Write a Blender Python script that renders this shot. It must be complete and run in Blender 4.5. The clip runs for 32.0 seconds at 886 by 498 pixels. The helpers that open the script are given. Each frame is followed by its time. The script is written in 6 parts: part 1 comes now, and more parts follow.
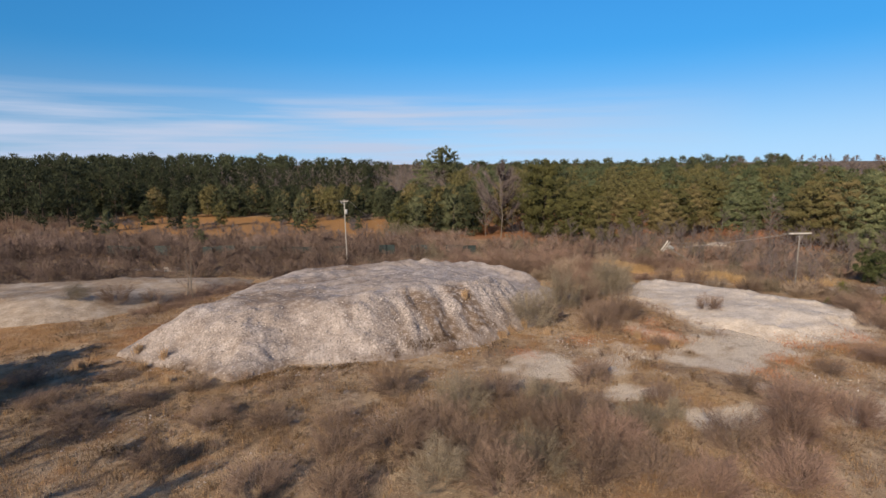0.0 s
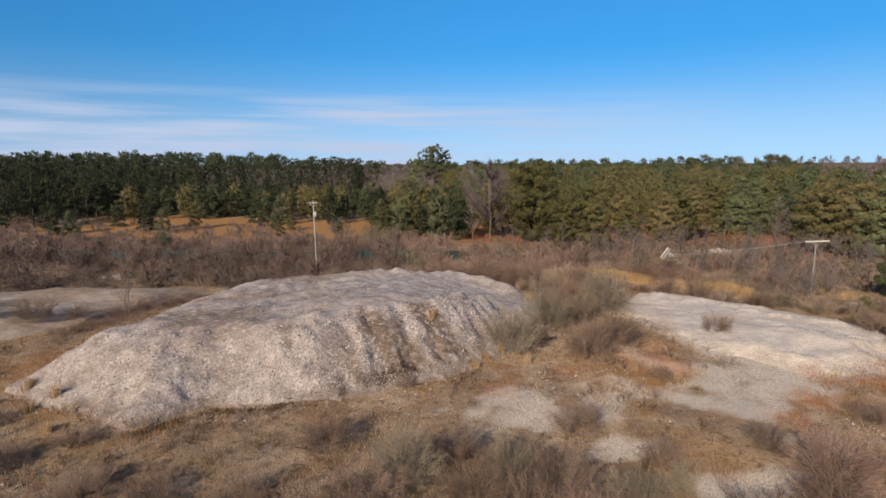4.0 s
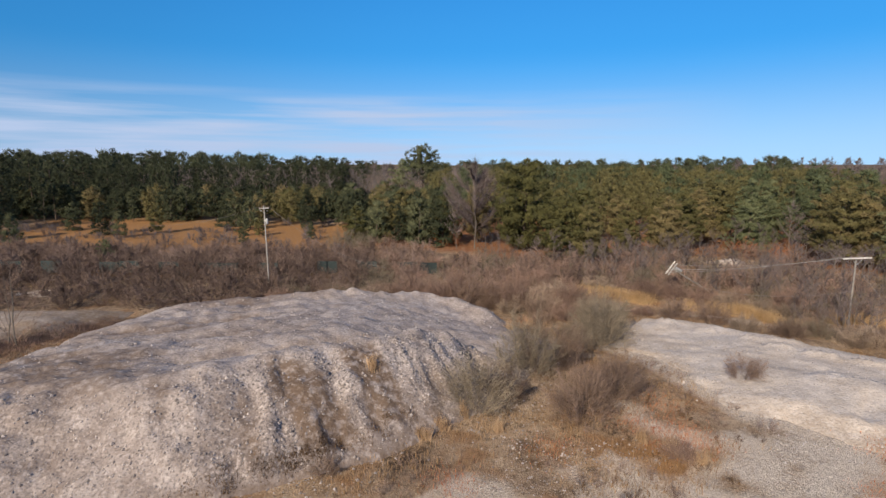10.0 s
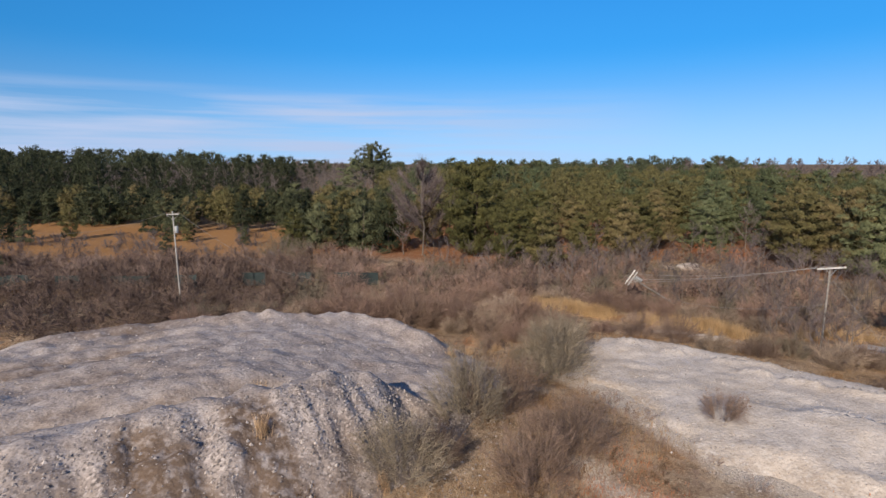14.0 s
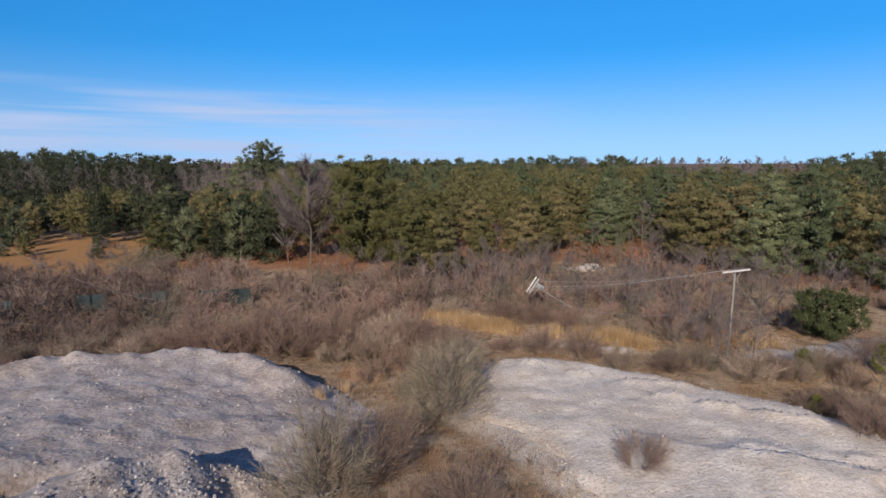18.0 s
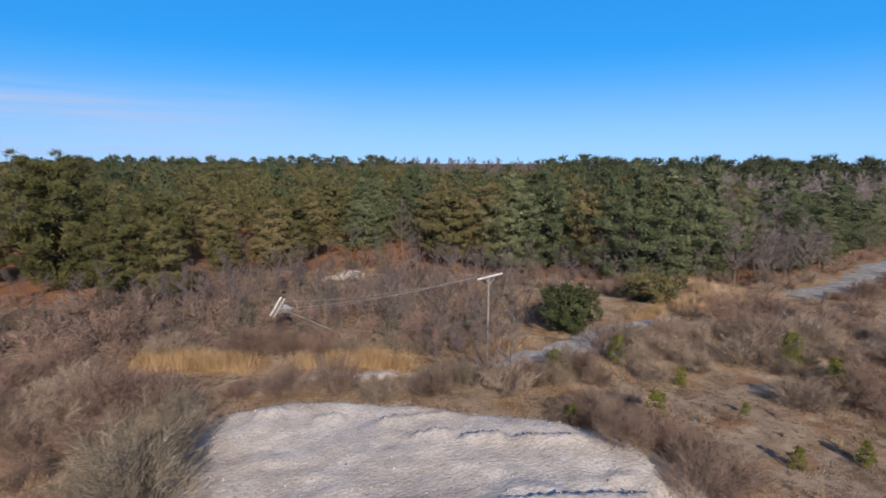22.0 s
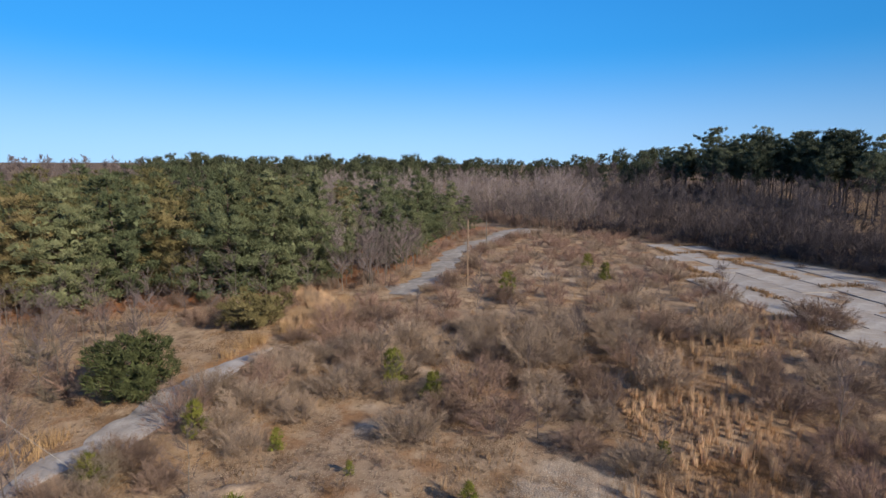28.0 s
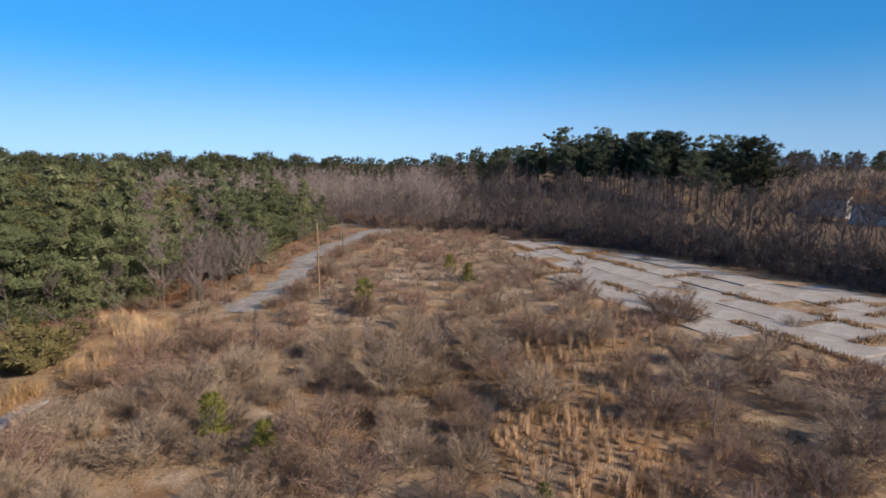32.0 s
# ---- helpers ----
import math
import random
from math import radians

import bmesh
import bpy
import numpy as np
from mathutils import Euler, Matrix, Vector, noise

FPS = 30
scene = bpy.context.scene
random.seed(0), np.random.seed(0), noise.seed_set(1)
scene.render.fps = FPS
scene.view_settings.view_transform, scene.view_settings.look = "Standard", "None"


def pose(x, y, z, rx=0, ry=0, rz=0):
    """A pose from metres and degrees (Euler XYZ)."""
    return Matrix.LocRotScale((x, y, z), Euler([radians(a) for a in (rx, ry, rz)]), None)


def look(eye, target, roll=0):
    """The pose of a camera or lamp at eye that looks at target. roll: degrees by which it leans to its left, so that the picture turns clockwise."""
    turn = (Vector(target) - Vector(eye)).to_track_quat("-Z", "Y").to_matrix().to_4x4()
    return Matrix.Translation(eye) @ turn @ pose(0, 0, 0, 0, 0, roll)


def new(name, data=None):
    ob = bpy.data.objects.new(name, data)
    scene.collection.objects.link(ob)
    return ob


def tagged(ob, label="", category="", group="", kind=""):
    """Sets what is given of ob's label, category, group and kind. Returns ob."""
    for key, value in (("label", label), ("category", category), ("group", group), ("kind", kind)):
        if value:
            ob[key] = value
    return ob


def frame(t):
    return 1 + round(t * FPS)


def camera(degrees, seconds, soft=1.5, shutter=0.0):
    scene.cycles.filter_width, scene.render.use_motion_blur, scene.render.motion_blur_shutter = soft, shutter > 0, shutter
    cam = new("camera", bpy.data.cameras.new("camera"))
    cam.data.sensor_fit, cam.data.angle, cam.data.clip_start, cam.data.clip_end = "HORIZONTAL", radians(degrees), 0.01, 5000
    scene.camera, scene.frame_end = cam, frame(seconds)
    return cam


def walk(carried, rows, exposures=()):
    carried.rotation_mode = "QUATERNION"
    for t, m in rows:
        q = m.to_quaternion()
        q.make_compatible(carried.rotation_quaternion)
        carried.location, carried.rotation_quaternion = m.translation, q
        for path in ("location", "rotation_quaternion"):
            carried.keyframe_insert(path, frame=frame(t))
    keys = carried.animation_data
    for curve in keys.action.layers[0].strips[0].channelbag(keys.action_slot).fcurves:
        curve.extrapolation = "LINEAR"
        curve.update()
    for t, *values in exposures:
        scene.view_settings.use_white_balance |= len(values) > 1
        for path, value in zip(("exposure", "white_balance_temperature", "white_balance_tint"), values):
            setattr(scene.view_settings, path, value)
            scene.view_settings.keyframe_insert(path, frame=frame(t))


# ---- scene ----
# camera: (seconds, x, y, z, heading to the right of north, tilt, roll)
PATH = [
    (0, -0, -0, 16, 0, -9.02, -0.48),
    (1, 0.73, 1.93, 16.01, 0.01, -9, -0.48),
    (2, 1.44, 3.88, 15.97, 0.08, -8.99, -0.42),
    (3, 2.13, 5.81, 15.89, 0.16, -9.02, -0.35),
    (3.5, 2.46, 6.76, 15.83, 0.22, -9.04, -0.3),
    (5.5, 3.62, 10.47, 15.57, 0.33, -9, -0.2),
    (6, 3.89, 11.39, 15.52, 0.35, -9.01, -0.19),
    (7, 4.44, 13.24, 15.45, 0.5, -9.05, -0.13),
    (8, 4.96, 15.03, 15.46, 0.62, -9.09, -0.07),
    (9, 5.46, 16.78, 15.55, 0.65, -9.04, -0.03),
    (10, 5.93, 18.54, 15.63, 0.67, -8.98, -0.04),
    (11, 6.43, 20.3, 15.61, 0.62, -9.03, -0.04),
    (12, 6.97, 22.07, 15.58, 1.26, -9.1, -0.02),
    (13, 7.53, 23.92, 15.61, 3.16, -9.14, 0.05),
    (14, 8.17, 25.8, 15.69, 5.17, -9.08, 0.1),
    (14.5, 8.54, 26.74, 15.71, 6.23, -9.06, 0.1),
    (16.5, 10.25, 30.31, 15.56, 11.17, -9.1, -0.04),
    (17, 10.73, 31.23, 15.51, 12.39, -9.1, -0.05),
    (18, 11.73, 33.04, 15.4, 14.88, -9.08, -0.01),
    (18.5, 12.24, 33.9, 15.33, 16.5, -9.06, 0.06),
    (19, 12.76, 34.73, 15.26, 19.03, -9.06, 0.13),
    (19.5, 13.31, 35.53, 15.2, 21.89, -9.09, 0.2),
    (20, 13.92, 36.29, 15.17, 24.92, -9.11, 0.26),
    (21, 15.36, 37.73, 15.21, 31.44, -9.12, 0.38),
    (21.5, 16.15, 38.37, 15.29, 35.21, -9.1, 0.41),
    (22, 16.97, 38.95, 15.38, 39.14, -9.08, 0.4),
    (22.5, 17.82, 39.46, 15.48, 43.22, -9.07, 0.38),
    (23, 18.68, 39.9, 15.57, 47.5, -9.07, 0.33),
    (23.5, 19.57, 40.27, 15.64, 51.74, -9.06, 0.28),
    (24, 20.49, 40.57, 15.7, 55.78, -9.04, 0.23),
    (24.5, 21.45, 40.82, 15.73, 60.23, -9.03, 0.19),
    (25, 22.42, 41.02, 15.75, 64.68, -9.02, 0.17),
    (25.5, 23.4, 41.16, 15.74, 69.16, -9.04, 0.18),
    (26, 24.37, 41.25, 15.73, 72.62, -9.07, 0.2),
    (26.5, 25.33, 41.33, 15.72, 74.57, -9.07, 0.21),
    (28.5, 28.93, 41.42, 15.67, 77.87, -9.03, 0.23),
    (29, 29.79, 41.41, 15.63, 78.96, -9.02, 0.23),
    (30, 31.46, 41.35, 15.51, 82.7, -9.04, 0.26),
    (31, 33.11, 41.23, 15.37, 86.49, -9.1, 0.31),
    (32, 34.79, 41.07, 15.24, 91.53, -9.07, 0.34),
]
cam = camera(78.54, 32.0, soft=1.45, shutter=0.4)
walk(cam, [(t, pose(x, y, z, 90 + tilt, 0, -heading) @ pose(0, 0, 0, 0, 0, roll)) for t, x, y, z, heading, tilt, roll in PATH],
     exposures=[(0, 0.14, 7300, 10), (4, 0.14, 7200, 10), (9, 0.12, 6950, 10), (13, 0.11, 6700, 10), (17, 0.09, 6450, 10), (21, 0.06, 6250, 10), (24, 0.10, 6250, 10), (27, 0.18, 6500, 10), (30, 0.24, 6800, 10), (32, 0.28, 6900, 10)])

# ---- world and sun ----
SUN_HEADING, SUN_HEIGHT = 207.0, 28.0
scene.view_settings.exposure = 0.25


def build_world():
    world = bpy.data.worlds.new("sky")
    scene.world = world
    world.use_nodes = True
    nt = world.node_tree
    nt.nodes.clear()
    out = nt.nodes.new("ShaderNodeOutputWorld")
    bg = nt.nodes.new("ShaderNodeBackground")
    sky = nt.nodes.new("ShaderNodeTexSky")
    sky.sky_type = "NISHITA"
    sky.sun_disc = False
    sky.sun_elevation = radians(SUN_HEIGHT)
    sky.sun_rotation = radians(SUN_HEADING)
    sky.air_density, sky.dust_density, sky.ozone_density = 1.0, 0.0, 4.0
    bg.inputs["Strength"].default_value = 0.09
    # thin streaks of cirrus low in the north-west
    co = nt.nodes.new("ShaderNodeTexCoord")
    sep = nt.nodes.new("ShaderNodeSeparateXYZ")
    nt.links.new(co.outputs["Generated"], sep.inputs[0])
    mp = nt.nodes.new("ShaderNodeMapping")
    mp.inputs["Scale"].default_value = (1.6, 1.6, 30.0)
    mp.inputs["Location"].default_value = (0.35, 0.2, 0.0)
    nt.links.new(co.outputs["Generated"], mp.inputs[0])
    nz = nt.nodes.new("ShaderNodeTexNoise")
    nz.inputs["Scale"].default_value, nz.inputs["Detail"].default_value = 1.6, 6.0
    nt.links.new(mp.outputs[0], nz.inputs["Vector"])
    ramp = nt.nodes.new("ShaderNodeMapRange")
    ramp.inputs["From Min"].default_value, ramp.inputs["From Max"].default_value = 0.34, 0.58
    nt.links.new(nz.outputs["Fac"], ramp.inputs["Value"])
    low = nt.nodes.new("ShaderNodeMapRange")
    low.inputs["From Min"].default_value, low.inputs["From Max"].default_value = 0.128, 0.085
    nt.links.new(sep.outputs["Z"], low.inputs["Value"])
    west = nt.nodes.new("ShaderNodeMapRange")
    west.inputs["From Min"].default_value, west.inputs["From Max"].default_value = 0.5, -0.05
    nt.links.new(sep.outputs["X"], west.inputs["Value"])
    m1 = nt.nodes.new("ShaderNodeMath")
    m1.operation = "MULTIPLY"
    m2 = nt.nodes.new("ShaderNodeMath")
    m2.operation = "MULTIPLY"
    nt.links.new(ramp.outputs[0], m1.inputs[0])
    nt.links.new(low.outputs[0], m1.inputs[1])
    nt.links.new(m1.outputs[0], m2.inputs[0])
    nt.links.new(west.outputs[0], m2.inputs[1])
    mix = nt.nodes.new("ShaderNodeMix")
    mix.data_type = "RGBA"
    mix.inputs["B"].default_value = (4.7, 6.1, 8.9, 1)
    nt.links.new(m2.outputs[0], mix.inputs["Factor"])
    hue = nt.nodes.new("ShaderNodeHueSaturation")
    hue.inputs["Saturation"].default_value = 1.55
    hue.inputs["Value"].default_value = 1.0
    tint = nt.nodes.new("ShaderNodeMix")
    tint.data_type, tint.blend_type = "RGBA", "MULTIPLY"
    tint.inputs["Factor"].default_value = 1.0
    tint.inputs["B"].default_value = (1.03, 1.0, 1.15, 1)
    nt.links.new(sky.outputs[0], tint.inputs["A"])
    nt.links.new(tint.outputs["Result"], hue.inputs["Color"])
    # the deep colour belongs to the lower sky; overhead the air is plainer
    deep = nt.nodes.new("ShaderNodeMapRange")
    deep.interpolation_type = "SMOOTHSTEP"
    deep.inputs["From Min"].default_value, deep.inputs["From Max"].default_value = 0.45, 0.75
    deep.inputs["To Min"].default_value, deep.inputs["To Max"].default_value = 1.55, 0.7
    nt.links.new(sep.outputs["Z"], deep.inputs["Value"])
    nt.links.new(deep.outputs[0], hue.inputs["Saturation"])
    # pale air along the horizon
    air = nt.nodes.new("ShaderNodeMapRange")
    air.interpolation_type = "SMOOTHSTEP"
    air.inputs["From Min"].default_value, air.inputs["From Max"].default_value, air.inputs["To Max"].default_value = 0.2, -0.03, 0.95
    nt.links.new(sep.outputs["Z"], air.inputs["Value"])
    pale = nt.nodes.new("ShaderNodeMix")
    pale.data_type = "RGBA"
    pale.inputs["B"].default_value = (4.0, 6.8, 10.2, 1)
    nt.links.new(air.outputs[0], pale.inputs["Factor"])
    # even azure round the whole sky, deeper with height
    height = nt.nodes.new("ShaderNodeMapRange")
    height.inputs["From Min"].default_value, height.inputs["From Max"].default_value = 0.16, 0.45
    nt.links.new(sep.outputs["Z"], height.inputs["Value"])
    azure = nt.nodes.new("ShaderNodeMix")
    azure.data_type = "RGBA"
    azure.inputs["A"].default_value, azure.inputs["B"].default_value = (0.5, 3.7, 9.0, 1), (0.12, 2.0, 6.8, 1)
    nt.links.new(height.outputs[0], azure.inputs["Factor"])
    share = nt.nodes.new("ShaderNodeMapRange")
    share.interpolation_type = "SMOOTHSTEP"
    share.inputs["From Min"].default_value, share.inputs["From Max"].default_value = 0.5, 0.75
    share.inputs["To Min"].default_value, share.inputs["To Max"].default_value = 0.95, 0.0
    nt.links.new(sep.outputs["Z"], share.inputs["Value"])
    blend = nt.nodes.new("ShaderNodeMix")
    blend.data_type = "RGBA"
    nt.links.new(share.outputs[0], blend.inputs["Factor"])
    nt.links.new(hue.outputs[0], blend.inputs["A"])
    nt.links.new(azure.outputs["Result"], blend.inputs["B"])
    nt.links.new(blend.outputs["Result"], pale.inputs["A"])
    # the blue is deepest at right angles to the sun
    facing = nt.nodes.new("ShaderNodeVectorMath")
    facing.operation = "DOT_PRODUCT"
    facing.inputs[1].default_value = (math.sin(radians(42)), math.cos(radians(42)), 0)
    nt.links.new(co.outputs["Generated"], facing.inputs[0])
    gain = nt.nodes.new("ShaderNodeMapRange")
    gain.interpolation_type = "SMOOTHSTEP"
    gain.inputs["From Min"].default_value, gain.inputs["From Max"].default_value = 0.0, 0.95
    gain.inputs["To Min"].default_value, gain.inputs["To Max"].default_value = 0.76, 1.12
    nt.links.new(facing.outputs["Value"], gain.inputs["Value"])
    side = nt.nodes.new("ShaderNodeVectorMath")
    side.operation = "SCALE"
    nt.links.new(pale.outputs["Result"], side.inputs[0])
    nt.links.new(gain.outputs[0], side.inputs["Scale"])
    nt.links.new(side.outputs[0], mix.inputs["A"])
    nt.links.new(mix.outputs["Result"], bg.inputs["Color"])
    nt.links.new(bg.outputs[0], out.inputs[0])
    lamp = bpy.data.lights.new("sun", "SUN")
    lamp.energy, lamp.angle, lamp.color = 5.0, radians(0.6), (1.0, 0.89, 0.75)
    h, e = radians(SUN_HEADING), radians(SUN_HEIGHT)
    way = Vector((math.sin(h) * math.cos(e), math.cos(h) * math.cos(e), math.sin(e)))
    ob = new("sun", lamp)
    ob.matrix_world = look(way * 300, (0, 0, 0))


build_world()


# ---- materials ----
def material(name, low, high, rough=0.9, scale=3.0, spread=0.35, bump=0.0, fine=0.0, island=False, own=True, hue=0.0):
    """Two tones mixed by noise, with a shift of brightness for each thing and each loose piece."""
    m = bpy.data.materials.new(name)
    m.use_nodes = True
    nt = m.node_tree
    b = nt.nodes["Principled BSDF"]
    b.inputs["Roughness"].default_value = rough
    b.inputs["Specular IOR Level"].default_value = 0.25
    co = nt.nodes.new("ShaderNodeTexCoord")
    nz = nt.nodes.new("ShaderNodeTexNoise")
    nz.inputs["Scale"].default_value, nz.inputs["Detail"].default_value = scale, 5.0
    nt.links.new(co.outputs["Object"], nz.inputs["Vector"])
    value = nt.nodes.new("ShaderNodeMapRange")
    value.inputs["From Min"].default_value, value.inputs["From Max"].default_value = 0.32, 0.68
    nt.links.new(nz.outputs["Fac"], value.inputs["Value"])
    mix = nt.nodes.new("ShaderNodeMix")
    mix.data_type = "RGBA"
    mix.inputs["A"].default_value, mix.inputs["B"].default_value = (*low, 1), (*high, 1)
    nt.links.new(value.outputs[0], mix.inputs["Factor"])
    last = mix.outputs["Result"]
    for kind in (["ShaderNodeObjectInfo"] if own else []) + (["ShaderNodeNewGeometry"] if island else []):
        info = nt.nodes.new(kind)
        rng_out = info.outputs["Random" if kind == "ShaderNodeObjectInfo" else "Random Per Island"]
        shift = nt.nodes.new("ShaderNodeMapRange")
        shift.inputs["To Min"].default_value, shift.inputs["To Max"].default_value = 1 - spread * (2.0 if hue and kind == "ShaderNodeObjectInfo" else 1.0), 1 + spread * (2.0 if hue and kind == "ShaderNodeObjectInfo" else 1.0)
        nt.links.new(rng_out, shift.inputs["Value"])
        hsv = nt.nodes.new("ShaderNodeHueSaturation")
        nt.links.new(shift.outputs[0], hsv.inputs["Value"])
        if kind == "ShaderNodeObjectInfo" and hue:
            tone = nt.nodes.new("ShaderNodeMapRange")
            tone.inputs["To Min"].default_value, tone.inputs["To Max"].default_value = 0.5 + hue, 0.5 - hue
            nt.links.new(rng_out, tone.inputs["Value"])
            nt.links.new(tone.outputs[0], hsv.inputs["Hue"])
        nt.links.new(last, hsv.inputs["Color"])
        last = hsv.outputs[0]
    nt.links.new(last, b.inputs["Base Color"])
    if bump:
        fz = nt.nodes.new("ShaderNodeTexNoise")
        fz.inputs["Scale"].default_value, fz.inputs["Detail"].default_value = fine, 6.0
        nt.links.new(co.outputs["Object"], fz.inputs["Vector"])
        bp = nt.nodes.new("ShaderNodeBump")
        bp.inputs["Strength"].default_value, bp.inputs["Distance"].default_value = bump, 0.1
        nt.links.new(fz.outputs["Fac"], bp.inputs["Height"])
        nt.links.new(bp.outputs[0], b.inputs["Normal"])
    return m


def leafy(m, amount=0.14):
    """Lets some light through thin leaves and needles."""
    nt = m.node_tree
    b = nt.nodes["Principled BSDF"]
    out = nt.nodes["Material Output"]
    tr = nt.nodes.new("ShaderNodeBsdfTranslucent")
    src = b.inputs["Base Color"].links[0].from_socket
    nt.links.new(src, tr.inputs["Color"])
    mx = nt.nodes.new("ShaderNodeMixShader")
    mx.inputs[0].default_value = amount
    nt.links.new(b.outputs[0], mx.inputs[1])
    nt.links.new(tr.outputs[0], mx.inputs[2])
    nt.links.new(mx.outputs[0], out.inputs["Surface"])
    return m


BARK = material("grey_bark", (0.10, 0.085, 0.07), (0.2, 0.175, 0.15), scale=4, bump=0.5, fine=9)
PALE_BARK = material("pale_bark", (0.2, 0.18, 0.155), (0.36, 0.33, 0.29), scale=3, bump=0.3, fine=9)
PINE_BARK = material("pine_bark", (0.07, 0.055, 0.045), (0.17, 0.13, 0.1), scale=3, bump=0.6, fine=8)
NEEDLE_OLIVE = leafy(material("needles_olive", (0.1, 0.089, 0.037), (0.228, 0.19, 0.084), scale=0.6, spread=0.17, island=True, hue=0.022))
NEEDLE_DEEP = leafy(material("needles_deep_olive", (0.066, 0.065, 0.024), (0.16, 0.145, 0.055), scale=0.6, spread=0.15, island=True, hue=0.02))
NEEDLE_BLUE = leafy(material("needles_blue_green", (0.087, 0.105, 0.05), (0.192, 0.21, 0.108), scale=0.6, spread=0.17, island=True, hue=0.02))
NEEDLE_DARK = leafy(material("needles_dark", (0.045, 0.056, 0.03), (0.1, 0.108, 0.056), scale=0.6, spread=0.3, island=True, hue=0.02))
NEEDLE_HILL = leafy(material("needles_dusky", (0.06, 0.076, 0.048), (0.13, 0.148, 0.09), scale=0.6, spread=0.25, island=True, hue=0.02))
NEEDLE_JUNIPER = leafy(material("needles_evergreen_bush", (0.052, 0.066, 0.026), (0.14, 0.156, 0.062), scale=2.0, spread=0.3, island=True), 0.2)
NEEDLE_YOUNG = leafy(material("needles_young", (0.1, 0.115, 0.02), (0.2, 0.19, 0.04), scale=1.5, spread=0.25, island=True))
TWIG_BROWN = material("twigs_brown", (0.145, 0.098, 0.074), (0.288, 0.2, 0.15), scale=0.6, spread=0.24, island=True)
TWIG_GREY = material("twigs_grey", (0.165, 0.132, 0.095), (0.29, 0.237, 0.172), scale=0.6, spread=0.3, island=True)
TWIG_PINK = material("twigs_pinkish_brown", (0.222, 0.164, 0.122), (0.395, 0.3, 0.222), scale=0.6, spread=0.22, island=True)
# dark brush tone; in the southern woods it carries their shade as colour
TWIG_DARK_SHADE = material("twigs_dark_brown_shade", (0.078, 0.064, 0.064), (0.15, 0.125, 0.124), scale=0.3, spread=0.24, island=True)
TWIG_RED = material("twigs_red_brown", (0.175, 0.112, 0.087), (0.31, 0.205, 0.158), scale=0.6, spread=0.24, island=True)
TWIG_PURPLE = material("twigs_purple_grey", (0.112, 0.088, 0.084), (0.21, 0.168, 0.16), scale=0.3, spread=0.3, island=True)
TWIG_MAUVE = material("twigs_mauve_brown", (0.086, 0.058, 0.048), (0.275, 0.194, 0.157), scale=0.22, spread=0.3, island=True)
TWIG_FOREST = material("twigs_forest", (0.165, 0.132, 0.122), (0.29, 0.24, 0.222), scale=0.2, spread=0.3, island=True)
LEAF_RUST = leafy(material("leaves_rust", (0.25, 0.09, 0.045), (0.4, 0.17, 0.08), scale=1.0, spread=0.3, island=True))
STRAW = leafy(material("straw", (0.44, 0.275, 0.135), (0.74, 0.51, 0.275), scale=0.4, spread=0.3, island=True))
WEED_DARK = material("dead_weeds", (0.09, 0.055, 0.032), (0.2, 0.12, 0.065), scale=0.3, spread=0.3, island=True)
STRAW_TAN = leafy(material("straw_tan", (0.4, 0.265, 0.155), (0.62, 0.44, 0.28), scale=0.4, spread=0.25, island=True))
STRAW_DULL = leafy(material("straw_dull", (0.25, 0.15, 0.075), (0.42, 0.27, 0.145), scale=0.3, spread=0.35, island=True))
WOOD_POLE = material("weathered_pole_wood", (0.13, 0.115, 0.1), (0.25, 0.225, 0.2), scale=2, bump=0.4, fine=12)
WOOD_PALE = material("bleached_pole_wood", (0.34, 0.31, 0.28), (0.5, 0.47, 0.43), scale=2, bump=0.4, fine=12)
WOOD_TAN = material("tan_pole_wood", (0.3, 0.2, 0.13), (0.45, 0.32, 0.22), scale=2, bump=0.4, fine=12)
METAL_GREY = material("dull_grey_metal", (0.3, 0.3, 0.3), (0.45, 0.45, 0.44), rough=0.5, scale=5)
WIRE = material("wire_metal", (0.2, 0.19, 0.18), (0.34, 0.32, 0.3), rough=0.6, scale=5)
PORCELAIN = material("insulator_glaze", (0.2, 0.12, 0.09), (0.3, 0.2, 0.15), rough=0.25, scale=5)

GREEN_MESH = material("green_mesh", (0.02, 0.032, 0.033), (0.045, 0.062, 0.062), rough=0.7, scale=1.0)
PAINT_WHITE = material("white_paint", (0.65, 0.63, 0.6), (0.8, 0.78, 0.75), rough=0.6, scale=2)
ROOF_ORANGE = material("rust_roof", (0.25, 0.13, 0.07), (0.4, 0.22, 0.12), scale=2)
DARK_GLASS = material("window_glass", (0.03, 0.035, 0.04), (0.05, 0.055, 0.06), rough=0.1, scale=1)


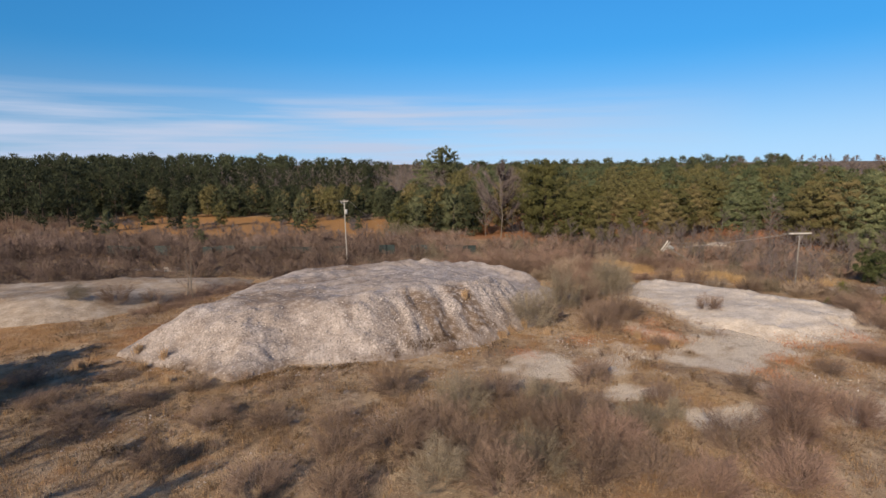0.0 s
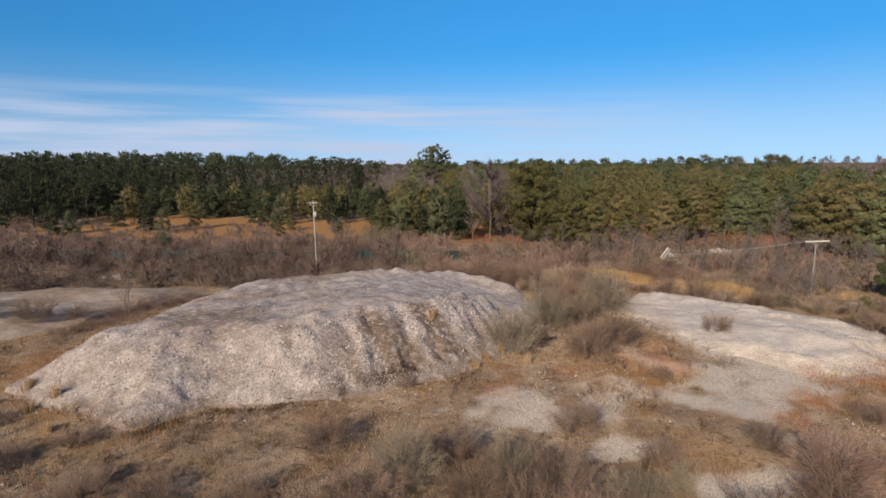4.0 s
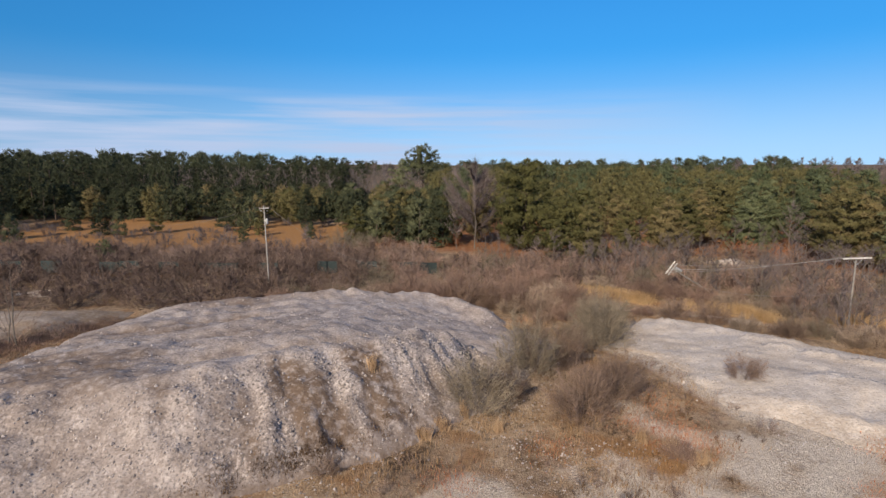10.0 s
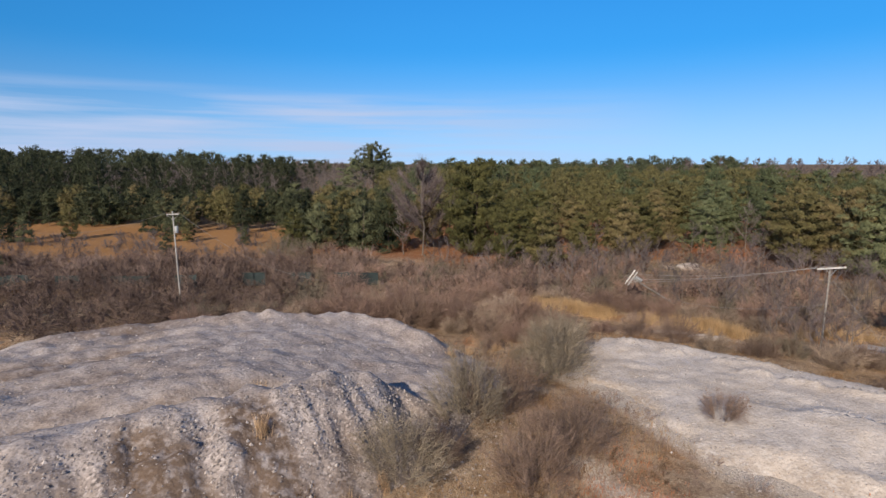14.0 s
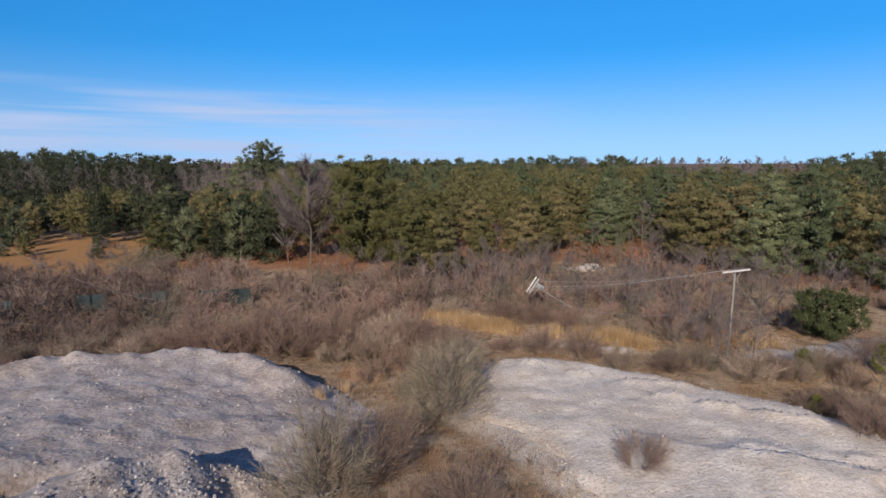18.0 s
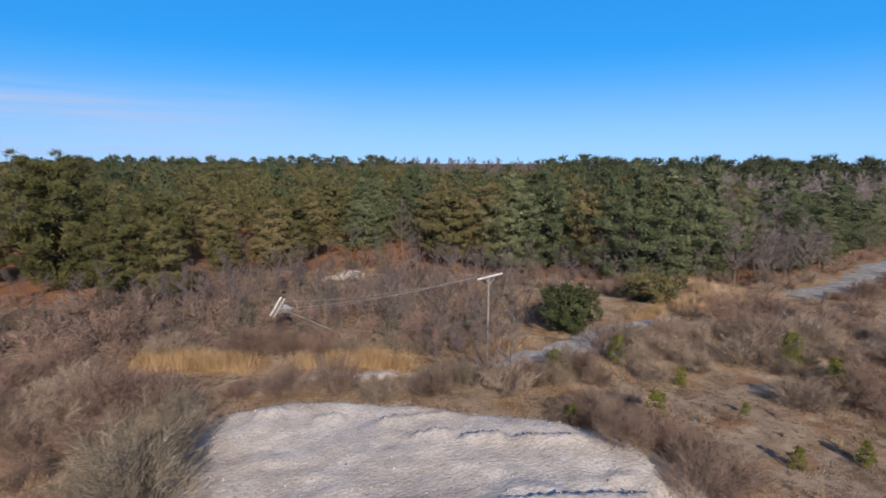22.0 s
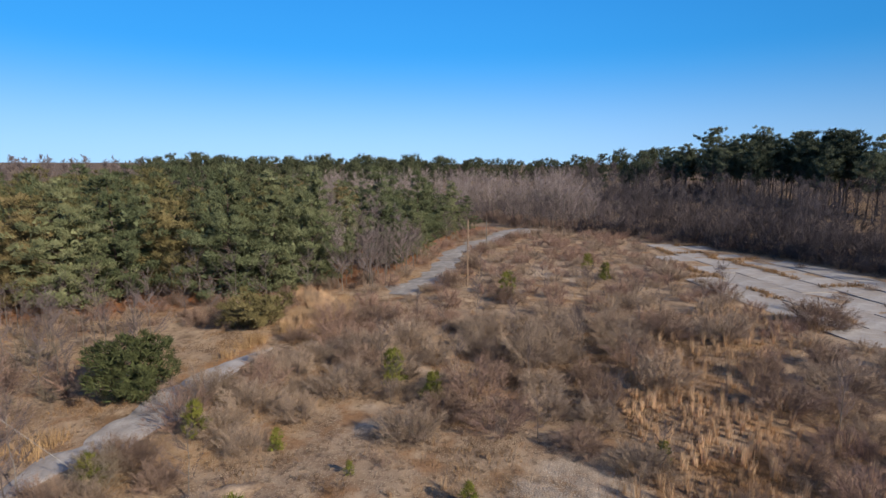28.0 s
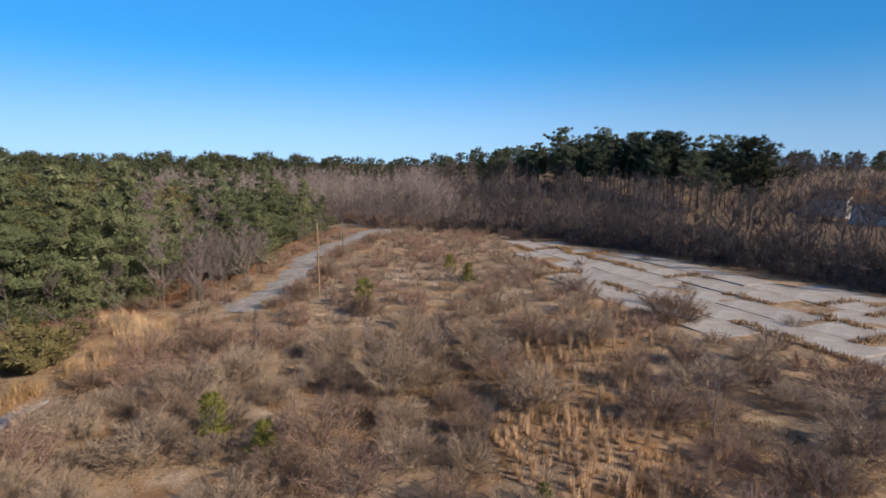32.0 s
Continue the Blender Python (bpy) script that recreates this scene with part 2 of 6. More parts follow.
def ground_material():
    """Dry grass and soil; masks on the mesh say where gravel, golden grass and leaf litter lie and where the ground is
    darker.
    """
    m = bpy.data.materials.new("winter_ground")
    m.use_nodes = True
    nt = m.node_tree
    b = nt.nodes["Principled BSDF"]
    b.inputs["Roughness"].default_value = 0.95
    b.inputs["Specular IOR Level"].default_value = 0.15
    co = nt.nodes.new("ShaderNodeTexCoord")

    def noise_tex(scale, detail=6.0, rough=0.6):
        n = nt.nodes.new("ShaderNodeTexNoise")
        n.inputs["Scale"].default_value, n.inputs["Detail"].default_value, n.inputs["Roughness"].default_value = scale, detail, rough
        nt.links.new(co.outputs["Object"], n.inputs["Vector"])
        return n.outputs["Fac"]

    def ramp(src, lo, hi):
        r = nt.nodes.new("ShaderNodeMapRange")
        r.inputs["From Min"].default_value, r.inputs["From Max"].default_value = lo, hi
        nt.links.new(src, r.inputs["Value"])
        return r.outputs[0]

    def mix(fac, a, c):
        x = nt.nodes.new("ShaderNodeMix")
        x.data_type = "RGBA"
        nt.links.new(fac, x.inputs["Factor"])
        for key, v in (("A", a), ("B", c)):
            if isinstance(v, tuple):
                x.inputs[key].default_value = (*v, 1)
            else:
                nt.links.new(v, x.inputs[key])
        return x.outputs["Result"]

    def maths(op, a, c):
        x = nt.nodes.new("ShaderNodeMath")
        x.operation = op
        x.use_clamp = op == "ADD"
        for n, v in enumerate((a, c)):
            if isinstance(v, float):
                x.inputs[n].default_value = v
            else:
                nt.links.new(v, x.inputs[n])
        return x.outputs[0]

    def attr(name):
        a = nt.nodes.new("ShaderNodeAttribute")
        a.attribute_name = name
        return a.outputs["Fac"]

    broad, mid, small, grain = noise_tex(0.09), noise_tex(0.5), noise_tex(2.2), noise_tex(11.0)
    col = mix(ramp(mid, 0.35, 0.65), (0.235, 0.155, 0.1), (0.47, 0.345, 0.235))
    col = mix(maths("MULTIPLY", ramp(broad, 0.5, 0.66), 0.5), col, (0.44, 0.26, 0.11))
    col = mix(maths("MULTIPLY", ramp(small, 0.52, 0.66), 0.7), col, (0.085, 0.055, 0.036))
    col = mix(maths("MULTIPLY", ramp(grain, 0.54, 0.64), 0.75), col, (0.56, 0.45, 0.31))
    rust = noise_tex(0.32)
    col = mix(maths("MULTIPLY", ramp(rust, 0.54, 0.66), 0.7), col, (0.3, 0.155, 0.07))
    col = mix(maths("MULTIPLY", ramp(rust, 0.42, 0.34), 0.6), col, (0.13, 0.085, 0.055))
    col = mix(maths("MULTIPLY", attr("gold"), ramp(small, 0.1, 0.5)), col, (0.36, 0.185, 0.072))
    col = mix(maths("MULTIPLY", attr("litter"), ramp(small, 0.25, 0.55)), col, (0.29, 0.12, 0.055))
    col = mix(maths("MULTIPLY", attr("dark_ground"), ramp(small, 0.3, 0.6)), col, (0.06, 0.042, 0.03))
    white = mix(ramp(grain, 0.4, 0.65), (0.52, 0.43, 0.345), (0.76, 0.66, 0.55))
    broken = maths("ADD", maths("MULTIPLY", mid, 0.9), maths("MULTIPLY", maths("ADD", maths("MULTIPLY", small, 0.5), maths("MULTIPLY", grain, 0.5)), 1.05))
    col = mix(ramp(maths("MULTIPLY", attr("gravel"), broken), 0.42, 0.86), col, white)
    nt.links.new(col, b.inputs["Base Color"])
    bp = nt.nodes.new("ShaderNodeBump")
    bp.inputs["Strength"].default_value, bp.inputs["Distance"].default_value = 0.9, 0.25
    nt.links.new(maths("ADD", maths("MULTIPLY", grain, 0.5), maths("MULTIPLY", small, 0.5)), bp.inputs["Height"])
    nt.links.new(bp.outputs[0], b.inputs["Normal"])
    return m


GROUND = ground_material()


def gravel_material(name, low, high, stain, own=False):
    """Loose gravel; masks on the mesh say where it lies coarse and where soil stains it."""
    m = material(name, low, high, scale=0.8, own=own, spread=0.07, bump=0.7, fine=4.5)
    nt = m.node_tree
    b = nt.nodes["Principled BSDF"]
    src = b.inputs["Base Color"].links[0].from_socket
    co = nt.nodes["Texture Coordinate"]
    # dark specks on coarse gravel paint in the shaded gaps between stones
    dark, bright = tuple(c * 0.3 for c in low), tuple(min(0.8, c * 1.5) for c in high)
    for scale, lo, hi, colour, k, mask in ((0.22, 0.46, 0.64, stain, 0.32, ""), (1.4, 0.54, 0.7, stain, 0.32, ""), (9.0, 0.56, 0.66, stain, 0.4, ""), (2.3, 0.3, 0.52, stain, 0.95, "stain"), (7.0, 0.52, 0.62, dark, 0.85, "coarse"), (5.0, 0.55, 0.64, bright, 0.5, "coarse")):
        nz = nt.nodes.new("ShaderNodeTexNoise")
        nz.inputs["Scale"].default_value, nz.inputs["Detail"].default_value = scale, 6.0
        nt.links.new(co.outputs["Object"], nz.inputs["Vector"])
        r = nt.nodes.new("ShaderNodeMapRange")
        r.inputs["From Min"].default_value, r.inputs["From Max"].default_value, r.inputs["To Max"].default_value = lo, hi, k
        nt.links.new(nz.outputs["Fac"], r.inputs["Value"])
        fac = r.outputs[0]
        if mask:
            at = nt.nodes.new("ShaderNodeAttribute")
            at.attribute_name = mask
            mul = nt.nodes.new("ShaderNodeMath")
            mul.operation = "MULTIPLY"
            nt.links.new(fac, mul.inputs[0])
            nt.links.new(at.outputs["Fac"], mul.inputs[1])
            fac = mul.outputs[0]
        x = nt.nodes.new("ShaderNodeMix")
        x.data_type = "RGBA"
        x.inputs["B"].default_value = (*colour, 1)
        nt.links.new(fac, x.inputs["Factor"])
        nt.links.new(src, x.inputs["A"])
        src = x.outputs["Result"]
    nt.links.new(src, b.inputs["Base Color"])
    return m


GRAVEL_PINK = gravel_material("pale_gravel", (0.275, 0.233, 0.217), (0.47, 0.41, 0.382), (0.14, 0.094, 0.065))
GRAVEL_BROWN = gravel_material("overgrown_gravel", (0.26, 0.205, 0.16), (0.44, 0.37, 0.31), (0.22, 0.145, 0.085))
GRAVEL_TAN = gravel_material("tan_sand", (0.32, 0.225, 0.145), (0.5, 0.37, 0.255), (0.2, 0.13, 0.08))
GRAVEL_WHITE = gravel_material("white_gravel", (0.5, 0.43, 0.37), (0.7, 0.615, 0.54), (0.32, 0.24, 0.175))
STONE = material("gravel_stone", (0.225, 0.194, 0.18), (0.43, 0.378, 0.352), scale=0.7, spread=0.36, island=True, own=False)
ASPHALT = gravel_material("old_grey_road", (0.31, 0.29, 0.28), (0.47, 0.445, 0.43), (0.2, 0.155, 0.115))
TRACK_GREY = gravel_material("worn_track", (0.25, 0.236, 0.226), (0.41, 0.386, 0.366), (0.19, 0.15, 0.115))
CONCRETE = gravel_material("weathered_concrete", (0.3, 0.28, 0.262), (0.45, 0.42, 0.395), (0.24, 0.18, 0.125), own=True)


# ---- numbers and meshes ----
def hash_noise(ix, iy, seed):
    v = np.sin(ix * 127.1 + iy * 311.7 + seed * 74.7) * 43758.5453
    return v - np.floor(v)


def value_noise(x, y, seed=0):
    ix, iy = np.floor(x), np.floor(y)
    fx, fy = x - ix, y - iy
    fx, fy = fx * fx * (3 - 2 * fx), fy * fy * (3 - 2 * fy)
    a, b = hash_noise(ix, iy, seed), hash_noise(ix + 1, iy, seed)
    c, d = hash_noise(ix, iy + 1, seed), hash_noise(ix + 1, iy + 1, seed)
    return (a * (1 - fx) + b * fx) * (1 - fy) + (c * (1 - fx) + d * fx) * fy - 0.5


def fractal(x, y, size, octaves=4, seed=0):
    total, amp, s = 0.0, 1.0, 1.0 / size
    for k in range(octaves):
        total = total + amp * value_noise(x * s + 17.3 * k, y * s - 9.1 * k, seed + k)
        amp, s = amp * 0.5, s * 2.03
    return total


def smooth(a, b, v):
    t = np.clip((v - a) / (b - a), 0, 1)
    return t * t * (3 - 2 * t)


def line_distance(x, y, pts):
    """Distance to an open line of points."""
    best = np.full(np.shape(x), 1e9)
    for (ax, ay), (bx, by) in zip(pts, pts[1:]):
        dx, dy = bx - ax, by - ay
        t = np.clip(((x - ax) * dx + (y - ay) * dy) / (dx * dx + dy * dy), 0, 1)
        best = np.minimum(best, np.hypot(x - ax - t * dx, y - ay - t * dy))
    return best


def inside(x, y, pts):
    """Signed distance to a closed outline, positive inside."""
    x, y = np.asarray(x, float), np.asarray(y, float)
    d = line_distance(x, y, list(pts) + [pts[0]])
    odd = np.zeros(np.shape(x), bool)
    for (ax, ay), (bx, by) in zip(pts, list(pts[1:]) + [pts[0]]):
        if ay == by:
            continue
        cross = ((ay > y) != (by > y)) & (x < (bx - ax) * (y - ay) / (by - ay) + ax)
        odd ^= cross
    return np.where(odd, d, -d)


def base_height(x, y):
    x, y = np.asarray(x, float), np.asarray(y, float)
    north = smooth(52, 76, y)
    east = smooth(34, 52, x)
    z = 0.6 - 1.2 * north - 0.75 * east * (1 - north)
    z = z + 0.35 * fractal(x, y, 14, 3, 5) + 0.14 * fractal(x, y, 3, 2, 9)
    rise = smooth(185, 260, x) * smooth(60, -20, y) * 8.0
    far = smooth(220, 420, np.hypot(x - 20, y - 40)) * 2.0 + smooth(118, 420, y) * (3.0 + 5.0 * smooth(-60, -180, x) + 3.0 * smooth(120, 240, x))
    return z + rise + far


def tri_mesh(name, verts, tris, mats, slots=None, soft=False):
    me = bpy.data.meshes.new(name)
    verts, tris = np.asarray(verts, np.float32), np.asarray(tris, np.int32)
    me.vertices.add(len(verts))
    me.vertices.foreach_set("co", verts.ravel())
    me.loops.add(tris.size)
    me.loops.foreach_set("vertex_index", tris.ravel())
    me.polygons.add(len(tris))
    me.polygons.foreach_set("loop_start", np.arange(0, tris.size, tris.shape[1], dtype=np.int32))
    for m in mats:
        me.materials.append(m)
    if slots is not None:
        me.polygons.foreach_set("material_index", np.asarray(slots, np.int32))
    me.polygons.foreach_set("use_smooth", np.full(len(tris), soft))
    me.update(calc_edges=True)
    return me


class Soup:
    """Gathers triangles for one mesh."""

    def __init__(self):
        self.v, self.f, self.n = [], [], 0

    def add(self, v, f):
        self.v.append(np.asarray(v, float))
        self.f.append(np.asarray(f, int) + self.n)
        self.n += len(v)

    def tube(self, pts, radii, sides=5):
        pts, radii = np.asarray(pts, float), np.asarray(radii, float)
        k = len(pts)
        ways = np.gradient(pts, axis=0)
        ways /= np.linalg.norm(ways, axis=1, keepdims=True) + 1e-9
        ref = np.where(np.abs(ways[:, 2:3]) > 0.9, [[1.0, 0, 0]], [[0, 0, 1.0]])
        u = np.cross(ways, ref)
        u /= np.linalg.norm(u, axis=1, keepdims=True) + 1e-9
        w = np.cross(ways, u)
        a = np.arange(sides) / sides * 2 * np.pi
        ring = pts[:, None] + radii[:, None, None] * (np.cos(a)[None, :, None] * u[:, None] + np.sin(a)[None, :, None] * w[:, None])
        f = []
        for i in range(k - 1):
            for j in range(sides):
                p, q = i * sides + j, i * sides + (j + 1) % sides
                f += [(p, q, q + sides), (p, q + sides, p + sides)]
        top = (k - 1) * sides
        f += [(top, top + j, top + j + 1) for j in range(1, sides - 1)]
        self.add(ring.reshape(-1, 3), f)

    def blades(self, base, tip, width, rng):
        base, tip = np.asarray(base, float), np.asarray(tip, float)
        side = np.cross(tip - base, rng.normal(size=base.shape))
        side /= np.linalg.norm(side, axis=1, keepdims=True) + 1e-9
        side *= np.reshape(width, (-1, 1)) / 2
        n = len(base)
        v = np.stack([base - side, base + side, tip], 1).reshape(-1, 3)
        self.add(v, np.arange(3 * n).reshape(n, 3))

    def cards(self, at, normal, size, rng):
        """Small ragged triangles that face outward."""
        n = len(at)
        normal = normal + rng.normal(0, 0.35, (n, 3))
        u = np.cross(normal, rng.normal(size=(n, 3)))
        u /= np.linalg.norm(u, axis=1, keepdims=True) + 1e-9
        w = np.cross(normal, u)
        w /= np.linalg.norm(w, axis=1, keepdims=True) + 1e-9
        r = size * rng.uniform(0.6, 1.4, (n, 1))
        v = np.stack([at + u * r * 1.2, at - u * r * 0.6 + w * r * 0.7, at - u * r * 0.6 - w * r * 0.7], 1).reshape(-1, 3)
        self.add(v, np.arange(3 * n).reshape(n, 3))

    def arrays(self):
        return np.concatenate(self.v), np.concatenate(self.f)

    def mesh(self, name, mat, soft=False):
        v, f = self.arrays()
        return tri_mesh(name, v, f, [mat], soft=soft)


def part(name, me, parent, label=""):
    ob = new(name, me)
    ob.parent = parent
    if label:
        ob["label"] = label
    return ob


def thing(name, label, category, group="", kind=""):
    return tagged(new(name), label, category, group, kind)


def stuff(name, me, label, category):
    return tagged(new(name, me), label, category, kind="stuff")


def ground_z(x, y):
    return float(base_height(np.array([x]), np.array([y]))[0])


# ---- ground ----
MAIN_MOUND = [(-27, 43), (-21, 39.5), (-15.4, 37.1), (-12, 39.8), (-8.8, 40.0), (-4.2, 41.2), (-0.9, 43.2), (2.6, 44.9), (6.4, 47.6), (9.8, 50.8), (12.2, 54.6), (15.7, 59.5), (16.2, 65), (13.4, 70), (10.4, 74), (5, 77), (-3, 77), (-12, 76), (-21, 73), (-24.5, 62), (-26.5, 52)]
LEFT_MOUND = [(-72, 66), (-60, 58), (-43, 50.5), (-36, 53.5), (-31.5, 60), (-28, 69), (-27, 76.5), (-43, 77), (-58, 73)]
WHITE_MOUND = [(22.6, 66), (26.4, 71.6), (30, 70.4), (33, 68.2), (35.8, 65), (38, 62), (40, 59), (41.6, 55.8), (41.4, 50.8), (36, 46.5), (29.5, 45), (25, 49.2), (23.4, 53.5), (23.6, 57), (22.2, 62)]
REED_LINE = [(24, 86), (27, 83.6), (29.8, 81), (32.4, 78.8), (35.1, 77), (38.2, 75), (40.6, 72.8), (45.1, 71.9), (49.2, 71.1), (54, 70.2), (61, 68.6), (68, 68), (75, 66.6), (86.5, 65)]
ROAD_LINE = [(45.4, 68.6), (47.4, 67.6), (50.4, 67.0), (54.9, 67.2), (59.5, 67.6), (63, 67.2), (66.5, 66.6), (69, 66)]
TRACK_LINE = [(90, 61.2), (95, 60.2), (102, 59.7), (112, 59.6), (122, 60.5), (134, 58.5), (146, 54.5), (160, 50)]
YARD = [(143, 27), (128, 25), (106, 22.7), (98, 20.5), (90.5, 19.5), (84, 14.8), (72, 7.9), (60, -2), (70, -20), (90, -14), (104, -6), (112, -1.5), (121, 4), (130, 9.5), (138, 15.6)]
WOODS = [(-12, 128), (4, 124), (14, 118), (20, 110), (27, 104.5), (33, 105), (40, 111), (47, 111), (54, 117), (62, 113), (67, 104), (74, 96), (78, 90), (83, 80), (90, 75.5), (97, 70.5), (108, 67), (120, 66), (136, 67), (160, 62), (175, 150), (170, 260), (-20, 260)]

GOLDEN = [(-95, 130), (-50, 124), (-15, 111), (-5, 117), (-8, 150), (-12, 160), (-45, 163), (-75, 178), (-100, 178)]
GRAVEL_SPOTS = ((8.5, 39.5, 7.5, 4.5, 25), (21.5, 40, 5.5, 4.5, 0), (26, 44, 5, 4, 30), (27, 45.6, 4.2, 3.2, 20), (22.6, 43.2, 4, 3, 30), (19, 47, 2.5, 3, 0), (-6, 33.5, 3, 1.8, 20), (17, 31, 5.5, 1.5, 10), (12, 34.5, 4, 1.6, 10), (25, 31, 4, 2.5, 0), (47, 60.5, 5, 2, -25), (38, 73, 3, 1.6, -20), (53, 105, 5, 2.5, -10), (12.8, 63.8, 2.6, 4, 0), (14.2, 60, 2.2, 3, 0), (60, 54, 3, 2, 30), (-46, 86, 14, 1.5, -4), (55, 41, 7, 3, 20), (110, 42, 14, 4, 0), (95, 33, 8, 2, 10), (47.5, 57.6, 4, 2.2, -30), (57.6, 52.6, 4.2, 2.4, -25), (66, 52, 5, 2, 10))


def on_gravel(x, y):
    """True on the bare patches near the mounds."""
    hit = np.zeros(np.shape(x), bool)
    for cx, cy, rx, ry, turn in GRAVEL_SPOTS:
        c, s = math.cos(radians(turn)), math.sin(radians(turn))
        u, v = (x - cx) * c + (y - cy) * s, -(x - cx) * s + (y - cy) * c
        hit |= np.hypot(u / rx, v / ry) + 0.8 * fractal(x, y, 2.5, 3, 22) < 0.75
    return hit


def build_ground():
    def steps(lo, hi, step, far):
        mid = np.arange(lo, hi + step, step)
        out = [step]
        while sum(out) < far:
            out.append(out[-1] * 1.13)
        out = np.cumsum(out)
        return np.concatenate([lo - out[::-1], mid, hi + out])

    xs, ys = steps(-60, 150, 0.75, 2600), steps(12, 112, 0.75, 2600)
    X, Y = np.meshgrid(xs, ys)
    Z = base_height(X, Y)
    nx, ny = len(xs), len(ys)
    i = (np.arange(ny - 1)[:, None] * nx + np.arange(nx - 1)[None]).ravel()
    quads = np.stack([i, i + 1, i + nx + 1, i + nx], 1)
    me = tri_mesh("ground", np.stack([X, Y, Z], -1).reshape(-1, 3), quads, [GROUND], soft=True)
    x, y = X.ravel(), Y.ravel()
    wobble = 3.0 * fractal(x, y, 9, 3, 21)

    def patch(cx, cy, rx, ry, turn=0.0):
        c, s = math.cos(radians(turn)), math.sin(radians(turn))
        u, v = (x - cx) * c + (y - cy) * s, -(x - cx) * s + (y - cy) * c
        return 1 - smooth(0.2, 1.4, np.hypot(u / rx, v / ry) + 0.45 * wobble + 1.5 * fractal(x, y, 2.2, 4, 23))

    gravel = np.zeros(len(x))
    for p in GRAVEL_SPOTS:
        gravel = np.maximum(gravel, patch(*p) * (0.84 if p[0] < 45 else 0.6))
    gravel = np.maximum(gravel, 0.5 * smooth(-1.2, 0.3, inside(x, y, MAIN_MOUND) + 0.4 * wobble))
    gravel = np.maximum(gravel, 0.85 * smooth(-3.5, 0.3, inside(x, y, WHITE_MOUND) + 0.8 * wobble))
    gold = np.maximum(smooth(5, -1, inside(x, y, GOLDEN) * -1 - 0.5 + wobble), patch(-55, 100, 14, 2.5))
    gold = np.maximum(gold, 0.75 * (1 - smooth(0.4, 1.5, line_distance(x, y, REED_LINE) + 0.5 * wobble)) * smooth(-0.1, 0.2, fractal(x, y, 3.2, 3, 94)))
    gold = np.maximum(gold, 0.8 * patch(-22, 45, 10, 7) * (wobble > -0.3))
    gold = np.maximum(gold, 0.7 * patch(-40, 47, 10, 5))
    for p in ((17, 44.5, 2.5, 2, 0), (28, 40.5, 3, 2, 0), (35, 43, 4, 2.5, 0), (30, 48, 3, 1.3, 0), (68, 33, 9, 5, 20)):
        gold = np.maximum(gold, 0.8 * patch(*p))
    litter = smooth(-6, 1, inside(x, y, WOODS) + wobble)
    litter = np.maximum(litter, 0.7 * patch(-25, 57, 3, 11, -20))
    # darker ground: open patches, the mound's foot, the eastern woods
    dark_ground = np.maximum(0.7 * patch(64, 41, 12, 4, -15), 0.6 * patch(78, 33, 12, 4, 10))
    dark_ground = np.maximum(dark_ground, 0.6 * patch(-18, 32, 13, 6, -10))
    dark_ground = np.maximum(dark_ground, 0.9 * patch(2.2, 44.2, 4.5, 2.2, 30))
    dark_ground = np.maximum(dark_ground, 0.9 * smooth(-2, 4, inside(x, y, [(172, 60), (156, 50), (152, 27), (143, 17), (132, 8), (119, -0.5), (107, -8), (98, -14), (84, -32), (60, -62), (200, -150), (420, -100), (420, 160), (200, 150)])))
    # dark muddy soil before the reeds
    dark_ground = np.maximum(dark_ground, 0.9 * (1 - smooth(0.6, 1.6, line_distance(x, y, [(a, b - 2.6) for a, b in REED_LINE[10:]]))))
    # darker ground through the brush belt and far away
    dark_ground = np.maximum(dark_ground, 0.6 * smooth(74, 80, y + wobble) * smooth(112, 104, y) * smooth(56, 46, x) * (1 - smooth(2.5, 1.0, line_distance(x, y, REED_LINE))) * (1 - gold))
    dark_ground = np.maximum(dark_ground, smooth(170, 215, np.hypot(x - 30, y - 45)))
    for key, v in (("gravel", gravel), ("gold", gold), ("litter", litter), ("dark_ground", dark_ground)):
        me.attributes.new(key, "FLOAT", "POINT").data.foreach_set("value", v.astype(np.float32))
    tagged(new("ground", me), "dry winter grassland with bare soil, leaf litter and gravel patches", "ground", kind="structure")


build_ground()


CREST = [(-19, 46.5), (-14.5, 45.2), (-10.1, 44.8), (-6.5, 46.7), (-3.4, 48.7), (0, 50.4), (2.7, 52.2), (5.6, 54.9), (8.2, 56.2)]
HEAPS = [(8.6, 56.8, 0.8, 0.3), (6.0, 55.6, 1.0, 0.35), (8.6, 59.2, 1.6, -0.25), (4.4, 54.6, 0.8, 0.45), (2.5, 54.6, 1.0, 0.7), (0.6, 52.9, 0.9, 0.6), (-1.2, 51.4, 0.8, 0.45), (-2.8, 50.2, 0.9, 0.4), (-3.9, 48.9, 0.8, 0.4), (-6.4, 47.4, 1.0, 0.35), (5.6, 72.4, 1.3, 0.95), (8.0, 70.8, 1.2, 0.7), (-2.4, 71.2, 0.7, 0.5), (2.6, 71.6, 1.2, 0.35), (0.6, 71.4, 0.6, 0.35), (-4.3, 71.0, 0.6, 0.35), (3.9, 71.8, 0.6, 0.4), (7.0, 72.0, 0.7, 0.45), (-7.6, 70.4, 0.7, 0.3), (-5.5, 70.6, 1.0, 0.25), (-9, 70, 1.2, 0.25), (10.2, 68.6, 1.0, 0.5)]


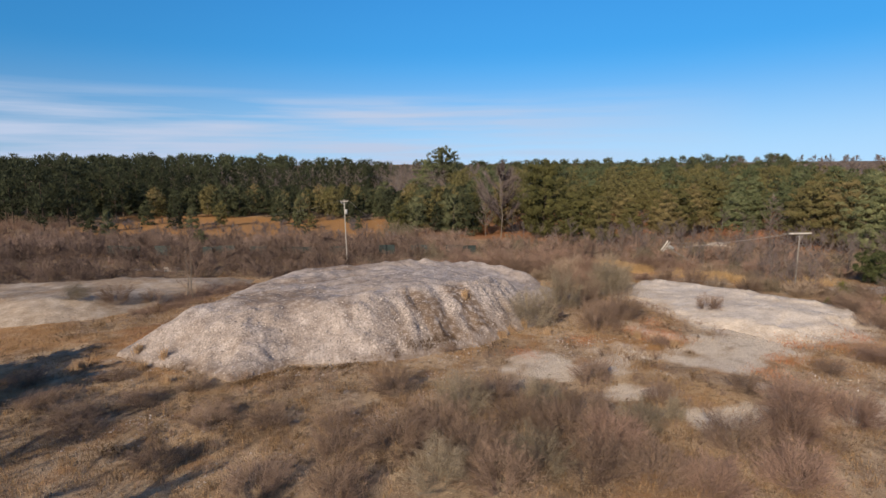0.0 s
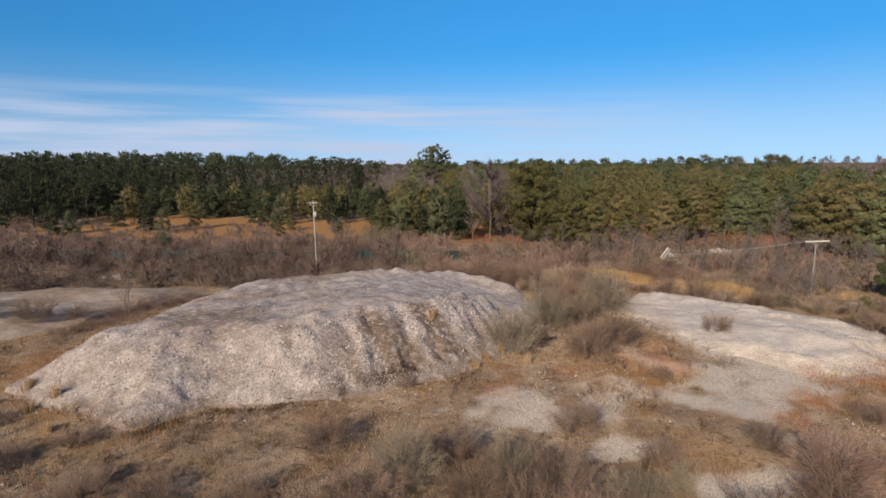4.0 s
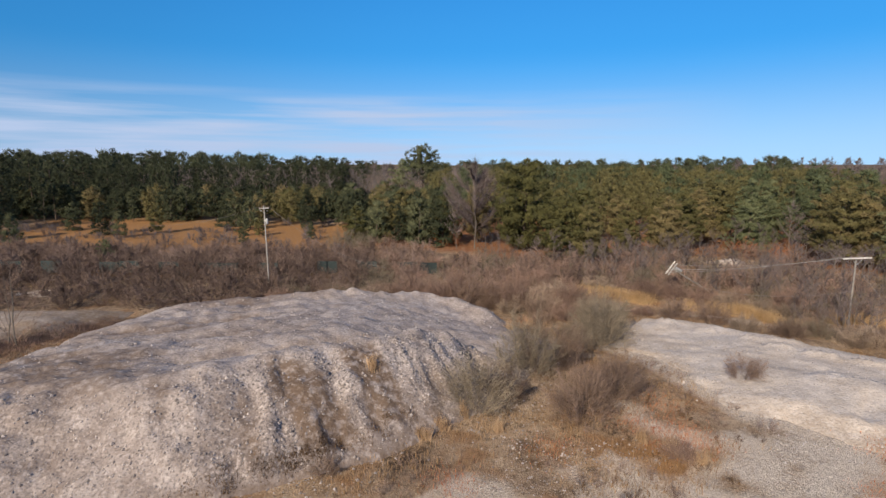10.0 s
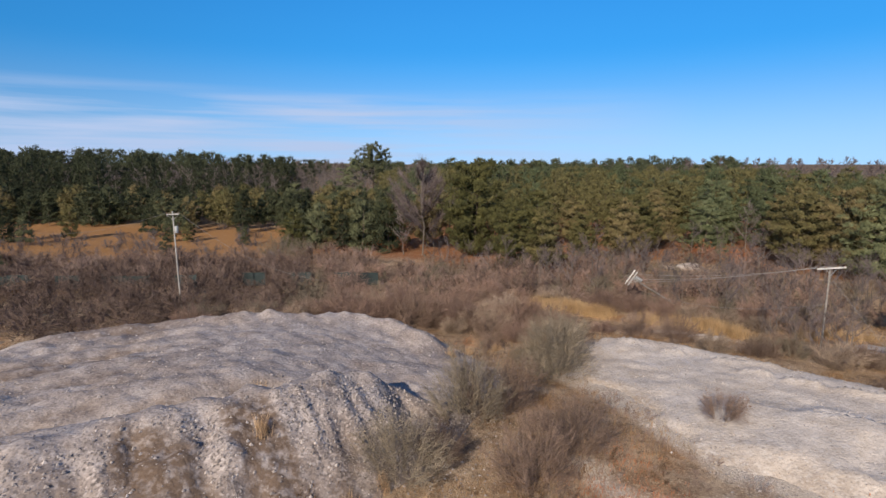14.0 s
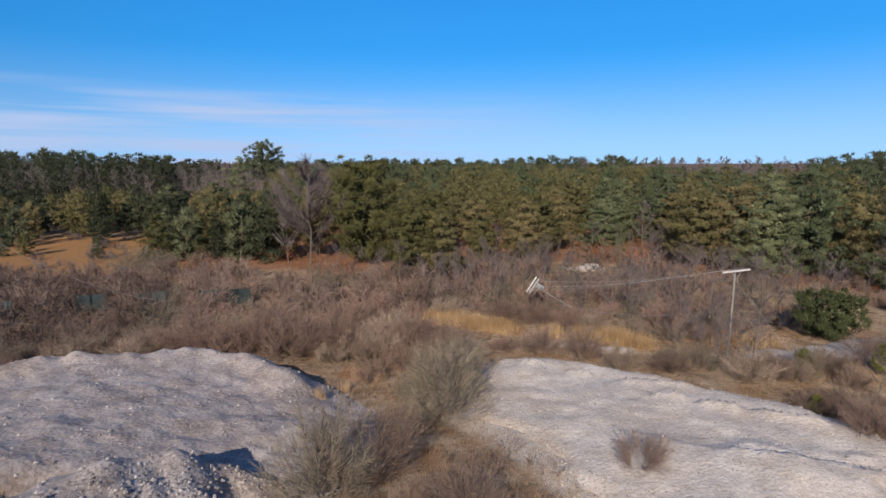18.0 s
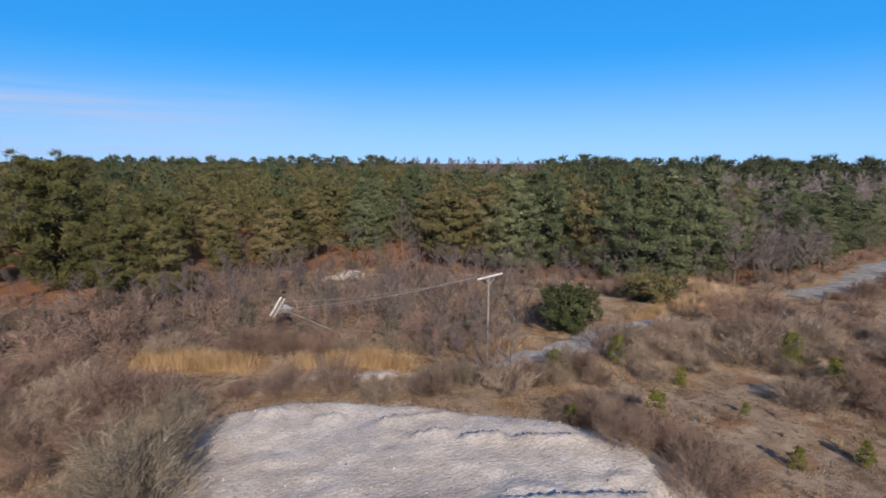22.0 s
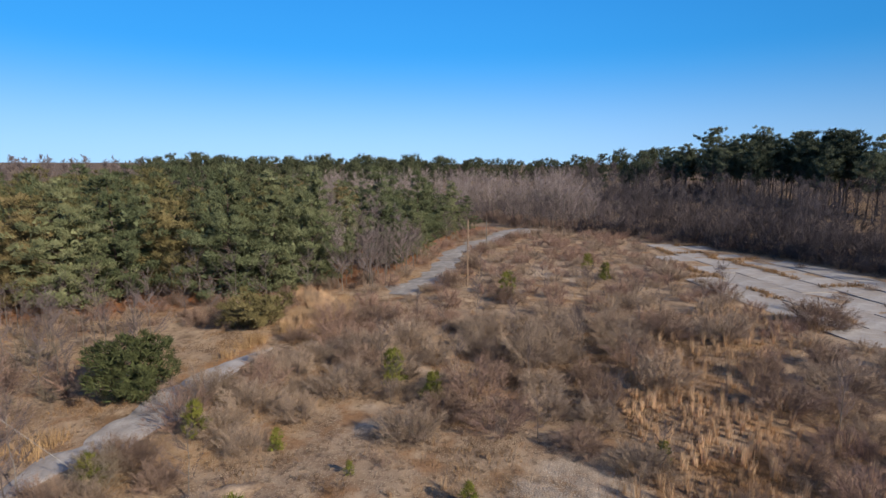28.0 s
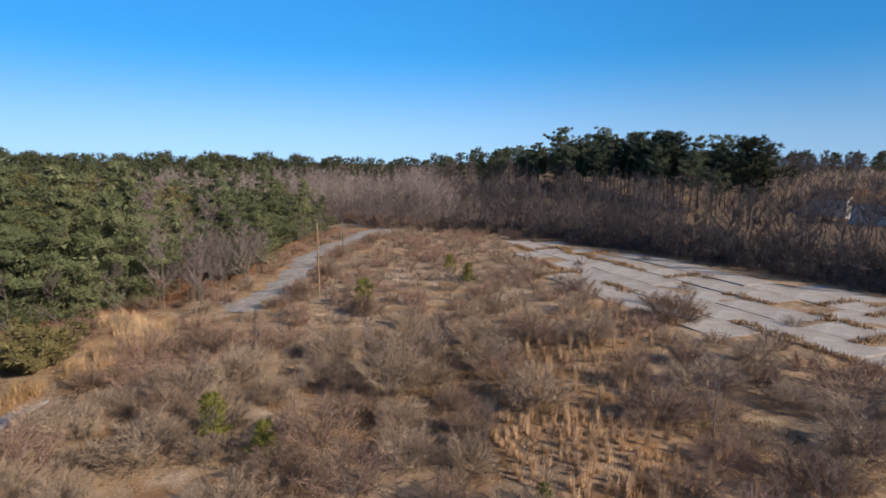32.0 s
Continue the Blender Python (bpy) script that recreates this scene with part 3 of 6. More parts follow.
def main_height(x, y):
    x, y = np.asarray(x, float), np.asarray(y, float)
    d = inside(x, y, MAIN_MOUND) + 0.8 * fractal(x, y, 5, 3, 31)
    lip = line_distance(x, y, CREST)
    behind = smooth(-0.4, 0.4, y - np.interp(x, [q[0] for q in CREST], [q[1] for q in CREST]))
    back = line_distance(x, y, [(-24, 65.5), (-20, 67), (-12, 69.4), (-3, 71.2), (3.4, 71.6), (6, 72.6), (8.2, 71.4), (10.6, 68.4)])
    floor = 3.55 - 2.55 * smooth(-4, 13, x) - (0.075 + 0.04 * smooth(-6, -12, x) * smooth(-22, -17, x)) * np.clip(y - 59, 0, 12) * smooth(6, -4, x)
    high = 4.4 - 0.5 * smooth(-11, -18, x) - 0.75 * smooth(3.5, 6.5, x) - 1.8 * smooth(6.3, 9.2, x)
    wide = behind * (4.2 - 2.2 * smooth(-7, 0, x) - 1.0 * smooth(1.5, 5, x)) + (1 - behind) * 3.2
    top = floor + (high - floor) * np.exp(-(lip / wide) ** 2) * (1 - smooth(-14, -24, x))
    top = top + (3.1 - 0.1 * np.maximum(x + 2.5, 0) - floor).clip(0.2, 3) * (1 - 0.7 * smooth(-7, -11, x)) * np.exp(-(back / 2.4) ** 2) * (1 + 0.35 * fractal(x, y, 2.5, 3, 41)) + 0.22 * fractal(x, y, 6, 4, 33)
    top = top - 0.85 * np.exp(-(line_distance(x, y, [(-9.5, 50.8), (-7.8, 51.3), (-5, 52.5), (-3.4, 53.1), (-1.5, 54.4), (1.2, 56)]) / 1.2) ** 2)
    for cx, cy, r, h in HEAPS:
        top = top + h * np.exp(-((x - cx) ** 2 + (y - cy) ** 2) / (r * r))
    top = np.maximum(top - base_height(x, y), 0.25)
    top = 0.2 + (top - 0.2) * smooth(15.5, 10.5, x + 0.8 * fractal(x, y, 3, 3, 42))
    side = smooth(11, 14, x)
    climb = np.maximum(d, 0) * (0.56 + 0.3 * smooth(-14, -7, x) * smooth(58, 50, y) + 0.12 * smooth(2, 6, x) * smooth(60, 56, y) - 0.4 * side * smooth(56, 60, y) + 0.25 * smooth(62, 72, y))
    h = -np.log(np.exp(-3.2 * climb) + np.exp(-3.2 * top)) / 3.2 + 0.21 * np.exp(-climb)
    rill = np.abs(fractal(x * 0.87 + y * 0.5, (y * 0.87 - x * 0.5) * 0.16, 1.5, 3, 36))
    face = front_face(x, y)
    h = h - (0.1 + 0.42 * smooth(-8, -2, x)) * rill * face + 0.3 * face * fractal(x, y, 2.6, 3, 39) + (0.24 + 0.2 * face) * fractal(x, y, 1.3, 5, 38) * smooth(0, 1, d)
    furrow = fractal(0.55 * x - 0.83 * y, 0.12 * (0.83 * x + 0.55 * y), 1.5, 3, 35)
    h = h + 0.5 * furrow * smooth(-4, -10, x) * smooth(0.3, 1.5, d)
    for line, deep in ((((-3.8, 49.8), (-2.4, 46.8), (-1.6, 44.4)), 0.5), (((0.4, 52.2), (1.8, 49.0), (2.6, 46.6)), 0.4), (((-7.2, 48.0), (-7.6, 43.6)), 0.25), (((-1.2, 51.4), (0.0, 48.2), (0.6, 45.6)), 0.35), (((3.6, 54.0), (5.2, 51.0)), 0.3)):
        h = h - 0.5 * deep * face * np.exp(-((line_distance(x, y, line) + 0.9 * fractal(x, y, 1.6, 3, 37)) / 0.5) ** 2)
    return np.where(d < 0, d * 0.6, h)


def front_face(x, y):
    """One on the steep front slope and the nose of the main mound, nought on its top."""
    over = y - np.interp(x, [q[0] for q in CREST], [q[1] for q in CREST])
    return smooth(0.9, -0.9, over + 0.8 * fractal(x, y, 3, 2, 45)) * smooth(-0.3, 1.2, inside(x, y, MAIN_MOUND)) * smooth(-30, -16, x)


def main_masks(x, y):
    face = front_face(x, y)
    streak = fractal(x * 0.87 + y * 0.5, (y * 0.87 - x * 0.5) * 0.25, 2.2, 3, 46)
    stain = face * smooth(-8, -1.5, x) * smooth(0.08, 0.4, streak + 0.2 + 0.3 * np.exp(-((x + 1.5) ** 2 + (y - 46.5) ** 2) / 9) - 0.25 * smooth(2, 6, x))
    low = face * smooth(5.0, 1.2, inside(x, y, MAIN_MOUND) + 1.5 * fractal(x, y, 4, 3, 43)) * smooth(-0.35, 0.15, streak)
    stain = np.maximum(stain, 0.6 * low * smooth(-4, 1, x))
    spot = np.exp(-((x + 2.6) / 2.6) ** 2 - ((y - 47.2) / 2.7) ** 2)
    stain = np.maximum(stain, face * smooth(0.3, 0.7, spot + 0.9 * streak))
    worn = smooth(0.05, 0.3, -fractal(0.55 * x - 0.83 * y, 0.12 * (0.83 * x + 0.55 * y), 1.5, 3, 35)) * smooth(-5, -11, x)
    stain = np.maximum(stain, 0.7 * worn * (1 - 0.6 * face))
    hollow = np.exp(-(line_distance(x, y, [(-11, 50.8), (-7.8, 51.3), (-4.6, 52.6), (-1.4, 54.4), (1, 56)]) / 1.3) ** 2)
    rim = smooth(1.2 + 1.6 * face * smooth(-5, 0, x), -0.4, inside(x, y, MAIN_MOUND) + (1 + face) * fractal(x, y, 3, 2, 47))
    stain = np.maximum(np.maximum(stain, 0.8 * hollow * smooth(-0.25, 0.2, fractal(x, y, 2, 3, 48))), np.maximum(0.9 * rim, 0.75 * smooth(-3, -14, x) * (1 - 0.7 * face) * smooth(-0.15, 0.25, fractal(x, y, 5, 4, 49))))
    return (0.42 + 0.55 * face * (1 - 0.6 * smooth(-3, -8, x))) * (1 - 0.75 * stain), stain


def white_masks(x, y):
    edge = smooth(2.0, -0.3, inside(x, y, WHITE_MOUND) + 1.6 * fractal(x, y, 3, 3, 67))
    south = smooth(52, 46, y + 3 * fractal(x, y, 4, 3, 68))
    return np.full(np.shape(x), 0.35), np.maximum(0.65 * edge, 0.3 * south)


def left_masks(x, y):
    return np.full(np.shape(x), 0.3), 0.75 * smooth(-0.1, 0.3, fractal(x, y, 6, 4, 54))


def left_height(x, y):
    d = inside(x, y, LEFT_MOUND) + 1.2 * fractal(x, y, 6, 3, 51)
    cap = 1.0 + 0.8 * fractal(x, y, 8, 3, 52)
    return np.where(d < 0, d * 0.5, np.minimum(0.32 * d, np.maximum(cap, 0.2))) + 0.15 * fractal(x, y, 1.2, 3, 53)


SCARPS = (((32.6, 64.2), (36.6, 61.9)), ((34.9, 59.4), (36.7, 57.8)), ((37.1, 57.3), (39.6, 55.0)), ((32.9, 61.0), (34.8, 60.3)), ((27.6, 69.6), (29.1, 68.9)), ((30.2, 67.0), (31.6, 66.1)))


def white_height(x, y):
    d = inside(x, y, WHITE_MOUND) + 2.0 * fractal(x, y, 4.5, 4, 61) * smooth(66, 56, y)
    edge = line_distance(x, y, WHITE_MOUND[1:9]) + 0.7 * fractal(x, y, 3, 3, 62) + 0.5 * fractal(x, y, 1.1, 2, 69)
    cap = np.maximum(0.4 + 0.055 * np.clip(66 - y, 0, 12) - 0.25 * smooth(28, 23, x) - base_height(x, y), 0.2)
    cut = (x - 32) * 0.56 + (y - 53.8) * 0.83 + 0.35 * fractal(x, y, 1.5, 2, 66)
    step = 0.34 * smooth(0.14, -0.14, cut) * smooth(30.5, 33, x) * smooth(-4.5, -1.0, cut)
    step = step + 0.18 * smooth(0.05, 0.1, fractal(x * 0.6 + y * 0.5, y * 0.5 - x * 0.3, 4, 2, 66)) * smooth(27, 31, x)
    for line in SCARPS:
        (ax, ay), (bx, by) = line[0], line[-1]
        far = ((bx - ax) * (y - ay) - (by - ay) * (x - ax)) / math.hypot(bx - ax, by - ay) + 0.25 * fractal(x, y, 1.2, 3, 64)
        along = ((bx - ax) * (x - ax) + (by - ay) * (y - ay)) / math.hypot(bx - ax, by - ay) ** 2
        step = step + 0.42 * np.where(far < 0, np.exp(far / 1.1), smooth(0.16, 0.0, far)) * smooth(-0.15, 0.15, along) * smooth(1.15, 0.85, along)
    h = np.minimum(np.minimum(2.2 * edge, (0.34 + 0.9 * smooth(6, 2, edge)) * d + 0.03), cap + step)
    return np.where(d < 0, d * 0.5, h) + (0.17 * fractal(x, y, 1.8, 5, 63) + 0.1 * fractal(0.55 * x + 0.83 * y, 0.2 * (0.83 * x - 0.55 * y), 1.6, 3, 65)) * smooth(0, 1, d)


def build_mound(name, outline, height, masks, mat, label, step):
    pts = np.array(outline)
    lo, hi = pts.min(0) - 1.5, pts.max(0) + 1.5
    xs, ys = np.arange(lo[0], hi[0], step), np.arange(lo[1], hi[1], step)
    X, Y = np.meshgrid(xs, ys)
    H = height(X, Y)
    Z = base_height(X, Y) + H
    nx = len(xs)
    i = (np.arange(len(ys) - 1)[:, None] * nx + np.arange(nx - 1)[None]).ravel()
    quads = np.stack([i, i + 1, i + nx + 1, i + nx], 1)
    keep = (H.ravel()[quads] > -0.25).any(1)
    quads = quads[keep]
    used, back = np.unique(quads, return_inverse=True)
    V = np.stack([X, Y, Z], -1).reshape(-1, 3)[used]
    me = tri_mesh(name, V, back.reshape(-1, 4), [mat], soft=True)
    for key, v in zip(("coarse", "stain"), masks(V[:, 0], V[:, 1])):
        me.attributes.new(key, "FLOAT", "POINT").data.foreach_set("value", v.astype(np.float32))
    return tagged(new(name, me), label, "gravel mound")


build_mound("gravel_mound", MAIN_MOUND, main_height, main_masks, GRAVEL_PINK, "large pale pinkish gravel mound with rilled slopes", 0.17)
build_mound("gravel_mound", LEFT_MOUND, left_height, left_masks, GRAVEL_BROWN, "low flat bank of pale gravel partly overgrown", 0.45)
build_mound("gravel_mound", WHITE_MOUND, white_height, white_masks, GRAVEL_WHITE, "low white gravel mound with a broken edge", 0.28)


def small_bank(cx, cy, rx, ry, turn, high, label, mat=None):
    """A low bare bank of pale sand."""
    c, s = math.cos(radians(turn)), math.sin(radians(turn))
    outline = [(cx + c * rx * math.cos(a) - s * ry * math.sin(a), cy + s * rx * math.cos(a) + c * ry * math.sin(a)) for a in np.arange(0, 6.28, 0.35)]

    def height(x, y):
        d = inside(x, y, outline) + 0.7 * fractal(x, y, 1.5, 3, 64)
        return np.where(d < 0, d * 0.6, high * (1 - np.exp(-1.2 * np.maximum(d, 0))) + 0.15 * fractal(x, y, 0.8, 3, 65))

    build_mound("sand_bank", outline, height, lambda x, y: (np.full(np.shape(x), 0.3), smooth(0.8, 0, inside(x, y, outline))), mat or GRAVEL_WHITE, label, 0.25)


small_bank(54.0, 105.6, 2.8, 2.2, 20, 0.75, "bare pale sand bank among leafless saplings")
small_bank(37.4, 72.4, 2.0, 1.2, -30, 0.45, "small bare pale sand bank in the brush")
small_bank(48.4, 57.4, 2.6, 1.3, -35, 0.35, "low bare sand bank beside a pine seedling", GRAVEL_TAN)


def surface_z(x, y):
    """Top of the ground or the mounds."""
    x, y = np.asarray(x, float), np.asarray(y, float)
    h = np.maximum(np.maximum(main_height(x, y), left_height(x, y)), white_height(x, y))
    return base_height(x, y) + np.maximum(h, 0)


def strip(name, line, widths, mat, label, lift=0.03):
    """A road of uneven width laid on the ground."""
    line = np.array(line, float)
    seg = np.r_[0, np.cumsum(np.hypot(*np.diff(line, axis=0).T))]
    s = np.arange(0, seg[-1], 0.6)
    x, y = np.interp(s, seg, line[:, 0]), np.interp(s, seg, line[:, 1])
    for _ in range(8):
        x[1:-1], y[1:-1] = (x[:-2] + x[1:-1] * 2 + x[2:]) / 4, (y[:-2] + y[1:-1] * 2 + y[2:]) / 4
    tx, ty = np.gradient(x), np.gradient(y)
    n = np.hypot(tx, ty)
    tx, ty = tx / n, ty / n
    w = np.interp(s, seg, widths)
    cols = 9
    u = np.linspace(-1, 1, cols)
    X = x[:, None] - ty[:, None] * u * w[:, None] / 2 * (1 + 1.0 * fractal(s, s * 0, 2.2, 3, 71)[:, None] * np.sign(u))
    Y = y[:, None] + tx[:, None] * u * w[:, None] / 2 * (1 + 1.0 * fractal(s, s * 0, 2.2, 3, 72)[:, None] * np.sign(u))
    Z = base_height(X, Y) + lift + 0.05 * (1 - u ** 2) - 0.09 * (np.abs(u) == 1)
    i = (np.arange(len(s) - 1)[:, None] * cols + np.arange(cols - 1)[None]).ravel()
    quads = np.stack([i, i + 1, i + cols + 1, i + cols], 1)
    me = tri_mesh(name, np.stack([X, Y, Z], -1).reshape(-1, 3), quads, [mat], soft=True)
    return tagged(new(name, me), label, "road", kind="structure")


strip("road", ROAD_LINE, [0.3, 1.6, 3.2, 4.2, 3.7, 2.8, 1.6, 0.3], ASPHALT, "narrow broken grey gravel road between brush and reeds")
strip("road", TRACK_LINE, [4.6, 6.2, 5.0, 4.2, 4.3, 5.2, 6.8, 8.0], TRACK_GREY, "broken grey track along the pine woods")


# ---- plants ----
PLANT = np.random.default_rng(11)


def shrub_meshes(seed, height, width, stems, twigs, mat, stem_mat, fine=0.014, lean=0.55, reach=(0.35, 0.8)):
    """Bare many-stemmed bush: stems that arch outward and fine twigs along them."""
    rng = np.random.default_rng(seed)
    wood, fuzz = Soup(), Soup()
    b0, t0 = [], []
    for _ in range(stems):
        a, r = rng.uniform(0, 2 * np.pi), np.sqrt(rng.uniform(0.02, 1)) * width / 2
        h = height * rng.uniform(0.55, 1.0) * (1 - 0.5 * (2 * r / width) ** 2)
        foot = np.array([math.cos(a) * r * 0.4, math.sin(a) * r * 0.4, -0.15])
        top = np.array([math.cos(a) * r, math.sin(a) * r, h])
        bend = foot * 0.5 + top * 0.5 + [-math.cos(a) * r * 0.12, -math.sin(a) * r * 0.12, h * 0.08]
        s = np.linspace(0, 1, 4)[:, None]
        path = (1 - s) ** 2 * foot + 2 * s * (1 - s) * bend + s ** 2 * top + rng.normal(0, 0.03, (4, 3))
        wood.tube(path, np.linspace(0.006, 0.0015, 4) * (0.6 + height / 4), 3)
        k = max(2, twigs // stems // 2)
        s = rng.uniform(0.12, 1.0, k)[:, None]
        at = (1 - s) ** 2 * foot + 2 * s * (1 - s) * bend + s ** 2 * top
        out = np.c_[0.6 * math.cos(a) + rng.normal(0, 0.7, k), 0.6 * math.sin(a) + rng.normal(0, 0.7, k), rng.uniform(-0.1, 1.4, k)]
        out /= np.linalg.norm(out, axis=1, keepdims=True)
        b0.append(at)
        t0.append(at + out * rng.uniform(*reach, k)[:, None] * (0.5 + height / 5))
    # twig tips that fill out a lumpy dome
    n = twigs // 2
    way = rng.normal(0, 1, (n, 3))
    way[:, 2] = np.abs(way[:, 2]) * 0.9
    way /= np.linalg.norm(way, axis=1, keepdims=True)
    turn = np.arctan2(way[:, 1], way[:, 0])
    lump = 0.82 + 0.12 * np.sin(turn * 3 + seed) + 0.1 * np.sin(turn * 5 + 2 * seed + 4 * way[:, 2])
    r = lump * rng.uniform(0.25, 1.0, n) ** 0.45
    at = way * r[:, None] * [width / 2, width / 2, height * 0.9]
    out = way * [1, 1, 0.8] + rng.normal(0, 0.42, (n, 3)) + [0, 0, 0.4]
    out /= np.linalg.norm(out, axis=1, keepdims=True)
    b0.append(at)
    t0.append(at + out * rng.uniform(*reach, n)[:, None] * (0.3 + height / 7))
    b0, t0 = np.concatenate(b0), np.concatenate(t0)
    fuzz.blades(b0, t0, rng.uniform(0.6, 1.4, len(b0)) * fine, rng)
    return wood.mesh("stem_frame", stem_mat), fuzz.mesh("crown", mat)


def tree_meshes(seed, height, spread, mat, bark, twigs=420, fine=0.03, forked=False, first=0.3):
    """Bare deciduous tree: trunk, limbs, fine twigs."""
    rng = np.random.default_rng(seed)
    trunk, fuzz = Soup(), Soup()
    k = 7
    s = np.linspace(0, 1, k)
    path = np.c_[np.cumsum(rng.normal(0, 0.012 * height, k)), np.cumsum(rng.normal(0, 0.012 * height, k)), s * height - 0.2]
    path[:, :2] -= path[0, :2]
    r0 = 0.009 * height
    trunk.tube(path, r0 * (1 - s * 0.85), 6)
    ends, n = [], int(10 + height * 0.8)
    for _ in range(n):
        q = rng.uniform(first, 0.95)
        at = np.array([np.interp(q, s, path[:, c]) for c in range(3)])
        a = rng.uniform(0, 2 * np.pi)
        length = spread * (1.15 - q) * rng.uniform(0.6, 1.1)
        tip = at + np.array([math.cos(a) * length, math.sin(a) * length, length * rng.uniform(0.7, 1.5)])
        mid = (at + tip) / 2 + [0, 0, -0.12 * length]
        pts = np.array([at, mid + rng.normal(0, 0.05, 3), tip])
        fuzz.tube(pts, [r0 * 0.3 * (1.1 - q) + 0.006, r0 * 0.16 * (1.1 - q) + 0.004, 0.003], 3)
        ends.append(pts)
    per = twigs // n
    b0, t0 = [], []
    for pts in ends:
        u = rng.uniform(0.15, 1.0, per)[:, None]
        at = np.where(u < 0.5, pts[0] + (pts[1] - pts[0]) * u * 2, pts[1] + (pts[2] - pts[1]) * (u - 0.5) * 2)
        way = (pts[2] - pts[0]) / np.linalg.norm(pts[2] - pts[0]) + rng.normal(0, 0.6, (per, 3)) + [0, 0, 0.25]
        way /= np.linalg.norm(way, axis=1, keepdims=True)
        b0.append(at)
        t0.append(at + way * rng.uniform(0.35, 1.0, per)[:, None] * spread * 0.3)
    b0, t0 = np.concatenate(b0), np.concatenate(t0)
    fuzz.blades(b0, t0, rng.uniform(0.6, 1.4, len(b0)) * fine, rng)
    return trunk.mesh("trunk", bark), fuzz.mesh("crown", mat)


def pine_soups(seed, height, radius, puffs=90, blades=40, size=1.0, wide=0.2, form="round", bare=0.08, flat=0.6, lobes=0.17, ring=0.0):
    """Pine: trunk, limbs and a crown of needle tufts gathered in many uneven clumps."""
    rng = np.random.default_rng(seed)
    wood, crown = Soup(), Soup()
    k = 6
    s = np.linspace(0, 1, k)
    path = np.c_[np.cumsum(rng.normal(0, 0.008 * height, k)), np.cumsum(rng.normal(0, 0.008 * height, k)), s * height * 0.97 - 0.2]
    path[:, :2] -= path[0, :2]
    wood.tube(path, 0.013 * height * (1 - s * 0.9), 6)

    def reach(rel):
        if form == "round":
            return np.where(rel < 0.3, 0.72 + 0.28 * smooth(0, 0.3, rel), np.sqrt(np.clip(1 - (np.maximum(rel - 0.3, 0) / 0.72) ** 2.2, 0.01, 1)))
        if form == "flat":
            return (0.45 + 0.55 * smooth(0.15, 0.7, rel)) * np.sqrt(np.clip(1 - np.maximum((rel - 0.72) / 0.3, 0) ** 2, 0.02, 1))
        return np.clip(1 - rel, 0.0, 1) ** 0.62 * (0.8 + 0.2 * smooth(0, 0.2, rel)) + 0.04

    # boughs in uneven whorls, each with clumps along its outer part
    levels = ring or 9
    pool, turn, r, lift = [], [], [], []
    ph = rng.uniform(0, 6.3, 3)
    rise = 0.3 if form == "round" else 0.24
    share = puffs / (levels * 17.0)
    for level in range(int(levels)):
        rel = float(np.clip((level + 0.35 + rng.normal(0, 0.2)) / levels, 0.01, 0.97))
        wide_here = float(reach(np.array(rel)))
        stray = {"cone": 0.3, "round": 0.3, "flat": 0.5}[form] / levels
        boughs = max(3, int(round((3.0 + 4.5 * wide_here) * min(1.3, share ** 0.5))))
        start = rng.uniform(0, 6.3)
        for k in range(boughs):
            a = start + 6.283 * k / boughs + rng.normal(0, 0.22)
            lump = 1 + lobes * math.sin(3 * a + ph[0] + 4 * rel) + 0.7 * lobes * math.sin(5 * a + ph[1] - 9 * rel)
            far = radius * wide_here * lump * rng.uniform(0.72, 1.08) * 0.9
            own = rng.normal(0, stray)
            steps = max(1, int(round(far / (size * 1.05) * min(1.4, share ** 0.5))))
            for q in (np.arange(steps) + 0.75) / steps:
                if q < 0.3 and steps > 2:
                    continue
                pool.append(float(np.clip(rel + own + rng.normal(0, 0.012), 0.0, 0.99)))
                turn.append(a + rng.normal(0, 0.16) / max(q, 0.4))
                r.append(far * min(q, 1.0))
                lift.append(rise * far * q * q + rng.normal(0, 0.1))
    pool, turn, r, lift = np.array(pool), np.array(turn), np.array(r), np.array(lift)
    q = bare + (1 - bare) * pool
    spine = np.c_[np.interp(q, s, path[:, 0]), np.interp(q, s, path[:, 1]), q * height * 0.97]
    at = spine + np.c_[np.cos(turn) * r, np.sin(turn) * r, lift]
    at = np.vstack([at, [path[-1][0], path[-1][1], height * 0.965]])
    turn, r, pool = np.append(turn, 0), np.append(r, 0.0), np.append(pool, 1.0)
    for i in range(0, len(pool) - 1, 3):
        foot = spine[i] - [0, 0, 0.22 * r[i]]
        foot[2] = max(foot[2], 0.3)
        wood.tube(np.array([foot, (foot + at[i]) / 2 - [0, 0, 0.05 * r[i]], at[i]]), [0.005 * height * (1.15 - pool[i]), 0.0032 * height * (1.15 - pool[i]), 0.01], 3)
    # needle tufts lie over the clumps like shingles, denser boughs inside
    n = len(pool)
    big = size * rng.uniform(0.7, 1.25, n) * (1 - 0.35 * pool)
    up = 0.35 + 0.65 * pool
    away = np.c_[np.cos(turn), np.sin(turn), up] * np.c_[r > 0, r > 0, np.ones(n)]
    way = rng.normal(0, 1, (n, blades, 3)) + 0.9 * away[:, None]
    way /= np.linalg.norm(way, axis=2, keepdims=True)
    b0 = at[:, None] + way * [1, 1, flat] * big[:, None, None] * rng.uniform(0.55, 1.0, (n, blades, 1))
    face = 0.7 * way * [1, 1, 1 / max(flat, 0.5)] + 1.2 * away[:, None] + rng.normal(0, 0.42, (n, blades, 3))
    b0, face = b0.reshape(-1, 3), face.reshape(-1, 3)
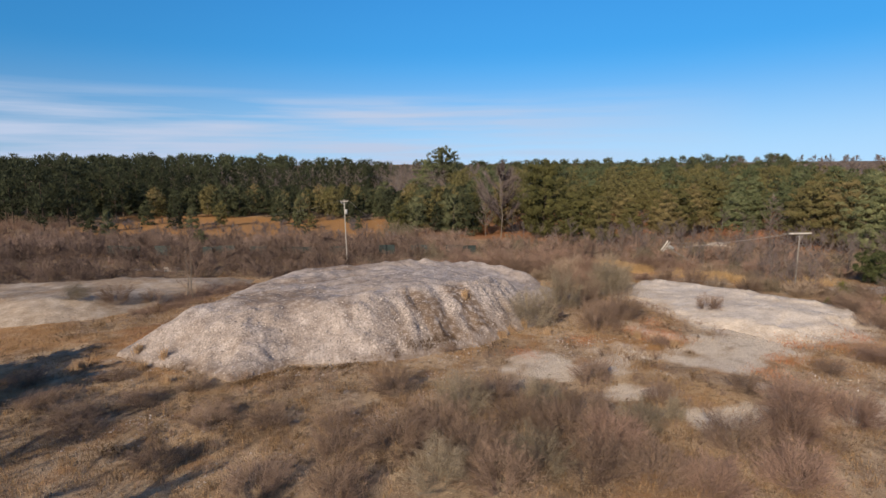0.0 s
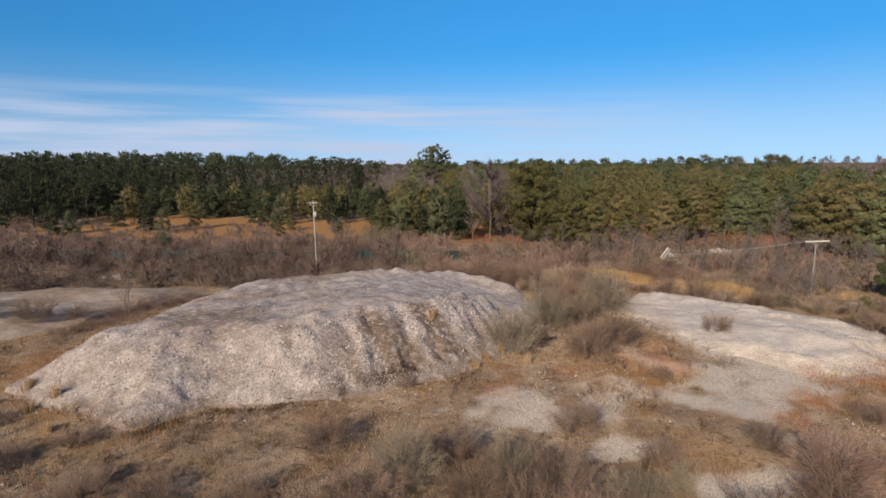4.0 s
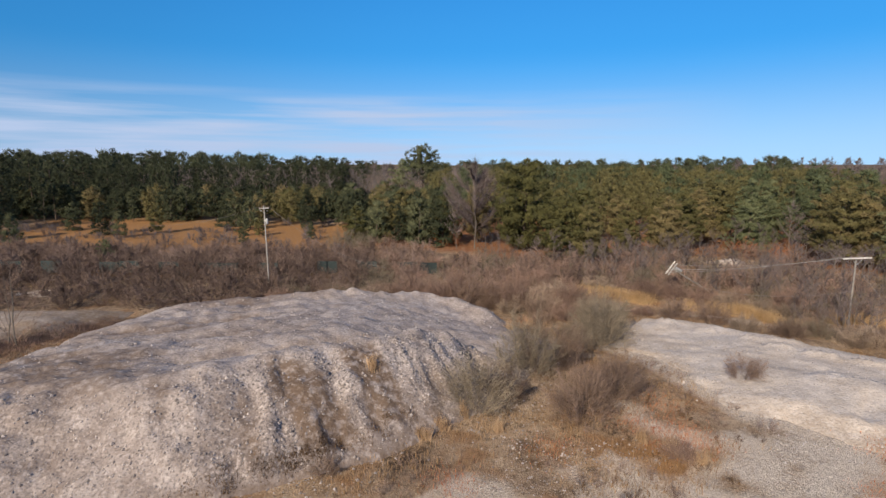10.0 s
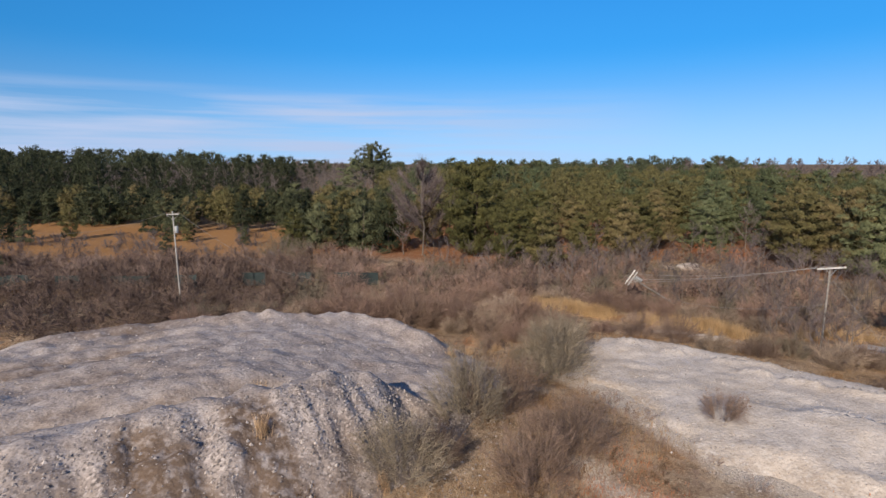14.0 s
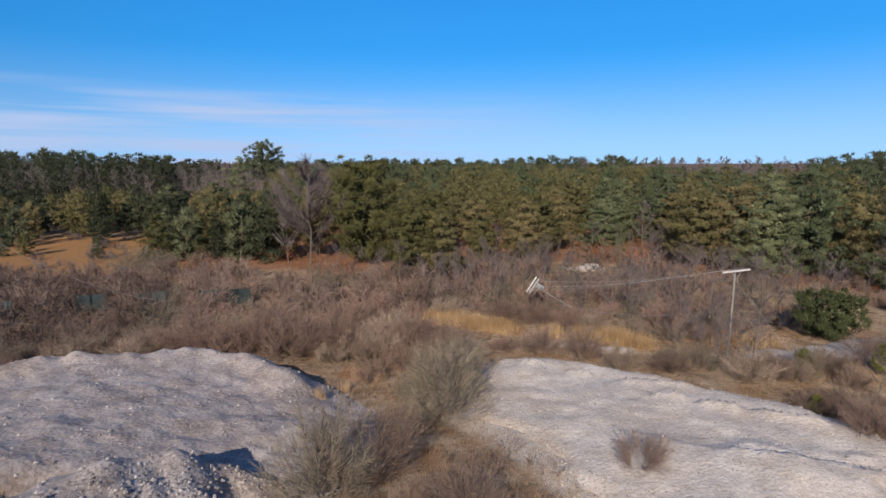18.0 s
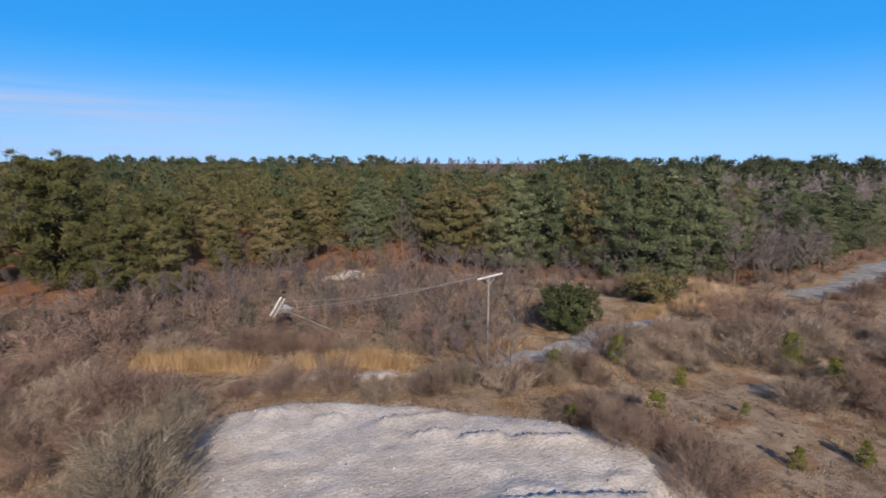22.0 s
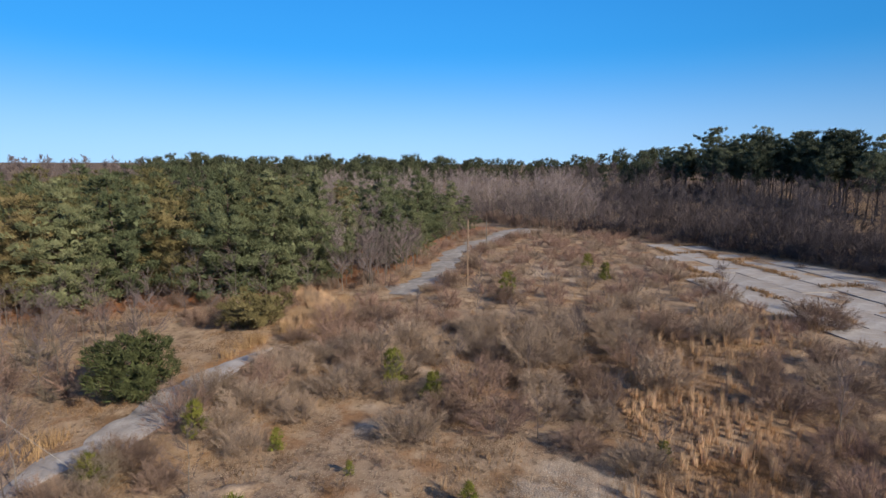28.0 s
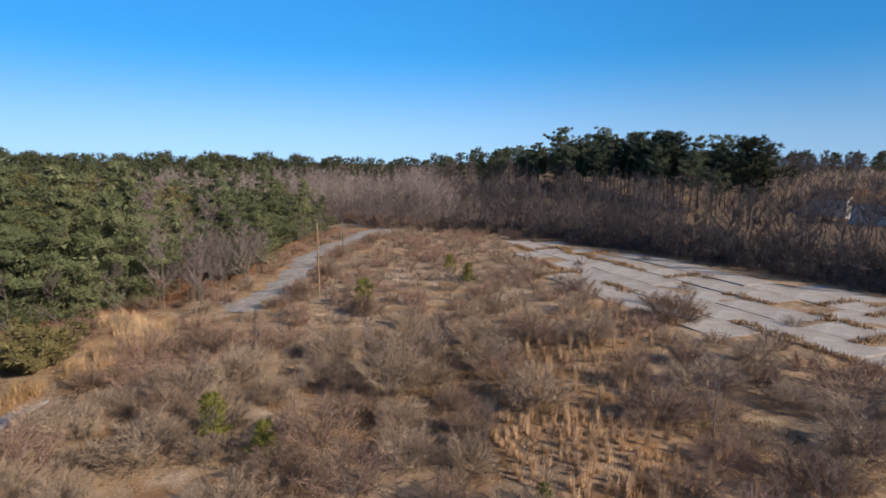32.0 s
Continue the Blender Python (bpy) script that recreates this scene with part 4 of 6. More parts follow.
    face /= np.linalg.norm(face, axis=1, keepdims=True)
    run = 0.6 * np.cross(face, rng.normal(0, 1, face.shape)) + 0.55 * face * [1, 1, 0.3] + [0, 0, 0.55]
    run /= np.linalg.norm(run, axis=1, keepdims=True)
    side = np.cross(run, face)
    side /= np.linalg.norm(side, axis=1, keepdims=True)
    w = wide * rng.uniform(0.6, 1.4, (len(b0), 1))
    v = np.stack([b0 - side * w * 0.42 - run * w, b0 + side * w * 0.42 - run * w, b0 + run * w * 4.0], 1).reshape(-1, 3)
    crown.add(v, np.arange(len(v)).reshape(-1, 3))
    k = n // 2
    inner = rng.permutation(n - 1)[:k]
    k = len(inner)
    mid = at[inner] * [0.5, 0.5, 1] + spine[inner] * [0.5, 0.5, 0]
    crown.cards(np.repeat(mid, 4, 0) + rng.normal(0, 0.3 * size, (4 * k, 3)), np.repeat(away[inner], 4, 0), 0.3 * size, rng)
    return wood, crown


def pine_meshes(mat, **kw):
    wood, crown = pine_soups(**kw)
    return wood.mesh("trunk", PINE_BARK), crown.mesh("crown", mat)


def plant(name, kinds, x, y, scale, label, category, group, parts, z=None, tall=1.0):
    """A plant that shares the meshes of its kind."""
    ob = thing(name, label, category, group)
    z = float(surface_z(np.array([x]), np.array([y]))[0]) if z is None else z
    ob.matrix_basis = pose(x, y, z, PLANT.uniform(-4, 4), PLANT.uniform(-4, 4), PLANT.uniform(0, 360)) @ Matrix.Diagonal((scale, scale, scale * tall, 1))
    for n, me in zip(parts, kinds):
        part(n, me, ob)
    return ob


def scatter_into(soup_list, variants, spots, rng):
    """Adds turned and scaled copies of triangle sets to the joined sets."""
    for x, y, z, scale in spots:
        v = variants[rng.integers(len(variants))]
        a = rng.uniform(0, 2 * np.pi)
        c, s = math.cos(a) * scale, math.sin(a) * scale
        for soup, (pts, tris) in zip(soup_list, v):
            q = np.empty_like(pts)
            q[:, 0] = pts[:, 0] * c - pts[:, 1] * s + x
            q[:, 1] = pts[:, 0] * s + pts[:, 1] * c + y
            q[:, 2] = pts[:, 2] * scale + z
            soup.add(q, tris)


def spread_points(n, box, ok, gap, rng, tries=30):
    """Random places in a box that satisfy ok, no nearer together than gap."""
    kept = np.empty((0, 2))
    x0, y0, x1, y1 = box
    for _ in range(tries):
        c = np.c_[rng.uniform(x0, x1, n), rng.uniform(y0, y1, n)]
        c = c[ok(c[:, 0], c[:, 1])]
        for p in c:
            if len(kept) >= n:
                return kept
            if len(kept) == 0 or np.min(np.sum((kept - p) ** 2, 1)) > gap * gap:
                kept = np.vstack([kept, p])
    return kept


BUSH_BROWN = [shrub_meshes(100 + i, 2.0, 3.4, 22, 2600, TWIG_BROWN, TWIG_BROWN, fine=0.013, reach=(0.25, 0.55)) for i in range(4)]
BUSH_GREY = [shrub_meshes(110 + i, 2.3, 3.2, 22, 2700, TWIG_GREY, TWIG_GREY, fine=0.013, reach=(0.25, 0.55)) for i in range(4)]
BUSH_RED = [shrub_meshes(120 + i, 1.9, 3.4, 22, 2600, TWIG_RED, TWIG_RED, fine=0.013, reach=(0.25, 0.55)) for i in range(4)]
DENSE_BROWN = [shrub_meshes(170 + i, 2.2, 3.2, 26, 5600, TWIG_BROWN, TWIG_BROWN, fine=0.0105, reach=(0.25, 0.55)) for i in range(3)]
DENSE_GREY = [shrub_meshes(174 + i, 2.3, 3.2, 26, 6000, TWIG_GREY, TWIG_GREY, fine=0.0105, reach=(0.25, 0.55)) for i in range(3)]
DENSE_RED = [shrub_meshes(178 + i, 2.0, 3.2, 28, 4600, TWIG_RED, TWIG_RED, fine=0.0125, reach=(0.4, 0.9)) for i in range(3)]
SAPLINGS = [tree_meshes(130 + i, 5.0, 1.9, TWIG_PURPLE, BARK, 1000, 0.012, first=0.15) for i in range(3)]
BARE_TREES = [tree_meshes(140 + i, 12.0, 4.2, TWIG_FOREST, BARK, 2400, 0.018, first=0.25) for i in range(4)]
PALE_TREE = tree_meshes(150, 12.5, 6.2, TWIG_PURPLE, BARK, 9000, 0.034, first=0.1)
PINES_OLIVE = [pine_meshes(NEEDLE_OLIVE, seed=200 + i, height=12.0, radius=5.2, puffs=240, blades=90, size=0.85, wide=0.085, form="cone" if i % 3 == 2 else "round", bare=0.06 + 0.03 * (i % 3), flat=0.62, lobes=0.2) for i in range(6)]
PINES_DEEP = [pine_meshes(NEEDLE_DEEP, seed=280 + i, height=12.0, radius=4.9, puffs=240, blades=90, size=0.85, wide=0.085, form="cone" if i % 3 == 1 else "round", bare=0.05 + 0.03 * (i % 3), flat=0.66, lobes=0.22) for i in range(4)]
PINES_BLUE = [pine_meshes(NEEDLE_BLUE, seed=210 + i, height=15.0, radius=6.0, puffs=280, blades=90, size=1.0, wide=0.09, form="cone", bare=0.03, flat=0.52, lobes=0.3, ring=11) for i in range(5)]
PINES_YOUNG = [pine_meshes(NEEDLE_OLIVE if i == 1 else NEEDLE_DARK, seed=220 + i, height=6.5, radius=2.3, puffs=48, blades=40, size=0.72, wide=0.15, form="round" if i else "cone", bare=0.03) for i in range(4)]
PINES_HILL = [pine_meshes(NEEDLE_HILL, seed=260 + i, height=20.0, radius=4.0, puffs=120, blades=40, size=1.1, wide=0.17, form="round" if i % 2 else "flat", bare=0.42, flat=0.62, lobes=0.35, ring=7) for i in range(4)]
TALL_PINE = pine_meshes(NEEDLE_DARK, seed=265, height=20.0, radius=6.4, puffs=130, blades=44, size=1.2, wide=0.2, form="round", bare=0.4, flat=0.6, lobes=0.3)
PINES_TINY = [pine_meshes(NEEDLE_YOUNG, seed=230 + i, height=1.6, radius=0.72, puffs=34, blades=30, size=0.3, wide=0.045, form="cone", bare=0.04, flat=0.7) for i in range(3)]
FIELD_PINK = [shrub_meshes(186 + i, 1.9, 3.5, 24, 7600, TWIG_PINK, TWIG_BROWN, fine=0.0122, reach=(0.25, 0.55)) for i in range(4)]
FIELD_BROWN = [shrub_meshes(190 + i, 1.9, 3.3, 24, 7200, TWIG_BROWN, TWIG_BROWN, fine=0.0122, reach=(0.25, 0.55)) for i in range(3)]
PINE_PARTS, BARE_PARTS, BUSH_PARTS = ("trunk", "crown"), ("trunk", "crown"), ("stem_frame", "crown")

BUSH_LOOK = {
    "brown": (BUSH_BROWN, "leafless brown bush of fine upright twigs"),
    "grey": (BUSH_GREY, "rounded grey-tan leafless bush of dense twigs"),
    "red": (BUSH_RED, "leafless reddish-brown bush of fine twigs"),
    "field pink": (FIELD_PINK, "domed pinkish-brown leafless bush on tan grass"),
    "field brown": (FIELD_BROWN, "domed dark brown leafless bush on tan grass"),
    "thick brown": (DENSE_BROWN, "dense rounded brown leafless bush beside gravel"),
    "thick grey": (DENSE_GREY, "dense rounded silvery tan leafless bush beside gravel"),
    "thick red": (DENSE_RED, "dense reddish-brown leafless bush on dry grass"),
}


def bush(kind, x, y, scale, tall=1.0, group=""):
    kinds, label = BUSH_LOOK[kind]
    return plant("bush", kinds[PLANT.integers(len(kinds))], x, y, scale, label, "bush", group, BUSH_PARTS, tall=tall)


# bushes round the mounds
for kind, x, y, s, tall in (
    ("grey", 8.3, 49.8, 1.75, 0.95), ("brown", 10.2, 51.2, 1.1, 0.9), ("grey", 12.2, 55.2, 1.8, 1.15), ("brown", 14.3, 56.8, 1.9, 1.05), ("brown", 14.6, 48.8, 1.6, 1.05), ("brown", 17.8, 52.0, 1.55, 1.0), ("brown", 16.0, 54.0, 0.8, 0.8),
    ("grey", 19.8, 63.2, 2.0, 1.15), ("grey", 21.2, 66.4, 1.9, 1.2), ("grey", 18.6, 67.0, 0.9, 1.0), ("brown", 22.6, 69.0, 1.0, 1.2), ("brown", 27.2, 54.0, 0.95, 0.95), ("brown", 40.8, 49.3, 1.3, 0.8), ("brown", 43.4, 55.6, 1.2, 0.85), ("brown", 42.4, 57.8, 1.0, 0.8), ("red", 44.4, 53.6, 1.2, 0.8), ("brown", 43.6, 50.8, 1.2, 0.8), ("red", 18.6, 44.6, 0.7, 0.6),
    ("brown", -3.4, 35.2, 1.2, 0.85), ("grey", 1.0, 32.0, 1.4, 0.95), ("brown", 3.4, 33.6, 1.2, 0.9), ("brown", 10.6, 37.0, 1.15, 0.8), ("brown", -2.5, 27.0, 1.5, 0.9), ("brown", 1.4, 26.6, 1.4, 0.9), ("grey", 4.6, 25.2, 1.3, 0.9), ("brown", 6.6, 28.6, 1.4, 0.9),
    ("red", 9.2, 27.4, 1.4, 0.9), ("brown", -0.6, 29.6, 1.4, 0.85), ("grey", 6.2, 32.4, 1.2, 0.8), ("brown", 8.4, 31.0, 1.3, 0.85), ("brown", 2.8, 23.8, 1.4, 0.85), ("grey", -0.4, 24.2, 1.3, 0.85), ("brown", 7.4, 24.6, 1.4, 0.85), ("brown", 10.2, 24.2, 1.3, 0.85), ("grey", 11.6, 29.8, 1.1, 0.8), ("brown", -5.6, 26.8, 1.2, 0.8), ("brown", -6.4, 30.0, 1.0, 0.7), ("brown", 14.2, 33.6, 0.9, 0.8), ("red", 19.6, 28.6, 1.3, 0.9), ("brown", 20.4, 34.8, 0.9, 0.8), ("brown", 4.4, 29.8, 1.3, 0.8), ("brown", 15.8, 27.6, 1.3, 0.9), ("red", 22.0, 31.8, 1.5, 0.9), ("red", 24.6, 30.4, 1.2, 0.9), ("red", 17.0, 24.0, 1.3, 0.9), ("red", 12.5, 23.5, 1.2, 0.9), ("grey", 13.9, 30.8, 0.5, 1.6),
    ("brown", -36.0, 58.0, 1.3, 0.9), ("grey", -39.5, 57.0, 1.0, 0.9), ("brown", -33.0, 60.0, 0.9, 0.9), ("brown", -9.0, 23.6, 1.2, 0.8), ("brown", -5.0, 22.8, 1.2, 0.9), ("brown", -15.0, 26.0, 1.0, 0.6), ("brown", -26.0, 33.0, 1.2, 0.5), ("brown", -21.0, 29.0, 1.1, 0.6),
    ("brown", -30.0, 37.0, 1.2, 0.5), ("brown", 0.4, 43.4, 0.55, 0.8), ("brown", 28.5, 38.0, 1.0, 0.7), ("red", 33.5, 40.0, 1.2, 0.7), ("brown", 45.5, 53.0, 0.9, 0.5), ("grey", 34.0, 36.0, 1.0, 0.7), ("red", 8.0, 81.2, 1.6, 0.85), ("brown", 12.8, 80.6, 1.7, 0.8), ("red", 17.6, 79.4, 1.3, 0.9), ("brown", 44.6, 63.6, 1.1, 0.9), ("grey", 48.6, 63.8, 1.1, 0.95), ("brown", 50.6, 63.2, 1.0, 0.9), ("brown", 41.5, 68.0, 1.1, 0.9), ("grey", 39.5, 67.5, 1.0, 0.9), ("grey", 2.4, 84, 1.4, 0.8), ("grey", -2.0, 85.8, 1.3, 0.8), ("brown", 24.0, 75.8, 1.1, 0.8), ("red", 28.2, 75.2, 0.9, 0.7), ("red", 3.0, 80.6, 2.0, 1.0), ("red", 8.4, 80.2, 1.9, 1.0), ("red", 12.6, 79.4, 1.6, 1.05), ("grey", -5.6, 80.4, 1.5, 0.9), ("grey", -11.5, 118.5, 2.2, 1.0), ("grey", -7.5, 117, 1.9, 1.0), ("red", 5.0, 79.0, 1.7, 1.0), ("brown", 10.4, 78.4, 1.9, 0.95), ("red", 14.6, 78.0, 1.6, 1.1), ("brown", -1.0, 80.4, 1.7, 0.9), ("brown", -6.0, 79.6, 1.5, 1.0), ("red", 20.6, 77.4, 1.7, 0.95), ("brown", 31.0, 73.6, 1.4, 0.95), ("brown", 34.2, 72.0, 1.5, 0.9), ("grey", -11.0, 80.0, 1.6, 0.9), ("brown", -16.0, 78.6, 1.5, 0.8), ("brown", -20.0, 33.6, 1.1, 0.5), ("brown", -14.0, 30.6, 1.2, 0.6), ("brown", -24.4, 38.0, 1.0, 0.5), ("brown", -10.4, 30.2, 1.1, 0.7), ("brown", -17.2, 35.6, 0.9, 0.5), ("brown", -22.6, 31.0, 1.2, 0.6), ("brown", 43.6, 65.4, 1.0, 1.0), ("brown", 46.4, 64.6, 1.0, 0.9), ("grey", 41.6, 66.6, 1.0, 1.0), ("brown", 17.2, 74.6, 1.3, 1.0), ("red", 19.6, 73.4, 1.2, 0.9), ("brown", 16.4, 71.0, 0.9, 0.9), ("grey", 24.2, 72.8, 1.1, 1.1), ("brown", 41.0, 53.4, 1.2, 0.8), ("brown", 43.0, 48.6, 1.3, 0.8), ("brown", 57.8, 29.0, 1.3, 0.7), ("red", 55.0, 27.0, 1.4, 0.8), ("brown", 53.1, 32.4, 1.1, 0.6), ("brown", 65.5, 23.6, 1.4, 0.7), ("red", 60.6, 25.6, 1.2, 0.6), ("brown", 61.8, 17.2, 1.3, 0.8), ("brown", 58.6, 21.4, 1.2, 0.7), ("brown", 70.4, 20.0, 1.3, 0.7)):
    bush("thick " + kind, x, y, s, tall, "bushes round the gravel mounds")

# ---- brush belts ----
RNG = np.random.default_rng(5)


def road_clear(x, y, gap=2.6):
    return line_distance(x, y, ROAD_LINE) > gap


def belt_ok(x, y):
    north = ((y > 74 + 3 * fractal(x, y, 12, 2, 81)) | ((x > 33) & (y > 66 + 2 * fractal(x, y, 6, 2, 82)) & (x < 50))) & (inside(x, y, WOODS) < 1) & (y < 106 + 0.15 * np.abs(x))
    clear = (line_distance(x, y, REED_LINE) > 1.5) & road_clear(x, y, 2.2) & (inside(x, y, MAIN_MOUND) < -1) & (inside(x, y, LEFT_MOUND) < -1) & (inside(x, y, WHITE_MOUND) < -1.2)
    lane = np.abs(y - 88 + 0.04 * (x + 46)) > 2.2
    bare = (np.hypot(x - 38.5, y - 73) > 2.4) & (np.hypot(x - 53, y - 104) > 6) & (np.hypot(x - 16, y - 72) > 4)
    before = (line_distance(x, y, REED_LINE[:10]) < 6.0) & (y < np.interp(x, [q[0] for q in REED_LINE], [q[1] for q in REED_LINE])) & (x > 22)
    return north & clear & ~before & (lane | (x > -22)) & bare & ((x < 50) | (y > 74))


def field_ok(x, y):
    thick = fractal(x, y, 16, 3, 91) + 0.3 * smooth(56, 74, x) - 0.5 * smooth(6, 2, line_distance(x, y, [(56, 30), (66, 33), (78, 29), (88, 24)])) - 0.6 * (1 - smooth(40, 58, x + 0.3 * (y - 40))) + 0.15 + 0.3 * (line_distance(x, y, ROAD_LINE + TRACK_LINE) < 5.5)
    return (thick > 0.0) & road_clear(x, y, 2.4) & (line_distance(x, y, TRACK_LINE) > 3.4) & (line_distance(x, y, REED_LINE) > 2) & (inside(x, y, YARD) < -1) & (inside(x, y, WHITE_MOUND) < -2) & (y < 65) & (x + 0.4 * y > 58)


belt = spread_points(620, (-80, 66, 62, 118), belt_ok, 1.8, RNG)
field = spread_points(310, (40, 8, 152, 65), field_ok, 3.0, RNG)
belt = belt[np.argsort(np.hypot(belt[:, 0] - 16, belt[:, 1] - 40))]
field = field[np.argsort(np.hypot(field[:, 0] - 38, field[:, 1] - 42))]
FIELD_BUSHES = [(67.6, 34.1, 5.9), (67.6, 39.4, 3.4), (65, 27.4, 6.2), (69.5, 22, 6.1), (80.3, 27.1, 6.4), (80.3, 32, 6.2), (86.5, 16.5, 7.0), (61.1, 42.1, 4.1), (60.6, 39, 3.8), (66.4, 45.5, 3.9), (80.3, 36.8, 5.7), (76.9, 42, 6.1), (58.4, 23.2, 5.1), (60.8, 18.3, 5.4), (73.7, 16.3, 4.9), (89.2, 47.5, 5.3), (70.4, 26.8, 4.2), (107.4, 26.9, 5.0), (99.3, 33.5, 4.0)]
field = np.array([p for p in field if min(math.hypot(p[0] - x, p[1] - y) - 0.5 * w for x, y, w in FIELD_BUSHES) > 0.8])
for x, y, w in FIELD_BUSHES:
    bush(("field pink", "field brown", "field pink")[RNG.integers(3)], x, y, w / 3.5, RNG.uniform(0.8, 1.0), "brush on the open field")
for x, y in ((75.9, 40.0), (75.2, 40.6), (76.5, 39.6), (74.9, 45.3)):
    plant("sapling", SAPLINGS[RNG.integers(3)], x, y, RNG.uniform(0.75, 0.95), "slender leafless sapling on the open field", "tree", "saplings on the open field", BARE_PARTS)
NEAR_BELT, NEAR_FIELD = 56, 62
for x, y in belt[:NEAR_BELT]:
    kind = ("field pink", "field brown", "red", "field brown", "thick red")[RNG.integers(5)]
    bush(kind, x, y, RNG.uniform(0.9, 1.65), RNG.uniform(0.8, 1.25), "brush behind the mounds")
for x, y in field[:NEAR_FIELD]:
    kind = ("field pink", "field pink", "field brown", "field pink", "red")[RNG.integers(5)]
    s = RNG.uniform(0.8, 1.8) * (0.8 + 0.3 * float(smooth(50, 70, np.array(x))))
    bush(kind, x, y, s, RNG.uniform(0.7, 1.15), "brush on the open field")


def mesh_arrays(me):
    v = np.empty(len(me.vertices) * 3)
    me.vertices.foreach_get("co", v)
    f = np.empty(len(me.loops), np.int32)
    me.loops.foreach_get("vertex_index", f)
    return v.reshape(-1, 3), f.reshape(-1, 3)


def joined(name, variants, spots, mats, label, category, seed):
    """Many far plants in one object."""
    sets = [tuple(mesh_arrays(me) for me in kinds) for kinds in variants]
    soups = [Soup() for _ in mats]
    scatter_into(soups, sets, spots, np.random.default_rng(seed))
    vs, fs, sl, n = [], [], [], 0
    for k, s in enumerate(soups):
        v, f = s.arrays()
        vs.append(v), fs.append(f + n), sl.append(np.full(len(f), k))
        n += len(v)
    me = tri_mesh(name, np.concatenate(vs), np.concatenate(fs), mats, np.concatenate(sl))
    return stuff(name, me, label, category)


def spots_of(pts, lo, hi, rng, lift=0.0):
    z = base_height(pts[:, 0], pts[:, 1]) + lift
    return [(x, y, q, rng.uniform(lo, hi)) for (x, y), q in zip(pts, z)]


far_belt, far_field = belt[NEAR_BELT:], field[NEAR_FIELD:]
LIGHT_GREY = [shrub_meshes(168 + i, 2.1, 3.4, 4, 720, TWIG_GREY, TWIG_GREY, fine=0.03) for i in range(2)]
LIGHT_BUSH = [shrub_meshes(160 + i, 2.0, 3.4, 4, 720, TWIG_BROWN, TWIG_BROWN, fine=0.03) for i in range(3)]
LIGHT_RED = [shrub_meshes(165 + i, 2.0, 3.4, 4, 720, TWIG_RED, TWIG_RED, fine=0.03) for i in range(3)]
west_belt, far_belt = far_belt[far_belt[:, 0] < -4], far_belt[far_belt[:, 0] >= -4]
joined("brush", LIGHT_BUSH, spots_of(west_belt, 0.6, 1.8, RNG), [TWIG_MAUVE, TWIG_MAUVE], "distant belt of leafless dark mauve brush", "brush", 20)
joined("brush", LIGHT_BUSH, spots_of(far_belt[0::3], 0.6, 1.9, RNG), [TWIG_MAUVE, TWIG_MAUVE], "distant belt of leafless mauve-brown brush", "brush", 3)
joined("brush", LIGHT_RED, spots_of(far_belt[1::3], 0.6, 1.9, RNG), [TWIG_RED, TWIG_RED], "distant belt of leafless reddish brush", "brush", 3)
joined("brush", LIGHT_GREY, spots_of(far_belt[2::3], 0.5, 1.5, RNG), [TWIG_GREY, TWIG_GREY], "distant belt of leafless grey-tan brush", "brush", 3)
FIELD_LIGHT = [shrub_meshes(320 + i, 1.9, 3.4, 12, 3000, TWIG_PINK, TWIG_BROWN, fine=0.0185, reach=(0.25, 0.55)) for i in range(3)]
joined("brush", FIELD_LIGHT, spots_of(far_field[0::2], 0.5, 1.3, RNG), [TWIG_BROWN, TWIG_PINK], "leafless pinkish-brown brush over the far field", "brush", 4)
joined("brush", FIELD_LIGHT, spots_of(far_field[1::2], 0.5, 1.3, RNG), [TWIG_RED, TWIG_RED], "leafless reddish brush over the far field", "brush", 4)

west_brush = spread_points(200, (-140, 98, 2, 160), lambda x, y: (inside(x, y, GOLDEN) < -1.5) & (y < 128 - 0.3 * x) & (y > 108 + 0.05 * x), 2.2, RNG)
joined("brush", LIGHT_BUSH, spots_of(west_brush[0::2], 0.9, 1.7, RNG), [TWIG_MAUVE, TWIG_MAUVE], "leafless mauve-brown brush round the golden field", "brush", 5)
joined("brush", LIGHT_RED, spots_of(west_brush[1::2], 0.9, 1.7, RNG), [TWIG_RED, TWIG_RED], "leafless reddish brush round the golden field", "brush", 5)

LIGHT_DARK_BUSH = [shrub_meshes(195 + i, 2.2, 3.4, 4, 640, TWIG_DARK_SHADE, TWIG_DARK_SHADE, fine=0.032) for i in range(3)]
dim = spread_points(300, (-95, 80, 4, 115), lambda x, y: (inside(x, y, LEFT_MOUND) < -1) & (y > 84 - 0.02 * x + 3 * fractal(x, y, 9, 2, 83)) & (np.abs(y - 94.8) > 3.6), 1.9, RNG)
joined("brush", LIGHT_DARK_BUSH, spots_of(dim[dim[:, 1] < 95], 0.4, 0.95, RNG) + spots_of(dim[dim[:, 1] >= 95], 0.7, 2.0, RNG), [TWIG_MAUVE, TWIG_MAUVE], "purple-brown brush behind the gravel banks", "brush", 18)
on_gold = spread_points(80, (-95, 112, 0, 160), lambda x, y: (inside(x, y, GOLDEN) > -4) & (fractal(x, y, 12, 2, 84) > -0.08), 2.2, RNG)
joined("brush", LIGHT_DARK_BUSH, spots_of(on_gold, 0.6, 1.4, RNG), [TWIG_DARK_SHADE, TWIG_DARK_SHADE], "dark brush standing in the golden field", "brush", 19)

